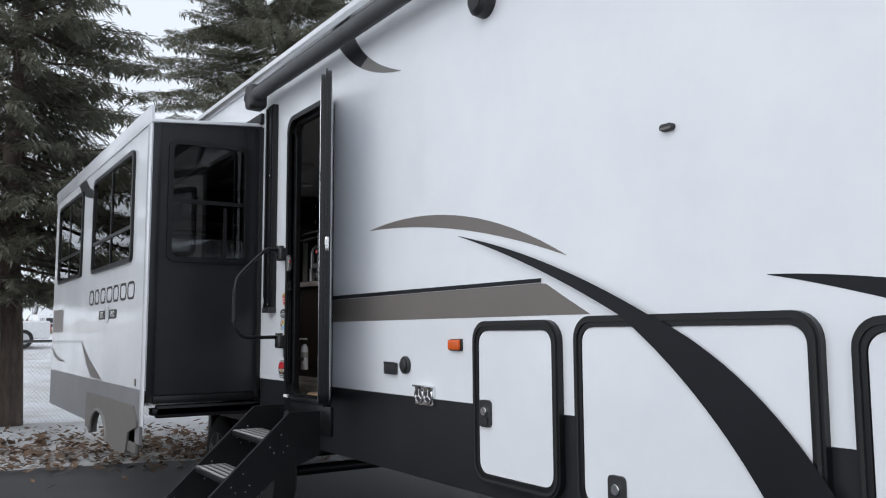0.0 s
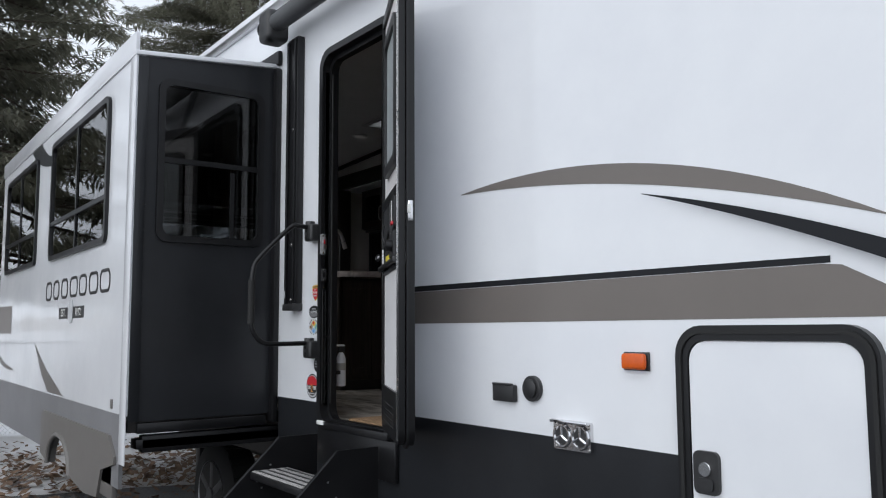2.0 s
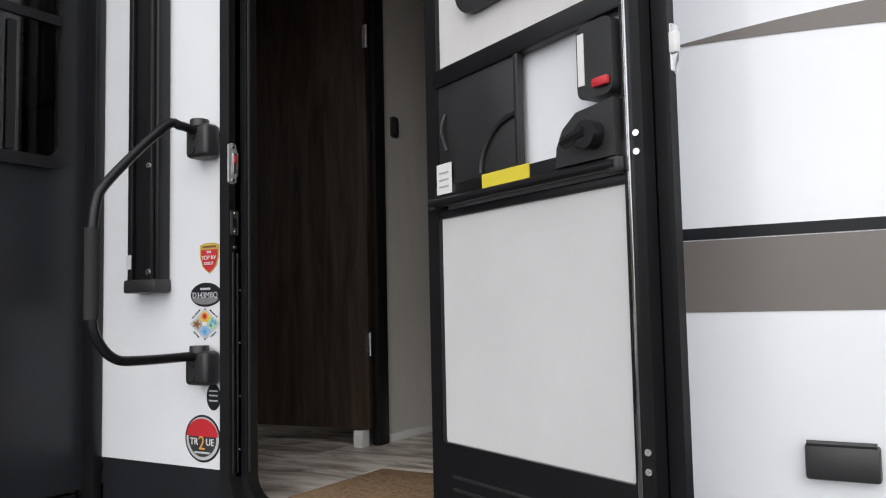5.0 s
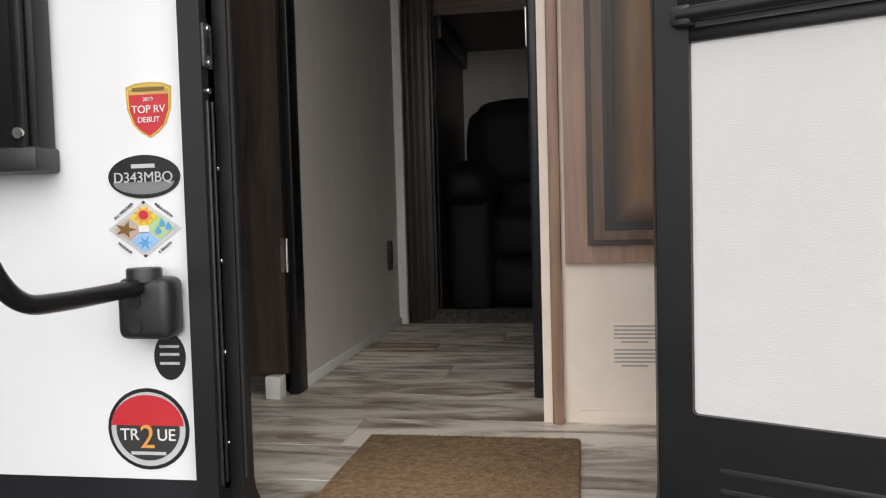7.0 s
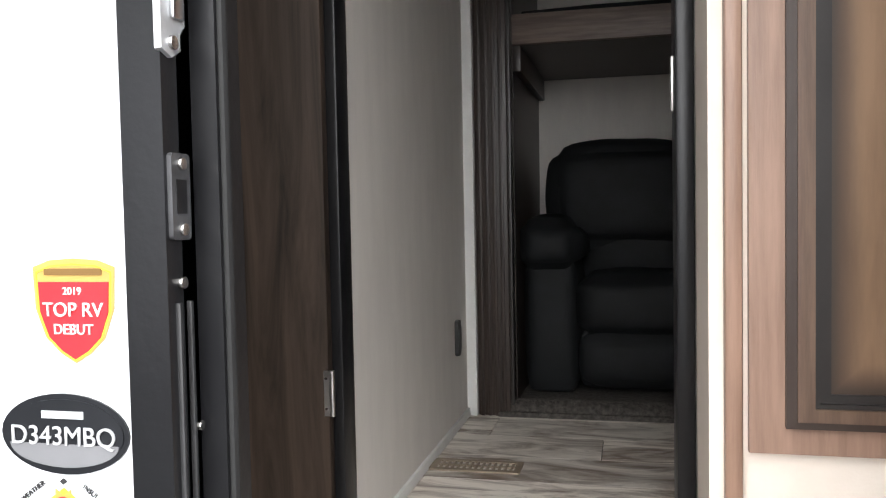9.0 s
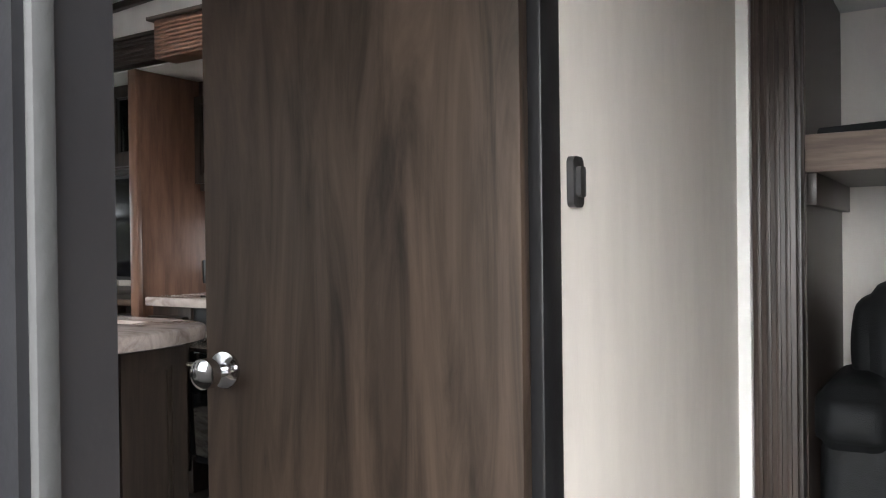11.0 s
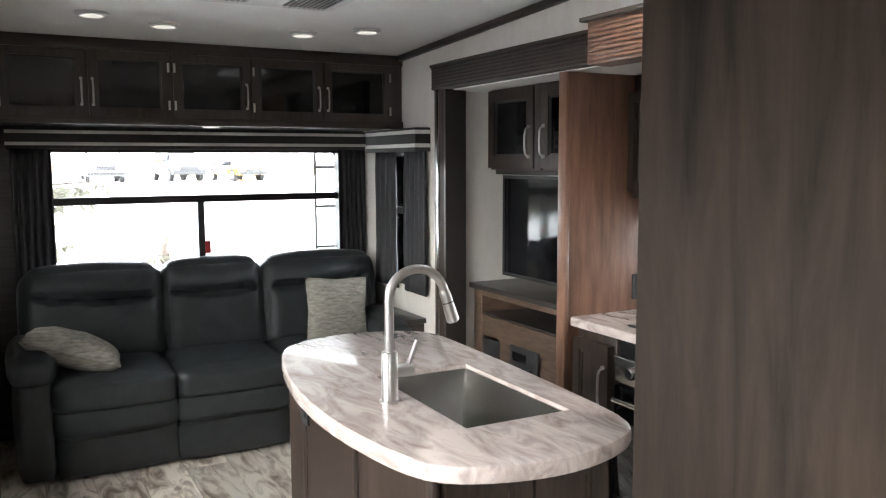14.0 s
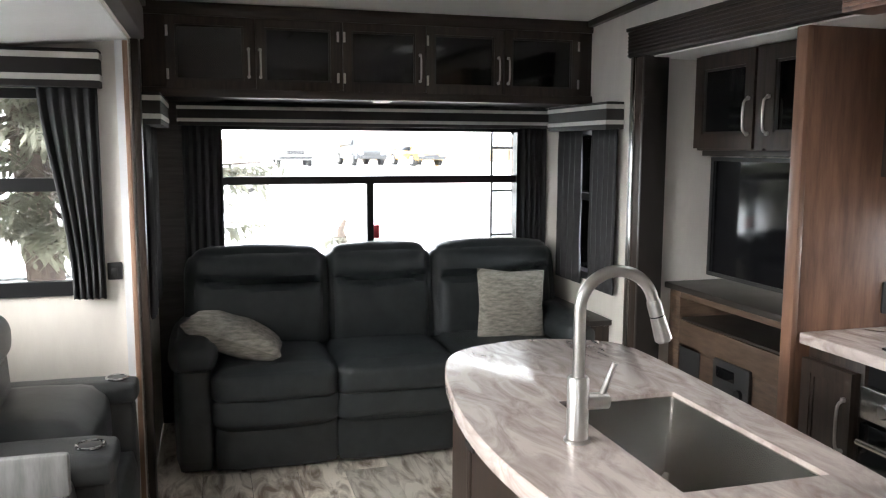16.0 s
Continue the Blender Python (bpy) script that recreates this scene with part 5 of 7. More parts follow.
# cabinet panel beside the entry
py = plane_map("y", 0.725)
def raised_panel(parent, f, u0, u1, v0, v1, m_frame, m_panel, sign, w=0.055, glass=None):
    """A framed door front: four rails, a bevelled lip and a panel."""
    for (a, b, c, d) in ((u0, u1, v1 - w, v1), (u0, u1, v0, v0 + w)):
        part("rail", slab([(a, c), (b, c), (b, d), (a, d)], f, 0, sign * 0.02), m_frame, parent)
    for (a, b) in ((u0, u0 + w), (u1 - w, u1)):
        part("stile", slab([(a, v0 + w), (b, v0 + w), (b, v1 - w), (a, v1 - w)], f, 0, sign * 0.02), m_frame, parent)
    i0 = [(u0 + w, v0 + w), (u1 - w, v0 + w), (u1 - w, v1 - w), (u0 + w, v1 - w)]
    i1 = [(u0 + w + .012, v0 + w + .012), (u1 - w - .012, v0 + w + .012), (u1 - w - .012, v1 - w - .012), (u0 + w + .012, v1 - w - .012)]
    part("lip", ring(i0, i1, f, 0, sign * 0.014), m_frame if glass is None else DARKTOP, parent)
    part("panel" if glass is None else "glass_panel", slab(i1, f, 0, sign * 0.008), glass or m_panel, parent)
t = thing("entry_cabinet", (0.9, 0.72, 1.42), "brown framed cabinet door with tan panel on the entry wall", "cabinet")
DARKGL = mat("dark_glazed_wood", (0.05, 0.032, 0.024), 0.4, scale=9, stretch=(5, 5, 0.4), bump=0.04)
CABF = mat("brown_bevelled_wood", (0.17, 0.105, 0.07), 0.38, dark=(0.09, 0.055, 0.038), scale=9, stretch=(5, 5, 0.4), fine=40, bump=0.05)
TAN = mat("tan_wood_panel", (0.30, 0.185, 0.11), 0.4, dark=(0.20, 0.12, 0.07), scale=5, stretch=(3, 3, 0.4), fine=40, bump=0.03)
def burnish(m, width, height, reach):
    """A dark hand-rubbed glaze that fades from a panel's edges."""
    nt = m.node_tree
    tc = nt.nodes.new("ShaderNodeTexCoord")
    sx_ = nt.nodes.new("ShaderNodeSeparateXYZ")
    nt.links.new(tc.outputs["Generated"], sx_.inputs[0])
    ends = []
    for axis, size in ((0, width), (2, height)):
        pp = nt.nodes.new("ShaderNodeMath")
        pp.operation = "PINGPONG"
        pp.inputs[1].default_value = 0.5
        ml = nt.nodes.new("ShaderNodeMath")
        ml.operation = "MULTIPLY"
        ml.inputs[1].default_value = size
        nt.links.new(sx_.outputs[axis], pp.inputs[0])
        nt.links.new(pp.outputs[0], ml.inputs[0])
        ends.append(ml)
    mn = nt.nodes.new("ShaderNodeMath")
    mn.operation = "MINIMUM"
    for k in (0, 1):
        nt.links.new(ends[k].outputs[0], mn.inputs[k])
    mr = nt.nodes.new("ShaderNodeMapRange")
    mr.interpolation_type = "SMOOTHSTEP"
    mr.inputs[2].default_value = reach
    nt.links.new(mn.outputs[0], mr.inputs[0])
    mx = nt.nodes.new("ShaderNodeMix")
    mx.data_type = "RGBA"
    mx.inputs[6].default_value = (0.055, 0.036, 0.026, 1)
    bs = nt.nodes["Principled BSDF"]
    old = bs.inputs["Base Color"].links[0].from_socket
    nt.links.new(mr.outputs[0], mx.inputs[0])
    nt.links.new(old, mx.inputs[7])
    nt.links.new(mx.outputs[2], bs.inputs["Base Color"])
burnish(TAN, 0.584, 1.478, 0.05)
def frame_ring(name, a, b, d0, d1, m, label=""):
    """One moulding of the door, from inset a to inset b."""
    o_, n_ = [[(0.592 + k, 1.418 + k * 0.82), (1.40 - k, 1.418 + k * 0.82), (1.40 - k, 3.1 - k), (0.592 + k, 3.1 - k)] for k in (a, b)]
    return part(name, ring(o_, n_, py, d0, d1), m, t, label)
frame_ring("surround", 0.0, 0.050, -0.018, 0, OAKL, "light brown face frame")
frame_ring("outer_moulding", 0.050, 0.064, -0.030, 0, DARKGL, "dark glazed outer moulding")
frame_ring("stile_frame", 0.064, 0.088, -0.036, 0, CABF, "brown bevelled door frame")
frame_ring("inner_bead", 0.088, 0.096, -0.030, 0, DARKTOP)
frame_ring("groove", 0.096, 0.112, -0.022, 0, DARKTOP, "black glazed groove")
part("panel", slab([(0.704, 1.5098), (1.288, 1.5098), (1.288, 2.988), (0.704, 2.988)], py, -0.018, 0), TAN, t, "tan wood panel with dark burnished edges")
t = thing("wall_notice", (0.74, 0.72, 1.17), "pale printed notice on the cream wall", "notice")
part("sheet", slab([(0.690, 1.172), (0.795, 1.172), (0.795, 1.28), (0.690, 1.28)], py, -0.002, 0), CREAM, t)
for k in range(11):
    if k != 5:
        a = 0.016 if k in (0, 6) else 0
        part("line_bar", slab([(0.697 + a, 1.181 + 0.009 * k), (0.788 - a, 1.181 + 0.009 * k), (0.788 - a, 1.185 + 0.009 * k), (0.697 + a, 1.185 + 0.009 * k)], py, -0.003, -0.002), GREYINK, t)
t = thing("black_wall_panel", (0.86, 0.72, 1.17), "black control panel low on the entry wall", "control panel")
part("case", slab(rrect(0.815, 0.925, 1.168, 1.282, 0.008), py, -0.028, 0), BLACKP, t)
part("cover", slab(rrect(0.821, 0.919, 1.174, 1.276, 0.006), py, -0.032, -0.028), BLACKM, t)
for k, w_ in enumerate((0.058, 0.036, 0.066, 0.046, 0.070)):
    part("text_bar", box(0.834, 0.834 + w_, 0.6922, 0.6930, 1.262 - 0.009 * k, 1.2645 - 0.009 * k), GREYINK, t)
for k in range(4):
    part("slot", box(0.834 + 0.008 * k, 0.838 + 0.008 * k, 0.6915, 0.6932, 1.19, 1.205), RUBBER, t)
# fire extinguisher inside the entry
t = thing("fire_extinguisher", (-0.045, 0.17, 1.15), "white fire extinguisher on a bracket by the entry", "extinguisher")
part("bottle", tube([(-0.04, 0.17, 1.215), (-0.04, 0.17, 1.222), (-0.04, 0.17, 1.36), (-0.04, 0.17, 1.382), (-0.04, 0.17, 1.395)], 0.027, 20, radii=[0.024, 0.027, 0.027, 0.019, 0.010]), WHITE, t)
part("band", tube([(-0.04, 0.17, 1.30), (-0.04, 0.17, 1.338)], 0.0275, 20), GREYINK, t, "grey printed label band")
part("valve", box(-0.050, -0.030, 0.152, 0.192, 1.395, 1.428, 0.005), BLACKP, t)
part("lever", box(-0.046, -0.034, 0.12, 0.19, 1.428, 1.438, 0.003), PAPER, t)
part("bracket", box(-0.075, -0.005, 0.062, 0.150, 1.28, 1.30, 0.003), BLACKP, t)

# bunk room slide: trim, floor, recliner, loft
wd = thing("bunk_slide_trim", (-0.05, 2.33, F), "dark fluted wood trim round the bunk slide", "trim", kind="structure")
part("upright", box(-0.122, -0.005, 2.315, 2.378, F, 3.06, 0.004), WALNUT, wd)
for k in range(4):
    part("flute", box(-0.112 + 0.026 * k, -0.098 + 0.026 * k, 2.309, 2.315, F, 3.0, 0.002), WALNUT, wd)
part("edge_strip", box(-0.005, 0.008, 2.32, 2.376, F, 3.0, 0.002), DARKTOP, wd)
wall_panel("bunk_slide_side", "x", -0.03, 0.03, 2.46, 3.32, F - 0.05, 3.06, [], WALNUT, "dark wood side of the bunk slide")
wall_panel("bunk_slide_side", "x", 1.66, 0.03, 2.46, 3.32, F - 0.05, 3.06, [], WALNUT, "dark wood side of the bunk slide")
wall_panel("bunk_slide_back", "y", 3.32, 0.05, -0.05, 1.70, 0.9, 3.1, [], LINER, "cream back wall of the bunk slide")
solo("bunk_slide_floor", box(-0.05, 1.68, 2.30, 3.34, F - 0.06, F + 0.018, 0.006), CARPET, "grey-brown carpet on the bunk slide floor", "carpet", kind="structure")
solo("bunk_slide_roof", box(-0.06, 1.70, 2.44, 3.37, 3.06, 3.10), WHITE, "white roof of the bunk slide", "roof", kind="structure")
bk = thing("loft_bunk", (0.8, 2.8, 2.39), "loft bunk with grey-brown wood front board", "bunk bed")
part("front_board", box(0.0, 1.66, 2.44, 2.47, 2.395, 2.505, 0.004), mat("grey_wood_board", (0.22, 0.17, 0.14), 0.45, dark=(0.12, 0.09, 0.075), scale=9, stretch=(0.5, 4, 6), bump=0.04), bk)
part("deck", box(0.0, 1.66, 2.47, 3.32, 2.395, 2.42), WALNUT, bk)
part("mattress", cushion(0.01, 1.65, 2.50, 3.30, 2.42, 2.55, 0.01, n=5), LEATHERB, bk, "dark mattress")
part("support", box(0.0, 0.03, 2.46, 3.30, 2.30, 2.395, 0.003), WALNUT, bk)
rc = thing("recliner_loveseat", (0.7, 2.8, F + 0.018), "black leather loveseat recliner in the bunk slide", "loveseat")
part("base", cushion(0.22, 1.20, 2.62, 3.20, F + 0.03, 1.33, 0.01, n=6), LEATHERB, rc)
for k in range(2):
    a = 0.22 + 0.49 * k
    part("footrest", cushion(a + .01, a + .48, 2.585, 2.70, F + 0.06, 1.31, 0.015, n=6), LEATHERB, rc)
    part("seat", cushion(a + .005, a + .485, 2.58, 3.05, 1.31, 1.52, 0.03), LEATHERB, rc)
    part("lumbar_cushion", cushion(a + .005, a + .485, 2.86, 3.10, 1.48, 1.80, 0.04, m=None), LEATHERB, rc)
    part("head_cushion", cushion(a - .11, a + .45, 2.80, 3.12, 1.64, 2.035, 0.045, n=14, edge=0.07), LEATHERB, rc)
for x0 in (0.01, 1.20):
    part("arm", cushion(x0, x0 + 0.21, 2.60, 3.15, F + 0.02, 1.62, 0.012, n=6), LEATHERB, rc)
    part("arm_pad", cushion(x0 - 0.02, x0 + 0.215, 2.555, 3.12, 1.56, 1.745, 0.03, n=12, edge=0.075), LEATHERB, rc)

# floor register in the bunk room doorway
t = thing("floor_register", (-0.02, 1.72, F), "brown metal heat register set in the floor", "register")
REGM = mat("brown_register_metal", (0.34, 0.27, 0.20), 0.5, dark=(0.24, 0.19, 0.14), bump=0.05)
part("rim", ring(rrect(-0.150, 0.112, 1.668, 1.772, 0.008), rrect(-0.132, 0.094, 1.686, 1.754, 0.004), plane_map("z", F), -0.004, 0.005), REGM, t)
part("well", box(-0.134, 0.096, 1.684, 1.756, F - 0.004, F - 0.001), RUBBER, t)
for k in range(13):
    part("louvre", box(-0.124 + 0.017 * k, -0.116 + 0.017 * k, 1.686, 1.754, F - 0.002, F + 0.004, 0.001), REGM, t)
part("bar", box(-0.132, 0.094, 1.716, 1.724, F - 0.001, F + 0.0045, 0.001), REGM, t)

# turned carpet edge of the bunk slide
bm = tube([(-0.085 + 0.0586 * k, 2.345, F + 0.026) for k in range(31)], 0.028, 14)
rq = random.Random(9)
for k in range(5200):
    a, x = rq.uniform(-0.4, 3.3), rq.uniform(-0.085, 1.67)
    c = Vector((x, 2.345 - 0.027 * math.cos(a), F + 0.026 + 0.027 * math.sin(a)))
    o_ = Vector((rq.uniform(-0.7, 0.7), -math.cos(a), math.sin(a))) * rq.uniform(0.005, 0.011)
    bm.faces.new([bm.verts.new(c + v) for v in (Vector((-0.0016, 0, 0)), Vector((0.0016, 0, 0.001)), o_)])
solo("carpet_edge", bm, CARPET, "shaggy rolled front edge of the slide carpet", "carpet", kind="structure")

# entry mat
t = solo("door_mat", box(0.17, 0.62, 0.10, 0.545, F, F + 0.016, 0.006), MATM, "brown coir door mat lying on the planks", "mat")
rm = random.Random(4)
bm = bmesh.new()
for k in range(1500):
    x, y = rm.uniform(0.175, 0.615), rm.uniform(0.105, 0.54)
    a = rm.uniform(0, 6.28)
    l = rm.uniform(0.004, 0.011)
    c = Vector((x, y, F + 0.0155))
    bm.faces.new([bm.verts.new(c + v) for v in (Vector((-0.0012, 0, 0)), Vector((0.0012, 0, 0)), Vector((math.cos(a) * l, math.sin(a) * l, rm.uniform(0.002, 0.007))))])
part("fibres", bm, MATM, t)

# ---- rear wall: window, cabinets, valances, curtains ----
rx = plane_map("x", -5.335)
rv_window("window_rear", rx, 0.38, 2.24, 1.84, 2.755, 0.001, -1, [], PANE, "wide rear window with black bars")
rw = thing("window_rear_bars", (-5.28, 1.3, 1.86), "black inner frame of the rear window", "window frame", kind="structure")
rxi = plane_map("x", -5.32)
part("frame", ring([(0.40, 1.86), (2.22, 1.86), (2.22, 2.735), (0.40, 2.735)], [(0.425, 1.885), (2.195, 1.885), (2.195, 2.715), (0.425, 2.715)], rxi, 0.0, 0.07), BLACKM, rw)
part("rail", slab([(0.42, 2.405), (2.20, 2.405), (2.20, 2.450), (0.42, 2.450)], rxi, 0.0, 0.05), BLACKM, rw)
part("mullion", slab([(1.255, 1.88), (1.295, 1.88), (1.295, 2.405), (1.255, 2.405)], rxi, 0.0, 0.05), BLACKM, rw)
part("latch", box(-5.275, -5.255, 1.293, 1.325, 2.08, 2.16, 0.003), RED, rw, "red window latch")
ld = thing("roof_ladder", (-5.45, 2.15, 1.0), "thin dark rear ladder outside the window", "ladder")
for y in (2.105, 2.42):
    part("rail", tube([(-5.47, y, 0.9), (-5.47, y, 3.4)], 0.008, 8), BLACKM, ld)
for z in (1.5, 1.78, 2.06, 2.345, 2.62):
    part("rung", tube([(-5.47, 2.105, z), (-5.47, 2.42, z)], 0.009, 8), BLACKM, ld)


def handle(parent, a, b, out, r=0.0055):
    """A bow pull handle between two points, standing off along out."""
    A, B, O = Vector(a), Vector(b), Vector(out)
    pts = smooth_line([A, A + O * 0.8 + (B - A) * 0.08, A + O + (B - A) * 0.3, A + O + (B - A) * 0.7, A + O * 0.8 + (B - A) * 0.92, B], 4)
    h = part("handle", tube(pts, r, 8), NICKEL, parent, "nickel bow handle")
    for p in (A, B):
        part("foot", tube([p, p + O * 0.35], r * 1.7, 8), NICKEL, h)
    return h


ov = thing("overhead_cabinet", (-4.95, 1.2, 2.87), "dark walnut overhead cabinet with five black glass doors", "cabinet")
part("body", box(-5.248, -4.62, 0.064, 2.378, 2.865, 3.296, 0.004), WALNUT, ov)
part("bottom_rail", box(-4.625, -4.60, 0.064, 2.378, 2.855, 2.90, 0.004), WALNUTH, ov)
part("top_rail", box(-4.625, -4.605, 0.064, 2.378, 3.235, 3.297, 0.004), WALNUTH, ov)
cx_ = plane_map("x", -4.62)
for k, (a, b, hs) in enumerate(((0.170, 0.575, 1), (0.590, 1.000, -1), (1.020, 1.440, 1), (1.455, 1.870, 1), (1.885, 2.320, -1))):
    a, b = 0.01 + a * 0.985, 0.01 + b * 0.985
    d = part("door", ring([(a, 2.895), (b, 2.895), (b, 3.232), (a, 3.232)], [(a + .042, 2.935), (b - .042, 2.935), (b - .042, 3.192), (a + .042, 3.192)], cx_, 0, 0.022), WALNUT, ov, "walnut door frame")
    part("glass", slab([(a + .04, 2.933), (b - .04, 2.933), (b - .04, 3.194), (a + .04, 3.194)], cx_, 0.002, 0.008), GLOSSBLK, d, "black glass pane")
    part("lip", ring([(a + .042, 2.935), (b - .042, 2.935), (b - .042, 3.192), (a + .042, 3.192)], [(a + .052, 2.945), (b - .052, 2.945), (b - .052, 3.182), (a + .052, 3.182)], cx_, 0.008, 0.014), DARKTOP, d)
    hu = b - 0.02 if hs > 0 else a + 0.02
    handle(d, (-4.598, hu, 2.955), (-4.598, hu, 3.085), (0.026, 0, 0), 0.005)
    hv = a + 0.006 if hs > 0 else b - 0.006
    for z in (2.96, 3.16):
        part("hinge", box(-4.60, -4.594, hv - 0.006, hv + 0.006, z - 0.025, z + 0.025, 0.002), NICKEL, d)
t = thing("under_cabinet_light", (-4.66, 1.22, 2.84), "small round white light under the cabinet", "light")
part("rim", disc((-4.66, 1.22, 2.865), 0.055, 0.012, "-z"), PUCK, t)
part("lens", disc((-4.66, 1.22, 2.853), 0.045, 0.006, "-z"), LED, t)


def valance(name, x0, x1, y0, y1, z0, z1, label):
    t = thing(name, ((x0 + x1) / 2, (y0 + y1) / 2, z0), label, "valance", "striped valances")
    part("board", box(x0, x1, y0, y1, z0, z1, 0.004), VALDARK, t)
    h = z1 - z0
    e = 0.003
    for a, b in ((0.17, 0.33), (0.74, 0.90)):
        part("band", box(x0 - e, x1 + e, y0 - e, y1 + e, z0 + h * a, z0 + h * b, 0.001), VALWHITE, t, "cream stripe")
    return t


def curtain(name, p0, p1, z0, z1, depth_dir, label, waves=6, gather=0.0, tie=0.5):
    """A pleated hanging between two plan points."""
    A, B, D = Vector((*p0, 0)), Vector((*p1, 0)), Vector((*depth_dir, 0))
    bm = bmesh.new()
    n, m_ = waves * 8, 14
    rows = []
    for j in range(m_ + 1):
        s = j / m_
        z = z1 + (z0 - z1) * s
        g = gather * math.sin(math.pi * min(1, s / max(tie, 0.01)) * 0.5) ** 1.5
        row = []
        for i in range(n + 1):
            u = i / n
            uu = g + (1 - g) * u
            w = 0.018 * math.sin(u * waves * 2 * math.pi + 0.6 * math.sin(s * 3)) * (0.55 + 0.45 * s) + 0.006 * noise.noise(Vector((u * 9, s * 3, p0[0])))
            row.append(bm.verts.new(A.lerp(B, uu) + D * (0.022 + w) + Vector((0, 0, z + 0.006 * math.sin(u * waves * 6.28) * (s > 0.99)))))
        rows.append(row)
    for j in range(m_):
        for i in range(n):
            bm.faces.new((rows[j][i], rows[j][i + 1], rows[j + 1][i + 1], rows[j + 1][i]))
    ob = solo(name, bm, CURTAIN, label, "curtain", "charcoal curtains")
    so = ob.modifiers.new("cloth", "SOLIDIFY")
    so.thickness = 0.003
    return ob


valance("window_valance", -5.247, -5.15, 0.20, 2.36, 2.735, 2.865 - 0.012, "wide dark valance with two cream stripes")
curtain("window_curtain", (-5.235, 0.22), (-5.235, 0.43), 1.72, 2.735, (1, 0), "gathered charcoal curtain beside the rear window", 5, 0.0)
curtain("window_curtain", (-5.235, 2.37), (-5.235, 2.20), 1.72, 2.735, (1, 0), "gathered charcoal curtain beside the rear window", 5, 0.0)
for ys_, yw, nm in ((1, 0.064, "near"), (-1, 2.378, "far")):
    ya, yb = (yw, yw + 0.10) if ys_ > 0 else (yw - 0.10, yw)
    valance("side_valance", -4.97, -4.235, ya, yb, 2.715, 2.852, "short dark valance with two cream stripes")
    yc = yw + ys_ * 0.006
    curtain("side_curtain", (-4.24, yc), (-4.54, yc), 1.86, 2.715, (0, ys_), "narrow charcoal curtain by a side window", 5, 0.0)
    curtain("side_curtain", (-4.965, yc), (-4.66, yc), 1.86, 2.715, (0, ys_), "narrow charcoal curtain by a side window", 4, 0.0)
rv_window("window_side_near", plane_map("y", 0.0), -5.02, -4.38, 1.88, 2.74, -0.001, -1, [2.42], PANE, "small tinted side window")
rv_window("window_side_far", plane_map("y", YW + 0.072), -5.02, -4.38, 1.88, 2.74, 0.001, 1, [2.35], PANE, "small tinted side window")
t = thing("window_side_far_inner", (-4.7, 2.38, 1.9), "black inner frame of a side window", "window frame", kind="structure")
part("frame", ring([(-5.01, 1.89), (-4.39, 1.89), (-4.39, 2.73), (-5.01, 2.73)], [(-4.97, 1.93), (-4.43, 1.93), (-4.43, 2.69), (-4.97, 2.69)], plane_map("y", YW), -0.012, 0.06), BLACKM, t)
part("bar", box(-4.97, -4.43, 2.375, 2.42, 2.33, 2.37), BLACKM, t)
bm = box(-4.62, VX0, 2.345, 2.379, -0.035, -0.001, 0.004)
box(VX0, 2.3, 2.345, 2.379, -0.035, -0.001, 0.004, bm=bm)
for v in bm.verts:
    v.co.z += ceil_z(v.co.x)
solo("ceiling_trim_far", bm, WALNUTH, "dark wood trim along the ceiling", "trim", kind="structure")
bm = box(-4.62, VX0, 0.063, 0.097, -0.035, -0.001, 0.004)
box(VX0, 2.3, 0.063, 0.097, -0.035, -0.001, 0.004, bm=bm)
for v in bm.verts:
    v.co.z += ceil_z(v.co.x)
solo("ceiling_trim_near", bm, WALNUTH, "dark wood trim along the ceiling", "trim", kind="structure")
t = thing("corner_shelf", (-4.6, 2.27, 1.5), "dark side shelf beside the sofa", "shelf")
part("top", box(-5.2, -4.30, 2.25, 2.377, 1.69, 1.72, 0.004), DARKTOP, t)
part("body", box(-5.2, -4.33, 2.27, 2.377, F, 1.69, 0.003), WALNUT, t)

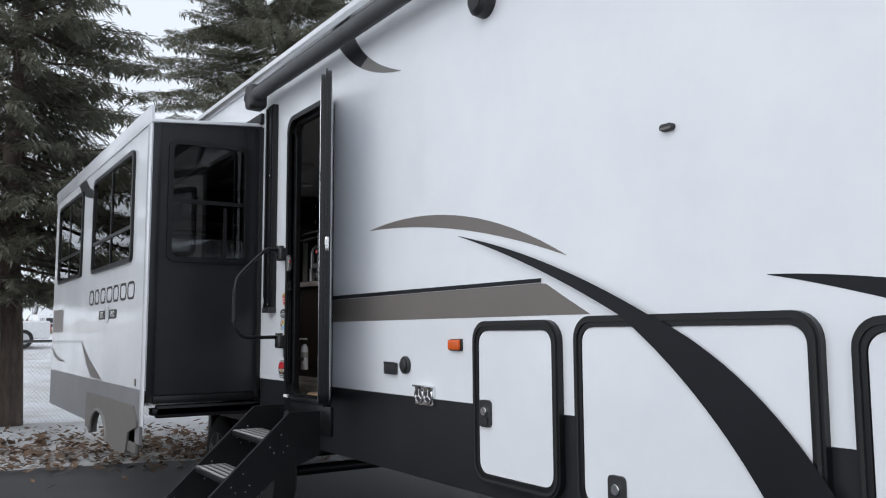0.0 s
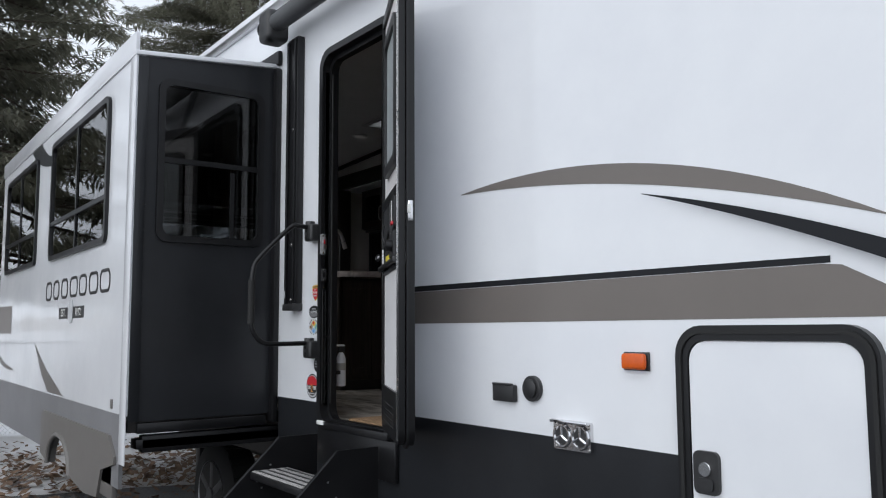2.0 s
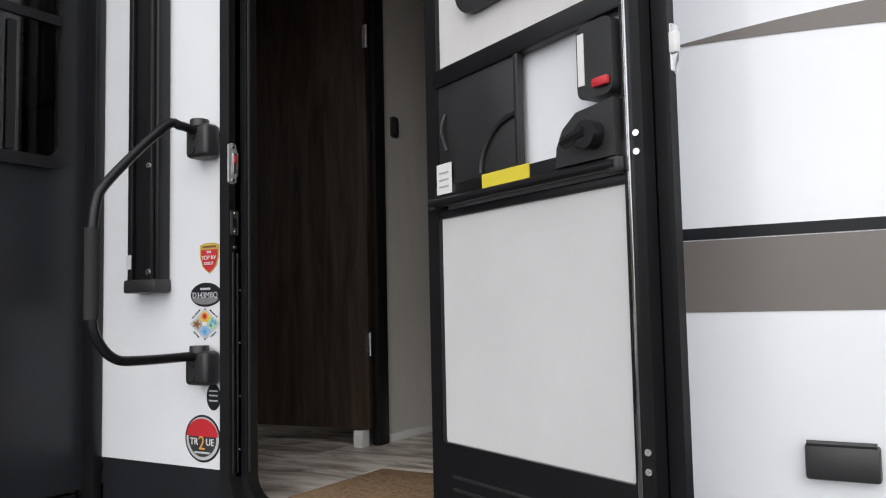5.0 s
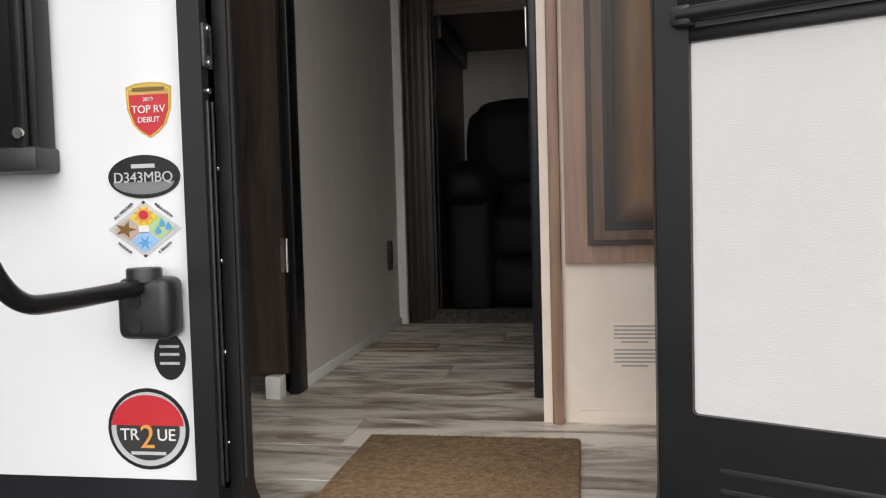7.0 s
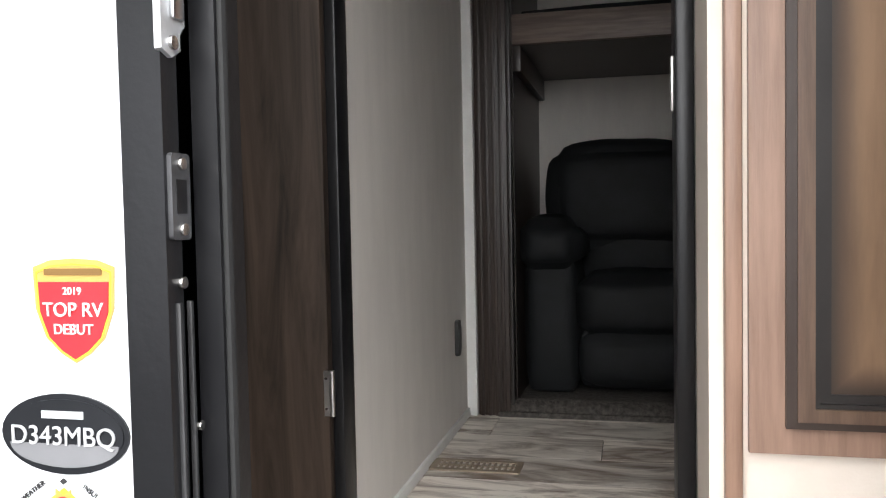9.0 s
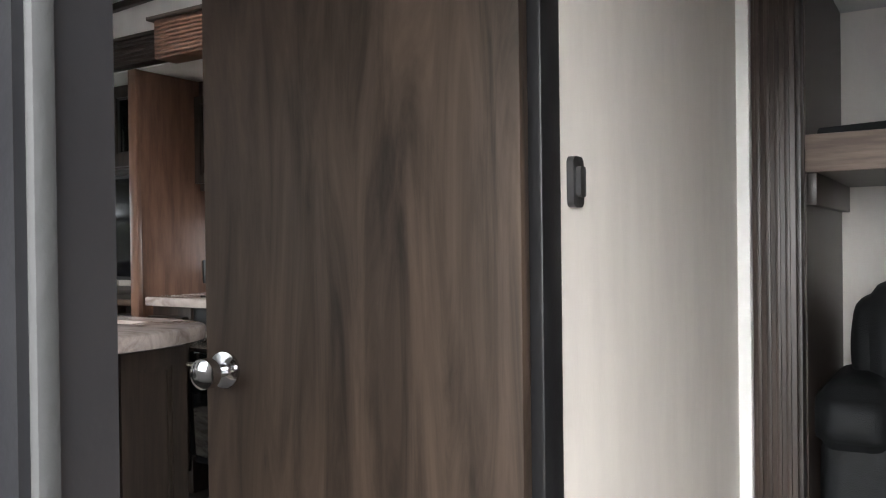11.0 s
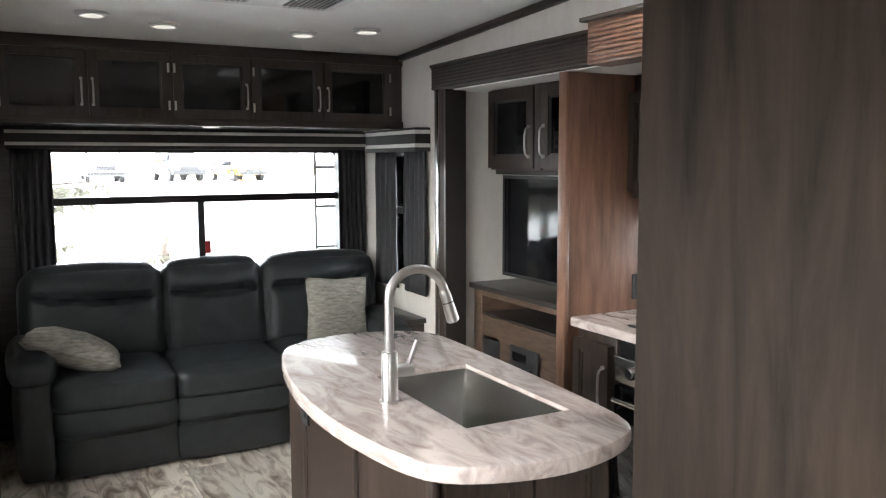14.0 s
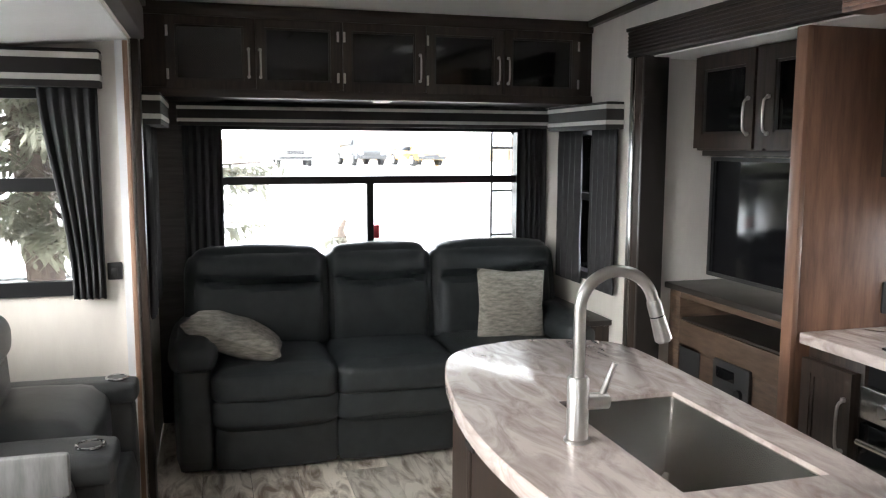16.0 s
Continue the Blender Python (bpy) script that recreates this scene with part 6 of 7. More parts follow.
# ---- sofa ----
so_ = thing("sofa", (-4.75, 1.25, F), "charcoal leather three-seat sofa with a plump back", "sofa")
part("base", cushion(-5.10, -4.42, 0.34, 2.15, F + 0.02, 1.42, 0.005, n=6, edge=0.03), LEATHER, so_)
for k, (a, b) in enumerate(((0.345, 0.935), (0.935, 1.545), (1.545, 2.155))):
    part("front_panel", cushion(-4.46, -4.375, a + .004, b - .004, F + 0.02, 1.30, 0.008, n=6, edge=0.02), LEATHER, so_)
    part("footrest_roll", cushion(-4.52, -4.34, a + .004, b - .004, 1.27, 1.45, 0.018, n=8, edge=0.05), LEATHER, so_)
    part("seat", cushion(-4.95, -4.33, a + .003, b - .003, 1.40, 1.572, 0.028, n=16, edge=0.05), LEATHER, so_)
    a2, b2 = (0.235, 0.955) if k == 0 else ((0.965, 1.545) if k == 1 else (1.555, 2.285))
    tl = Matrix.Translation((-5.0, 0, 1.55)) @ Euler((0, radians(-9), 0)).to_matrix().to_4x4() @ Matrix.Translation((5.0, 0, -1.55))
    bm = cushion(-5.10, -4.80, a2 + .004, b2 - .004, 1.50, 2.055, 0.035, edge=0.075, n=26)
    yc_, hy2 = (a2 + b2) / 2, (b2 - a2) / 2
    for v in bm.verts:
        u = (v.co.y - yc_) / hy2
        if v.co.x > -4.93:
            zc = 1.90 - 0.03 * (1 - u * u) + 0.018 * (k - 1) * u
            g = math.exp(-((v.co.z - zc) / 0.022) ** 2) * max(0.0, min(1.0, (0.93 - abs(u)) * 5))
            v.co.x -= 0.075 * g
            roll = math.exp(-((v.co.z - zc - 0.075) / 0.06) ** 2) - 0.35 * math.exp(-((v.co.z - zc + 0.05) / 0.05) ** 2)
            v.co.x += 0.034 * roll * (1 - u * u)
            pucker = math.sin(u * 26 + 9 * noise.noise(Vector((u * 3, v.co.z * 8, k)))) * math.exp(-((v.co.z - zc + 0.03) / 0.05) ** 2)
            v.co.x += 0.009 * pucker * max(0.0, 1 - (u / 0.75) ** 2)
            v.co.x += 0.007 * noise.noise(Vector((u * 3 + 5 * k, v.co.z * 9, 1.7)))
    bmesh.ops.transform(bm, matrix=tl, verts=bm.verts[:])
    part("back_cushion", bm, LEATHER, so_)
for a in (0.17, 2.155):
    part("arm", cushion(-5.05, -4.37, a, a + 0.175, F + 0.02, 1.62, 0.012, n=8, edge=0.04), LEATHER, so_)
    part("arm_pad", cushion(-5.02, -4.34, a - .012, a + 0.187, 1.55, 1.72, 0.02, n=10, edge=0.07), LEATHER, so_)


def pillow(name, M, w, h, d, label):
    """A square cushion, thick in the middle, with four pointed corners."""
    bm = bmesh.new()
    n = 16
    for s in (-1, 1):
        V = []
        for i in range(n + 1):
            row = []
            for j in range(n + 1):
                u, v = 2 * i / n - 1, 2 * j / n - 1
                t_ = max(0, (1 - u * u)) ** 0.5 * max(0, (1 - v * v)) ** 0.5
                pin = 1 - 0.07 * (1 - max(0, u * u * v * v) ** 0.5) * (max(abs(u), abs(v)) ** 2)
                wr = 0.012 * noise.noise(Vector((u * 3, v * 3, s))) * t_
                row.append(bm.verts.new(M @ Vector((u * w / 2 * pin, s * (d / 2 * t_ ** 0.8 + wr), v * h / 2 * pin))))
            V.append(row)
        for i in range(n):
            for j in range(n):
                bm.faces.new((V[i][j], V[i + 1][j], V[i + 1][j + 1], V[i][j + 1]))
    bmesh.ops.remove_doubles(bm, verts=bm.verts[:], dist=0.002)
    return solo(name, bm, PILLOW, label, "pillow", "throw pillows")


pillow("throw_pillow", pose(-4.66, 1.945, 1.755, -14, 4, 90), 0.40, 0.40, 0.15, "woven grey pillow standing on the sofa")
pillow("throw_pillow", pose(-4.60, 0.455, 1.685, -95, 20, 82), 0.50, 0.40, 0.19, "woven grey pillow lying against the sofa arm")

# ---- island ----
IX, IY, IZ = -2.275, 1.335, 1.965
SK = (-2.372, -1.785, 1.212, 1.548)
def bowed_outline():
    """Four bowed sides that meet in soft corners."""
    corners = ((-2.93, 1.065), (-1.60, 1.00), (-1.60, 1.635), (-2.92, 1.695))
    bows = ((-2.20, 0.825), (-1.385, 1.315), (-2.26, 1.70), (-3.18, 1.40))
    pts = []
    for k in range(4):
        pts += quad_curve(corners[k], bows[k], corners[(k + 1) % 4], 18)[:-1]
    for _ in range(3):
        pts = [tuple(0.25 * pts[k - 1][c] + 0.5 * pts[k][c] + 0.25 * pts[(k + 1) % len(pts)][c] for c in (0, 1)) for k in range(len(pts))]
    return pts
isl = thing("kitchen_island", (IX, IY, F), "dark wood island under a marbled oval top", "island")
bx0, bx1, by0, by1 = -2.79, -1.68, 1.06, 1.60
hl = bmesh.new()
box(bx0, bx1, by0, by0 + 0.02, F + 0.08, IZ - 0.046, 0.003, bm=hl)
box(bx0, bx1, by1 - 0.02, by1, F + 0.08, IZ - 0.046, 0.003, bm=hl)
box(bx0, bx0 + 0.02, by0 + 0.02, by1 - 0.02, F + 0.08, IZ - 0.046, 0.003, bm=hl)
box(bx1 - 0.02, bx1, by0 + 0.02, by1 - 0.02, F + 0.08, IZ - 0.046, 0.003, bm=hl)
part("body", hl, WALNUT, isl)
part("toe_kick", box(bx0 + 0.05, bx1 - 0.05, by0 + 0.05, by1 - 0.05, F, F + 0.08), DARKTOP, isl)
for (a, b) in ((bx0 + 0.0, -2.62), (-2.60, -2.16), (-2.14, bx1)):
    part("side_panel", slab([(a + .01, F + .10), (b - .01, F + .10), (b - .01, IZ - .06), (a + .01, IZ - .06)], plane_map("y", by0), -0.012, 0), WALNUT, isl)
    part("batten", box(b - .006, b + .026, by0 - .018, by0, F + .08, IZ - .048, 0.004), WALNUT, isl)
for (a, b) in ((by0 + .02, 1.335), (1.345, by1 - .02)):
    raised_panel(part("door", slab([(a, F + .12), (b, F + .12), (b, IZ - .07), (a, IZ - .07)], plane_map("x", bx1), 0.0, 0.004), WALNUT, isl), plane_map("x", bx1 + 0.004), a, b, F + .12, IZ - .07, WALNUT, WALNUT, 1)
t = thing("island_outlet", (-2.66, by0, 1.8), "black outlet on the island side", "outlet")
part("plate", slab(rrect(-2.63, -2.56, 1.77, 1.88, 0.006), plane_map("y", by0 - .012), -0.008, 0), BLACKP, t)
part("socket", slab(rrect(-2.612, -2.578, 1.79, 1.86, 0.004), plane_map("y", by0 - .012), -0.011, -0.008), RUBBER, t)

# worktop with the sink cut through it
top_out = bowed_outline()
nn_ = len(top_out)
def to_rect(k):
    """The sink's edge point that faces point k of the oval."""
    u, v = top_out[k]
    cx, cy = (SK[0] + SK[1]) / 2, (SK[2] + SK[3]) / 2
    hx_, hy_ = (SK[1] - SK[0]) / 2, (SK[3] - SK[2]) / 2
    du, dv = (u - cx), (v - cy)
    s = 1 / max(abs(du) / hx_, abs(dv) / hy_)
    return (cx + du * s, cy + dv * s)
hole = [to_rect(k) for k in range(nn_)]
for corner in ((SK[0], SK[2]), (SK[0], SK[3]), (SK[1], SK[2]), (SK[1], SK[3])):
    kbest = min(range(nn_), key=lambda k: (hole[k][0] - corner[0]) ** 2 + (hole[k][1] - corner[1]) ** 2)
    hole[kbest] = corner
bm = bmesh.new()
def lerp_out(s):
    return [(IX + (u - IX) * s, IY + (v - IY) * s) for u, v in top_out]
layers = [(hole, IZ - 0.012), (hole, IZ), (lerp_out(0.988), IZ), (lerp_out(0.997), IZ - 0.004), (top_out, IZ - 0.012), (top_out, IZ - 0.036), (lerp_out(0.995), IZ - 0.045), (lerp_out(0.93), IZ - 0.045), (lerp_out(0.90), IZ - 0.016)]
V = [[bm.verts.new((u, v, z)) for u, v in o] for o, z in layers]
for a in range(len(V)):
    b = (a + 1) % len(V)
    for k in range(nn_):
        bm.faces.new((V[a][k], V[a][(k + 1) % nn_], V[b][(k + 1) % nn_], V[b][k]))
solo("island_worktop", bm, STONE, "glossy marbled beige laminate oval worktop", "worktop")
t = thing("sink", ((SK[0] + SK[1]) / 2, (SK[2] + SK[3]) / 2, IZ - 0.24), "square brushed stainless steel undermount sink", "sink")
bm = bmesh.new()
o = [rrect(SK[0] - e, SK[1] + e, SK[2] - e, SK[3] + e, 0.012 + e2) for e, e2 in ((0.012, 0.0), (-0.004, 0.0), (-0.012, 0.008), (-0.022, 0.02))]
lv = [(o[0], IZ - 0.0125), (o[1], IZ - 0.013), (o[1], IZ - 0.03), (o[2], IZ - 0.22), (o[3], IZ - 0.238)]
V = [[bm.verts.new((u, v, z)) for u, v in oo] for oo, z in lv]
for a in range(len(V) - 1):
    for k in range(len(o[0])):
        bm.faces.new((V[a][k], V[a][(k + 1) % len(o[0])], V[a + 1][(k + 1) % len(o[0])], V[a + 1][k]))
bm.faces.new(V[-1])
part("bowl", bm, STEEL, t)
part("drain", disc(((SK[0] + SK[1]) / 2, (SK[2] + SK[3]) / 2, IZ - 0.237), 0.045, 0.004, "z"), CHROME, t)
fx, fy = -2.095, 1.135
fc = thing("faucet", (fx, fy, IZ), "tall brushed nickel gooseneck faucet", "faucet")
part("base", disc((fx, fy, IZ), 0.03, 0.008, "z"), NICKEL, fc)
part("body", tube([(fx, fy, IZ + 0.006), (fx, fy, IZ + 0.145), (fx, fy, IZ + 0.15)], 0.0245, 24, radii=[0.0245, 0.0245, 0.021]), NICKEL, fc)
neck = [(fx, fy, IZ + 0.15), (fx, fy, IZ + 0.30)] + [(fx + 0.01 * (1 - math.cos(a)), fy + 0.085 * (1 - math.cos(a)), IZ + 0.30 + 0.085 * math.sin(a)) for a in [k * radians(168) / 16 for k in range(1, 17)]]
part("neck", tube(neck, 0.0135, 16), NICKEL, fc)
e0, e1 = Vector(neck[-2]), Vector(neck[-1])
dd = (e1 - e0).normalized()
sprayer = part("spray_head", tube([e1, e1 + dd * 0.01, e1 + dd * 0.035, e1 + dd * 0.095, e1 + dd * 0.10], 0.016, 16, radii=[0.0145, 0.0165, 0.0165, 0.0195, 0.015]), NICKEL, fc)
part("seam", tube([e1 + dd * 0.036, e1 + dd * 0.039], 0.0172, 16), BLACKP, sprayer)
part("valve", tube([(fx, fy + 0.02, IZ + 0.09), (fx + 0.004, fy + 0.065, IZ + 0.09), (fx + 0.004, fy + 0.07, IZ + 0.09)], 0.019, 16), NICKEL, fc)
part("lever", tube([(fx + 0.004, fy + 0.055, IZ + 0.10), (fx + 0.006, fy + 0.085, IZ + 0.175)], 0.006, 10, radii=[0.0075, 0.0055]), NICKEL, fc)

# ---- far-side slide: trims and shell ----
fs = thing("kitchen_slide_trim", (-2.5, 2.34, F), "dark fluted wood trim round the kitchen slide", "trim", kind="structure")
part("header", box(-4.11, -2.64, 2.320, 2.378, 3.05, 3.185, 0.006), WALNUTH, fs)
part("header_cap", box(-4.115, -2.64, 2.308, 2.378, 3.172, 3.190, 0.004), WALNUTH, fs)
for k in range(7):
    part("flute", box(-4.105, -2.65, 2.314, 2.320, 3.056 + 0.017 * k, 3.066 + 0.017 * k, 0.002), WALNUTH, fs)
# Redder wood paints the vent's pinkish light into this part of the header.
part("header_box", box(-2.64, -0.9, 2.255, 2.378, 3.035, 3.215, 0.006), OAKP, fs, "raised part of the header, lit look put into redder wood")
part("box_cap", box(-2.67, -0.9, 2.235, 2.378, 3.205, 3.222, 0.004), WALNUTH, fs)
for k in range(8):
    part("flute", box(-2.63, -0.92, 2.249, 2.255, 3.05 + 0.018 * k, 3.061 + 0.018 * k, 0.002), OAKP, fs)
part("upright", box(-4.10, -3.985, 2.330, 2.378, F, 3.05, 0.006), WALNUT, fs)
part("shiny_strip", box(-4.06, -4.038, 2.324, 2.330, F, 3.05, 0.002), STEEL, fs, "worn shiny strip")
part("inner_strip", box(-3.985, -3.965, 2.33, 2.46, F, 3.05, 0.003), DARKTOP, fs)
wall_panel("kitchen_slide_end", "x", -4.06, 0.03, 2.45, 3.12, 0.9, 3.08, [], LINER, "cream end wall of the kitchen slide")
wall_panel("kitchen_slide_end", "x", -0.95, 0.03, 2.45, 3.12, 0.9, 3.08, [], LINER, "cream end wall of the kitchen slide")
wall_panel("kitchen_slide_back", "y", 3.07, 0.05, -4.06, -0.92, 0.9, 3.1, [(-2.84, -2.05, 2.06, 2.40)], LINER, "cream back wall of the kitchen slide")
solo("kitchen_slide_ceiling", box(-4.03, -0.95, 2.38, 3.07, 3.045, 3.06), CEILM, "white ceiling of the kitchen slide", "ceiling", kind="structure")
solo("kitchen_slide_roof", box(-4.07, -0.9, 2.45, 3.14, 3.08, 3.13), WHITE, "white roof of the kitchen slide", "roof", kind="structure")
solo("kitchen_slide_floor", box(-4.05, -0.95, 2.36, 3.12, F - 0.06, F + 0.004), DARKTOP, "dark floor of the kitchen slide", "floor", kind="structure")
rv_window("window_kitchen", plane_map("y", 3.121), -2.86, -2.03, 2.04, 2.42, 0.0, 1, [], PANE, "small kitchen window behind the stove")
t = thing("window_kitchen_inner", (-2.45, 3.07, 2.05), "rounded black inner frame of the kitchen window", "window frame", kind="structure")
part("frame", ring(rrect(-2.87, -2.02, 2.03, 2.43, 0.06), rrect(-2.81, -2.08, 2.085, 2.375, 0.05), plane_map("y", 3.07), -0.02, 0.05), BLACKM, t)

# divider panel
dp = thing("divider_panel", (-2.91, 2.7, F), "tall red-brown wood divider panel by the stove", "panel")
part("panel", box(-2.945, -2.905, 2.375, 3.068, F + 0.006, 3.043, 0.002), OAKP, dp)
part("front_edge", box(-2.955, -2.897, 2.350, 2.375, F + 0.006, 3.043, 0.004), OAKP, dp)
xp = plane_map("x", -2.905)
t = thing("wall_outlet", (-2.9, 2.78, 2.01), "black wall outlet on the wood divider", "outlet")
part("plate", slab(rrect(2.745, 2.822, 2.012, 2.132, 0.008), xp, 0, 0.008), BLACKP, t)
part("socket", slab(rrect(2.765, 2.802, 2.03, 2.114, 0.006), xp, 0.008, 0.012), BLACKM, t)

# TV wall
uc = thing("tv_overhead_cabinet", (-3.4, 2.8, 2.61), "walnut overhead cabinet with two black glass doors", "cabinet")
part("body", box(-3.88, -2.947, 2.57, 3.068, 2.61, 3.043, 0.003), WALNUT, uc)
ty_ = plane_map("y", 2.57)
for (a, b, hs) in ((-3.875, -3.445, 1), (-3.375, -2.955, -1)):
    d = part("door", ring([(a, 2.62), (b, 2.62), (b, 3.035), (a, 3.035)], [(a + .06, 2.685), (b - .06, 2.685), (b - .06, 2.975), (a + .06, 2.975)], ty_, -0.022, 0), WALNUT, uc, "walnut door frame")
    part("lip", ring([(a + .06, 2.685), (b - .06, 2.685), (b - .06, 2.975), (a + .06, 2.975)], [(a + .07, 2.695), (b - .07, 2.695), (b - .07, 2.965), (a + .07, 2.965)], ty_, -0.014, 0), DARKTOP, d)
    part("glass", slab([(a + .07, 2.695), (b - .07, 2.695), (b - .07, 2.965), (a + .07, 2.965)], ty_, -0.006, 0), GLOSSBLK, d, "black glass pane")
    hu = b - 0.03 if hs > 0 else a + 0.03
    handle(d, (hu, 2.548, 2.68), (hu, 2.548, 2.83), (0, -0.028, 0))
part("centre_stile", box(-3.44, -3.38, 2.555, 2.57, 2.61, 3.043, 0.003), WALNUT, uc)
part("light_rail", box(-3.88, -2.947, 2.60, 2.64, 2.585, 2.61, 0.003), DARKTOP, uc)
tv = thing("television", (-3.4, 2.62, 2.03), "black flat television in a wall recess", "television")
part("screen", box(-3.79, -2.965, 2.605, 2.608, 2.045, 2.565), TVSCREEN, tv, "glossy dark screen")
part("bezel", ring([(-3.805, 2.03), (-2.95, 2.03), (-2.95, 2.58), (-3.805, 2.58)], [(-3.788, 2.047), (-2.967, 2.047), (-2.967, 2.563), (-3.788, 2.563)], plane_map("y", 2.60), 0, 0.02), BLACKP, tv)
part("back", box(-3.79, -2.97, 2.612, 2.67, 2.05, 2.56, 0.01), BLACKP, tv)
part("mount", box(-3.5, -3.3, 2.67, 3.068, 2.2, 2.4), BLACKM, tv)
ts = thing("tv_stand", (-3.5, 2.8, F), "brown media cabinet with open shelves and dark top", "media cabinet")
part("top", box(-4.03, -2.947, 2.515, 3.068, 1.935, 1.965, 0.006), DARKTOP, ts)
lowm = mat("mid_brown_wood_front", (0.125, 0.082, 0.057), 0.4, dark=(0.06, 0.039, 0.028), scale=9, stretch=(1, 1, 5), bump=0.04)
part("side", box(-4.02, -3.93, 2.545, 3.06, F + 0.006, 1.935, 0.002), lowm, ts)
part("side", box(-2.99, -2.948, 2.545, 3.06, F + 0.006, 1.935, 0.002), lowm, ts)
part("top_rail", box(-3.93, -2.99, 2.545, 2.575, 1.90, 1.935, 0.002), lowm, ts)
part("middle_rail", box(-3.93, -2.99, 2.545, 2.575, 1.66, 1.79, 0.002), lowm, ts)
part("back", box(-3.93, -2.99, 3.04, 3.06, F + 0.006, 1.93, 0.002), DARKTOP, ts)
part("shelf", box(-3.93, -2.99, 2.56, 3.04, 1.785, 1.80, 0.002), DARKTOP, ts)
part("shelf", box(-3.93, -2.99, 2.56, 3.04, 1.36, 1.375, 0.002), DARKTOP, ts)
part("lower_front", box(-3.93, -2.99, 2.552, 2.575, 1.40, 1.66, 0.003), lowm, ts)
for (a, b) in ((-3.92, -3.75), (-3.14, -3.0)):
    part("vent_grille", box(a, b, 2.545, 2.552, 1.52, 1.68, 0.003), BLACKP, ts, "black speaker grille")
part("lower_door", box(-3.93, -2.99, 2.552, 2.575, F + 0.08, 1.38, 0.004), DARKTOP, ts, "dark lower front")
ra = thing("radio", (-3.5, 2.55, 1.5), "black radio unit in the media cabinet", "radio")
part("face", box(-3.62, -3.36, 2.530, 2.551, 1.50, 1.68, 0.006), BLACKP, ra)
part("dial", disc((-3.42, 2.53, 1.56), 0.024, 0.016, "-y"), BLACKM, ra)
for k in range(4):
    part("button", box(-3.595 + 0.035 * k, -3.572 + 0.035 * k, 2.526, 2.531, 1.515, 1.53, 0.002), GREYSK, ra)
part("display", box(-3.59, -3.46, 2.527, 2.531, 1.60, 1.65, 0.002), GLOSSBLK, ra)
t = thing("key_tag", (-3.47, 2.52, 1.38), "white key tag hanging from the radio", "tag")
part("tag", ring(rrect(-3.50, -3.435, 1.40, 1.485, 0.01), rrect(-3.49, -3.445, 1.415, 1.45, 0.006), plane_map("y", 2.524), 0, 0.002), PAPER, t)
part("string", tube([(-3.467, 2.523, 1.485), (-3.455, 2.522, 1.535)], 0.002, 6), PAPER, t)

# kitchen counter, stove, cabinets
bc = thing("base_cabinet", (-2.75, 2.7, F), "dark walnut base cabinet with framed door", "cabinet")
part("body", box(-2.896, -2.63, 2.43, 3.065, F + 0.006, 1.92, 0.003), WALNUT, bc)
d = part("door", box(-2.885, -2.645, 2.412, 2.43, 1.16, 1.875, 0.002), WALNUT, bc)
raised_panel(d, plane_map("y", 2.412), -2.885, -2.645, 1.16, 1.875, WALNUT, WALNUT, -1, 0.045)
handle(d, (-2.672, 2.392, 1.60), (-2.672, 2.392, 1.78), (0, -0.03, 0))
bc2 = thing("base_cabinet", (-1.4, 2.7, F), "dark walnut base cabinet", "cabinet")
part("body", box(-2.03, -0.96, 2.43, 3.065, F + 0.006, 1.92, 0.003), WALNUT, bc2)
for a in (-2.02, -1.49):
    d = part("door", box(a, a + 0.51, 2.412, 2.43, 1.16, 1.875, 0.002), WALNUT, bc2)
    raised_panel(d, plane_map("y", 2.412), a, a + 0.51, 1.16, 1.875, WALNUT, WALNUT, -1)
ct = solo("kitchen_worktop", box(-2.90, -0.96, 2.385, 3.066, 1.922, 1.965, 0.008), STONE, "marbled beige laminate worktop in the slide", "worktop")
ov_ = thing("oven", (-2.33, 2.7, F), "stainless oven with a black glass door", "oven")
part("body", box(-2.625, -2.035, 2.44, 3.06, 1.20, 1.918, 0.003), BLACKM, ov_)
cp = part("control_panel", box(-2.62, -2.04, 2.405, 2.44, 1.735, 1.845, 0.006), STEEL, ov_, "stainless control panel")
for x in (-2.49, -2.16, -2.08):
    kb = part("knob", tube([(x, 2.405, 1.795), (x, 2.375, 1.795), (x, 2.37, 1.795)], 0.026, 20, radii=[0.027, 0.024, 0.02]), CHROME, cp, "silver knob")
part("display", box(-2.39, -2.25, 2.402, 2.406, 1.76, 1.82, 0.002), GLOSSBLK, cp)
part("door", box(-2.62, -2.04, 2.41, 2.44, 1.24, 1.72, 0.006), GLOSSBLK, ov_, "black glass door")
part("handle", tube([(-2.58, 2.37, 1.67), (-2.08, 2.37, 1.67)], 0.012, 10), STEEL, ov_)
hb = thing("gas_hob", (-2.33, 2.72, 1.965), "black gas hob with cast grates and folded lid", "hob")
part("plate", box(-2.60, -2.05, 2.46, 2.98, 1.965, 1.975, 0.004), BLACKM, hb)
for (x, y) in ((-2.46, 2.6), (-2.19, 2.6), (-2.33, 2.82)):
    bn = part("burner", disc((x, y, 1.975), 0.045, 0.02, "z"), ALU, hb)
    part("cap", disc((x, y, 1.995), 0.034, 0.008, "z"), BLACKM, bn)
    for a in range(4):
        q = radians(45 + 90 * a)
        part("grate_bar", tube([(x + 0.015 * math.cos(q), y + 0.015 * math.sin(q), 2.012), (x + 0.13 * math.cos(q), y + 0.13 * math.sin(q), 2.010), (x + 0.135 * math.cos(q), y + 0.135 * math.sin(q), 1.976)], 0.006, 6), BLACKM, hb)
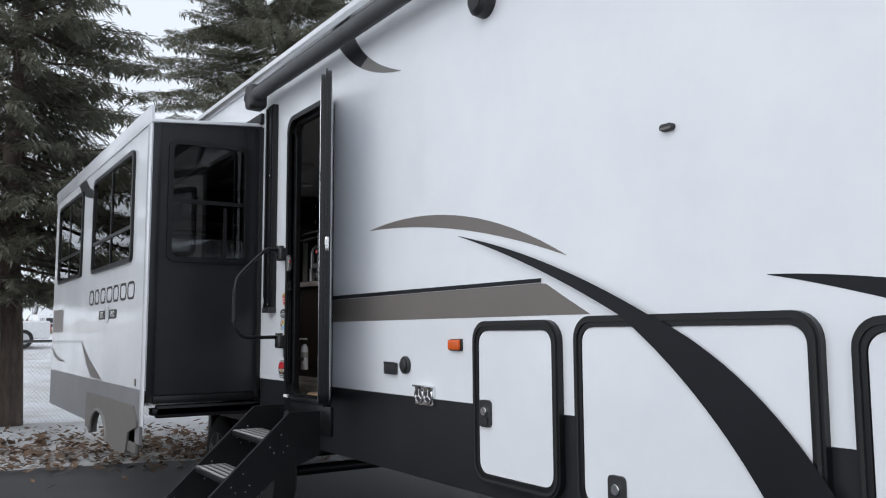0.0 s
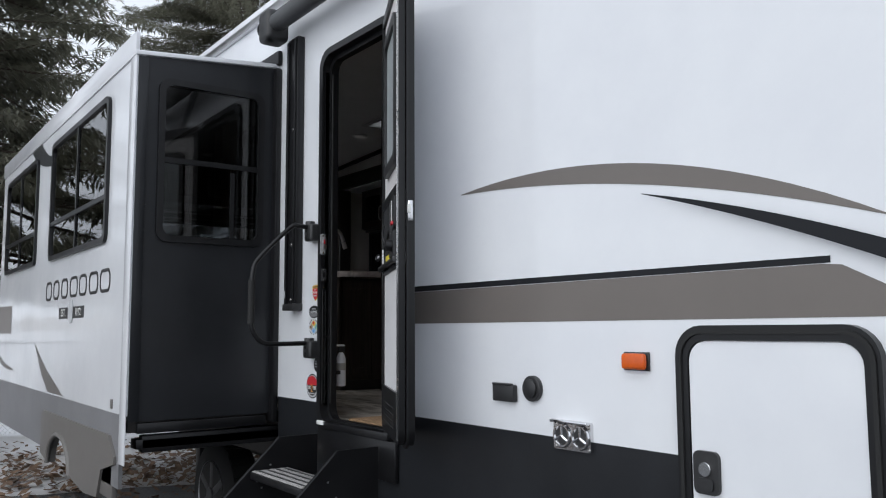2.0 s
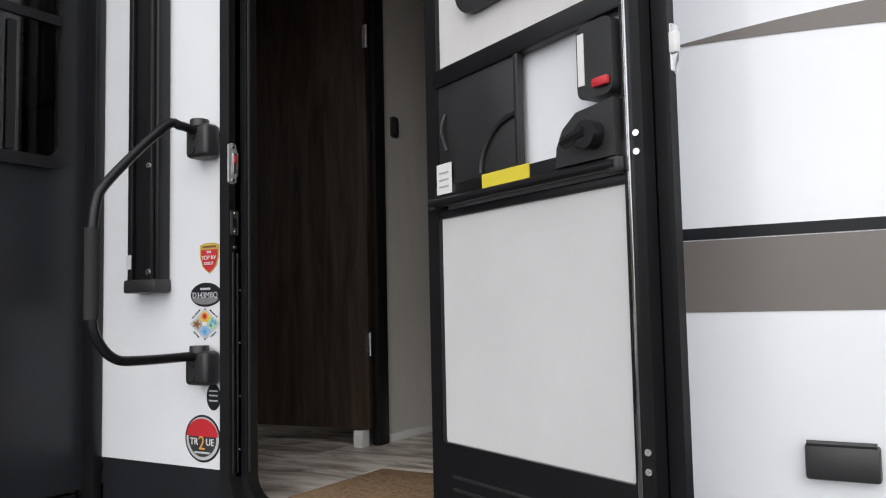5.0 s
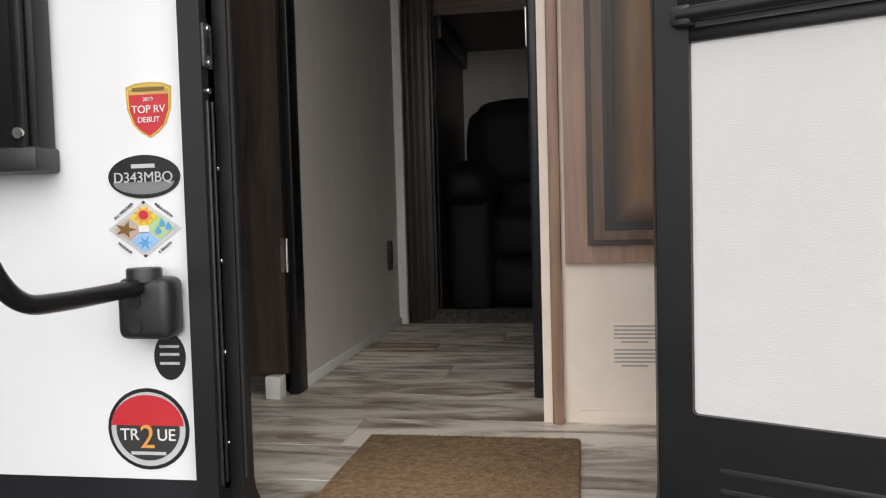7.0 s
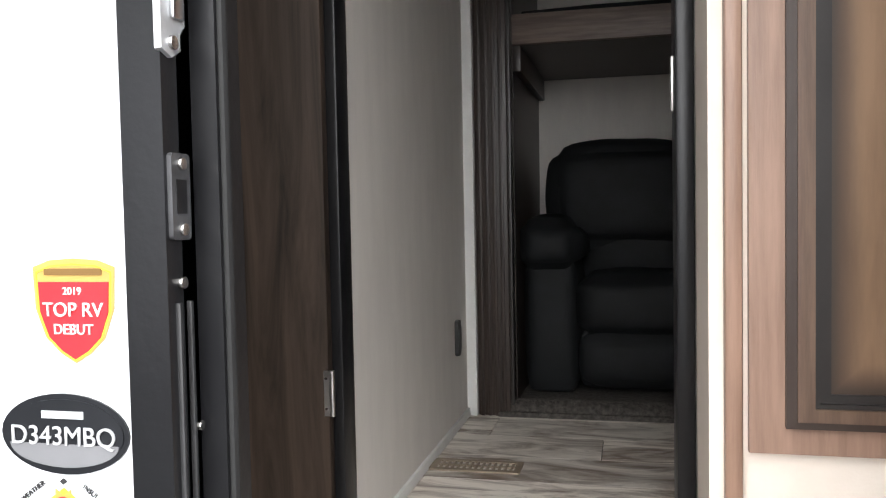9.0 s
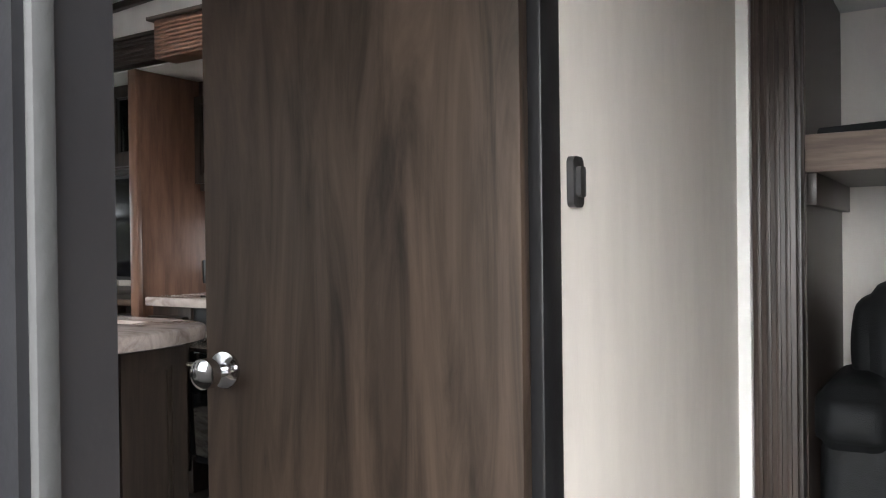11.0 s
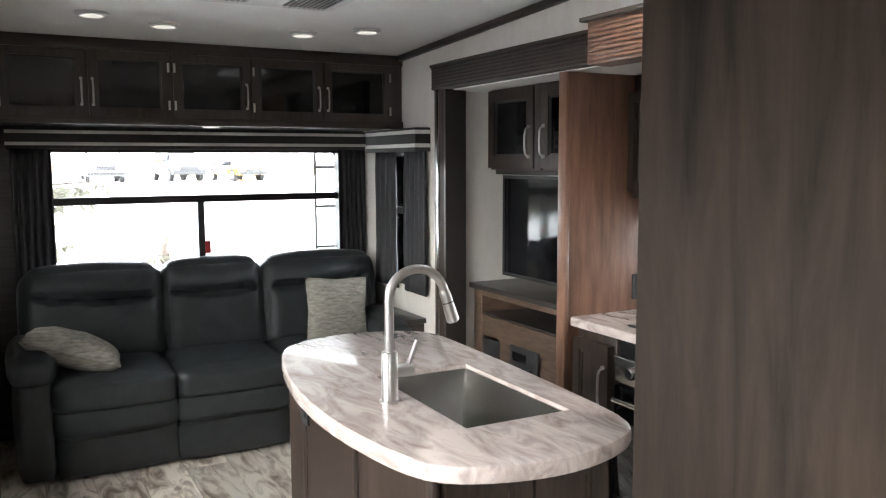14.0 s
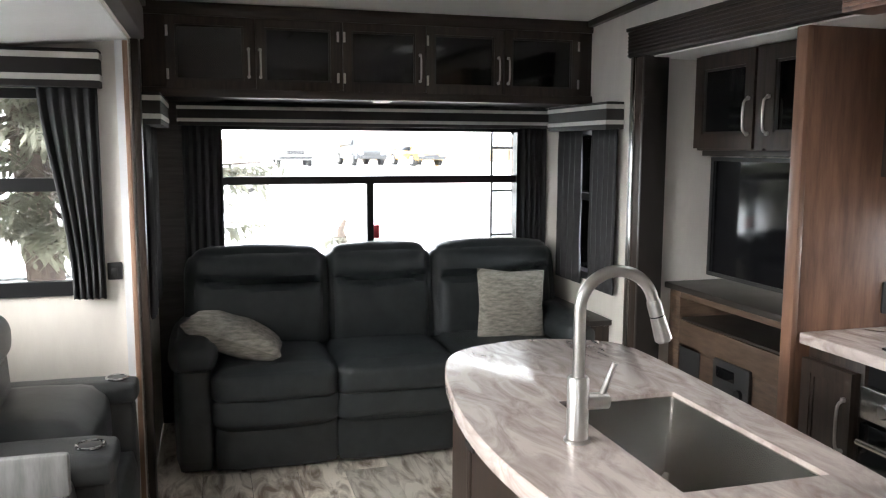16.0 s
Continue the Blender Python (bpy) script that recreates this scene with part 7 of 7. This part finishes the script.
for y in (2.49, 2.71, 2.95):
    part("grate_rail", tube([(-2.58, y, 2.005), (-2.07, y, 2.005)], 0.006, 6), BLACKM, hb)
for x in (-2.58, -2.33, -2.07):
    part("grate_rail", tube([(x, 2.49, 2.006), (x, 2.95, 2.006)], 0.006, 6), BLACKM, hb)
uc = thing("wall_cabinet", (-2.8, 2.9, 2.48), "walnut wall cabinet with a raised panel door", "cabinet")
part("body", box(-2.904, -2.70, 2.735, 3.066, 2.485, 3.043, 0.003), WALNUT, uc)
d = part("door", box(-2.90, -2.705, 2.72, 2.735, 2.52, 2.96, 0.002), WALNUT, uc)
raised_panel(d, plane_map("y", 2.72), -2.90, -2.705, 2.52, 2.96, WALNUT, WALNUT, -1, 0.04)
handle(d, (-2.725, 2.70, 2.57), (-2.725, 2.70, 2.70), (0, -0.028, 0))
uc = thing("wall_cabinet", (-2.3, 2.9, 2.9), "walnut wall cabinet above the microwave", "cabinet")
part("body", box(-2.70, -0.96, 2.735, 3.066, 2.90, 3.043, 0.003), WALNUTH, uc)
mw = thing("microwave", (-2.35, 2.85, 2.47), "stainless microwave with a black glass door", "microwave")
part("body", box(-2.685, -2.06, 2.70, 3.066, 2.47, 2.895, 0.005), STEEL, mw)
part("door", box(-2.68, -2.22, 2.675, 2.70, 2.53, 2.80, 0.006), STEEL, mw)
part("glass", box(-2.655, -2.25, 2.670, 2.676, 2.55, 2.78, 0.003), GLOSSBLK, mw, "black door glass")
part("top_vent", tube([(-2.68, 2.70, 2.85), (-2.06, 2.70, 2.85)], 0.035, 14), CHROME, mw)
part("keypad", box(-2.21, -2.07, 2.67, 2.70, 2.53, 2.80, 0.004), GLOSSBLK, mw)
part("handle", tube([(-2.235, 2.65, 2.55), (-2.235, 2.65, 2.78)], 0.009, 8), STEEL, mw)
part("underside", box(-2.68, -2.07, 2.72, 3.06, 2.455, 2.47), BLACKP, mw)

# ---- door-side slide interior ----
ls_ = thing("lounge_slide_trim", (-2.5, 0.08, F), "dark wood trim round the lounge slide", "trim", kind="structure")
part("header", box(-4.15, -0.52, 0.063, 0.115, 3.06, 3.19, 0.006), WALNUTH, ls_)
part("upright", box(-4.20, -4.12, 0.051, 0.092, F, 3.06, 0.005), WALNUT, ls_)
part("upright_strip", box(-4.13, -4.115, 0.03, 0.05, F, 3.05, 0.002), OAKL, ls_)
part("upright", box(-0.58, -0.50, 0.051, 0.11, F, 3.06, 0.005), WALNUT, ls_)
xe = plane_map("x", -4.19)
rv_window("window_lounge_end", xe, -0.77, -0.14, 1.985, 2.86, -0.001, -1, [2.45], PANE, "tinted window in the lounge slide end")
t = thing("window_lounge_end_inner", (-4.15, -0.45, 2.0), "black inner frame of the slide end window", "window frame", kind="structure")
part("frame", ring([(-0.76, 2.0), (-0.15, 2.0), (-0.15, 2.85), (-0.76, 2.85)], [(-0.72, 2.06), (-0.19, 2.06), (-0.19, 2.81), (-0.72, 2.81)], plane_map("x", -4.15), -0.03, 0.012), BLACKM, t)
part("bar", box(-4.175, -4.14, -0.72, -0.19, 2.435, 2.49), BLACKM, t)
valance("slide_valance", -4.149, -4.05, -0.77, -0.055, 2.855, 3.005, "dark valance with two cream stripes")
curtain("slide_curtain", (-4.14, -0.30), (-4.14, -0.072), 1.985, 2.86, (1, 0), "gathered charcoal curtain tied aside", 5, 0.45, 1.0)
t = thing("wall_switch", (-4.15, -0.03, 2.09), "black switch on the cream slide wall", "switch")
part("plate", box(-4.149, -4.132, -0.068, -0.008, 2.06, 2.135, 0.006), BLACKP, t)
part("rocker", box(-4.132, -4.126, -0.05, -0.026, 2.08, 2.115, 0.002), BLACKP, t)
th = thing("theatre_seat", (-3.3, -0.4, F), "grey leather theatre seat with cup holder arms", "recliner")
for (a, b) in ((-3.90, -3.30), (-3.05, -2.55)):
    part("seat", cushion(a, b, -0.55, -0.06, 1.38, 1.69, 0.03, edge=0.08), LEATHERG, th)
    part("footrest", cushion(a + .005, b - .005, -0.04, 0.04, F + 0.06, 1.40, 0.015, n=6, edge=0.03), LEATHERG, th)
    part("back_cushion", cushion(a, b, -0.74, -0.42, 1.50, 1.90, 0.05, edge=0.08), LEATHERG, th)
    part("head_cushion", cushion(a, b, -0.76, -0.40, 1.80, 2.02, 0.04, edge=0.09), LEATHERG, th)
part("base", cushion(-4.02, -2.42, -0.70, -0.02, F + 0.01, 1.40, 0.004, n=6, edge=0.03), LEATHERG, th)
for (a, b) in ((-4.04, -3.90), (-3.30, -3.05), (-2.55, -2.40)):
    part("arm", cushion(a, b, -0.66, 0.03, F + 0.02, 1.64, 0.008, n=6, edge=0.03), LEATHERG, th)
    pd = part("console", cushion(a - .005, b + .005, -0.62, 0.045, 1.58, 1.675, 0.006, n=8, edge=0.03), LEATHERG, th)
    c_ = (a + b) / 2
    part("cup_ring", tube([(c_ + 0.042 * math.cos(k * math.pi / 12), -0.03 + 0.042 * math.sin(k * math.pi / 12), 1.681) for k in range(24)], 0.006, 8, closed=True), CHROME, pd, "chrome cup holder ring")
    part("cup_well", disc((c_, -0.03, 1.676), 0.039, 0.006, "z"), BLACKP, pd)
dc = thing("dining_chair", (-2.2, -0.1, F), "grey painted wooden dining chair with slatted back", "chair", "dining chairs")
GREYW = mat("grey_stained_wood", (0.22, 0.22, 0.22), 0.42, dark=(0.14, 0.14, 0.14), scale=8, stretch=(1, 6, 1), bump=0.05)
part("top_rail", box(-2.24, -2.215, -0.36, 0.065, 1.905, 2.0, 0.01), GREYW, dc)
part("lower_rail", box(-2.24, -2.215, -0.34, 0.035, 1.60, 1.65, 0.006), GREYW, dc)
for k in range(5):
    part("slat", box(-2.235, -2.222, -0.315 + 0.075 * k, -0.275 + 0.075 * k, 1.65, 1.905, 0.003), DARKTOP, dc)
for y in (-0.35, 0.015):
    part("back_leg", box(-2.245, -2.21, y - .005, y + 0.03, F + 0.004, 1.91, 0.005), GREYW, dc)
    part("front_leg", box(-1.84, -1.805, y - .005, y + 0.03, F + 0.004, 1.47, 0.005), GREYW, dc)
part("seat", box(-2.23, -1.80, -0.37, 0.06, 1.47, 1.51, 0.012), GREYW, dc)

# ---- ceiling fittings ----
for (x, y) in ((-4.05, 0.57), (-4.18, 0.905), (-4.16, 1.595), (-3.97, 1.875), (-2.85, 1.92), (-2.85, 0.65)):
    zc_ = ceil_z(x)
    t = thing("ceiling_puck_light", (x, y, zc_), "small round white recessed ceiling light", "ceiling light", "ceiling puck lights")
    part("rim", tube([(x, y, zc_ + 0.004), (x, y, zc_ - 0.008), (x, y, zc_ - 0.014)], 0.07, 28, radii=[0.075, 0.072, 0.055]), PUCK, t)
    part("lens", disc((x, y, zc_ - 0.013), 0.05, 0.004, "-z"), LED, t)
AZ = ceil_z(-3.3)
ac = thing("ceiling_air_unit", (-3.1, 1.16, AZ), "white ceiling air conditioner panel with two grilles", "air conditioner")
zc = plane_map("z", AZ)
part("panel", slab(rrect(-3.62, -2.94, 0.90, 1.54, 0.05), zc, -0.022, 0.02), PUCK, ac)
for (x, y) in ((-3.42, 1.04), (-3.42, 1.40)):
    part("grille_backing", slab([(x - 0.14, y - 0.10), (x + 0.14, y - 0.10), (x + 0.14, y + 0.10), (x - 0.14, y + 0.10)], zc, -0.024, -0.022), GREYD, ac)
    for k in range(9):
        part("slat", box(-0.14, 0.14, -0.007, 0.007, -0.0015, 0.0015, m=pose(x, y - 0.088 + 0.022 * k, AZ - 0.028, 35, 0, 0)), PUCK, ac)
for k in range(5):
    part("slot", box(-3.15, -3.10, 1.04 + 0.075 * k, 1.08 + 0.075 * k, AZ - 0.024, AZ - 0.022), GREYD, ac)
part("knob", box(-3.26, -3.22, 1.20, 1.24, AZ - 0.034, AZ - 0.022, 0.004), GREYD, ac)

# ---- floor planks ----
fl = bpy.data.objects["subfloor"]
PW, PL = 0.222, 1.22
cache = {}
def plank_mesh(l, w):
    key = (round(l, 3), round(w, 3))
    if key not in cache:
        cache[key] = finish(box(0.001, l - 0.001, 0.001, w - 0.001, -0.006, 0.0, 0.0008, seg=1), "plank", PLANK)
    return cache[key]
rp = random.Random(12)
y = 0.062
row = 0
while y < 2.375:
    w = min(PW, 2.378 - y)
    x = -5.25 - (row * 0.37 % PL)
    while x < 2.29:
        a, b = max(x, -5.248), min(x + PL, 2.295)
        if b - a > 0.05:
            ob = new("plank", plank_mesh(b - a, w))
            ob.location = (a, y, F)
            ob.parent = fl
        x += PL
    y += PW
    row += 1
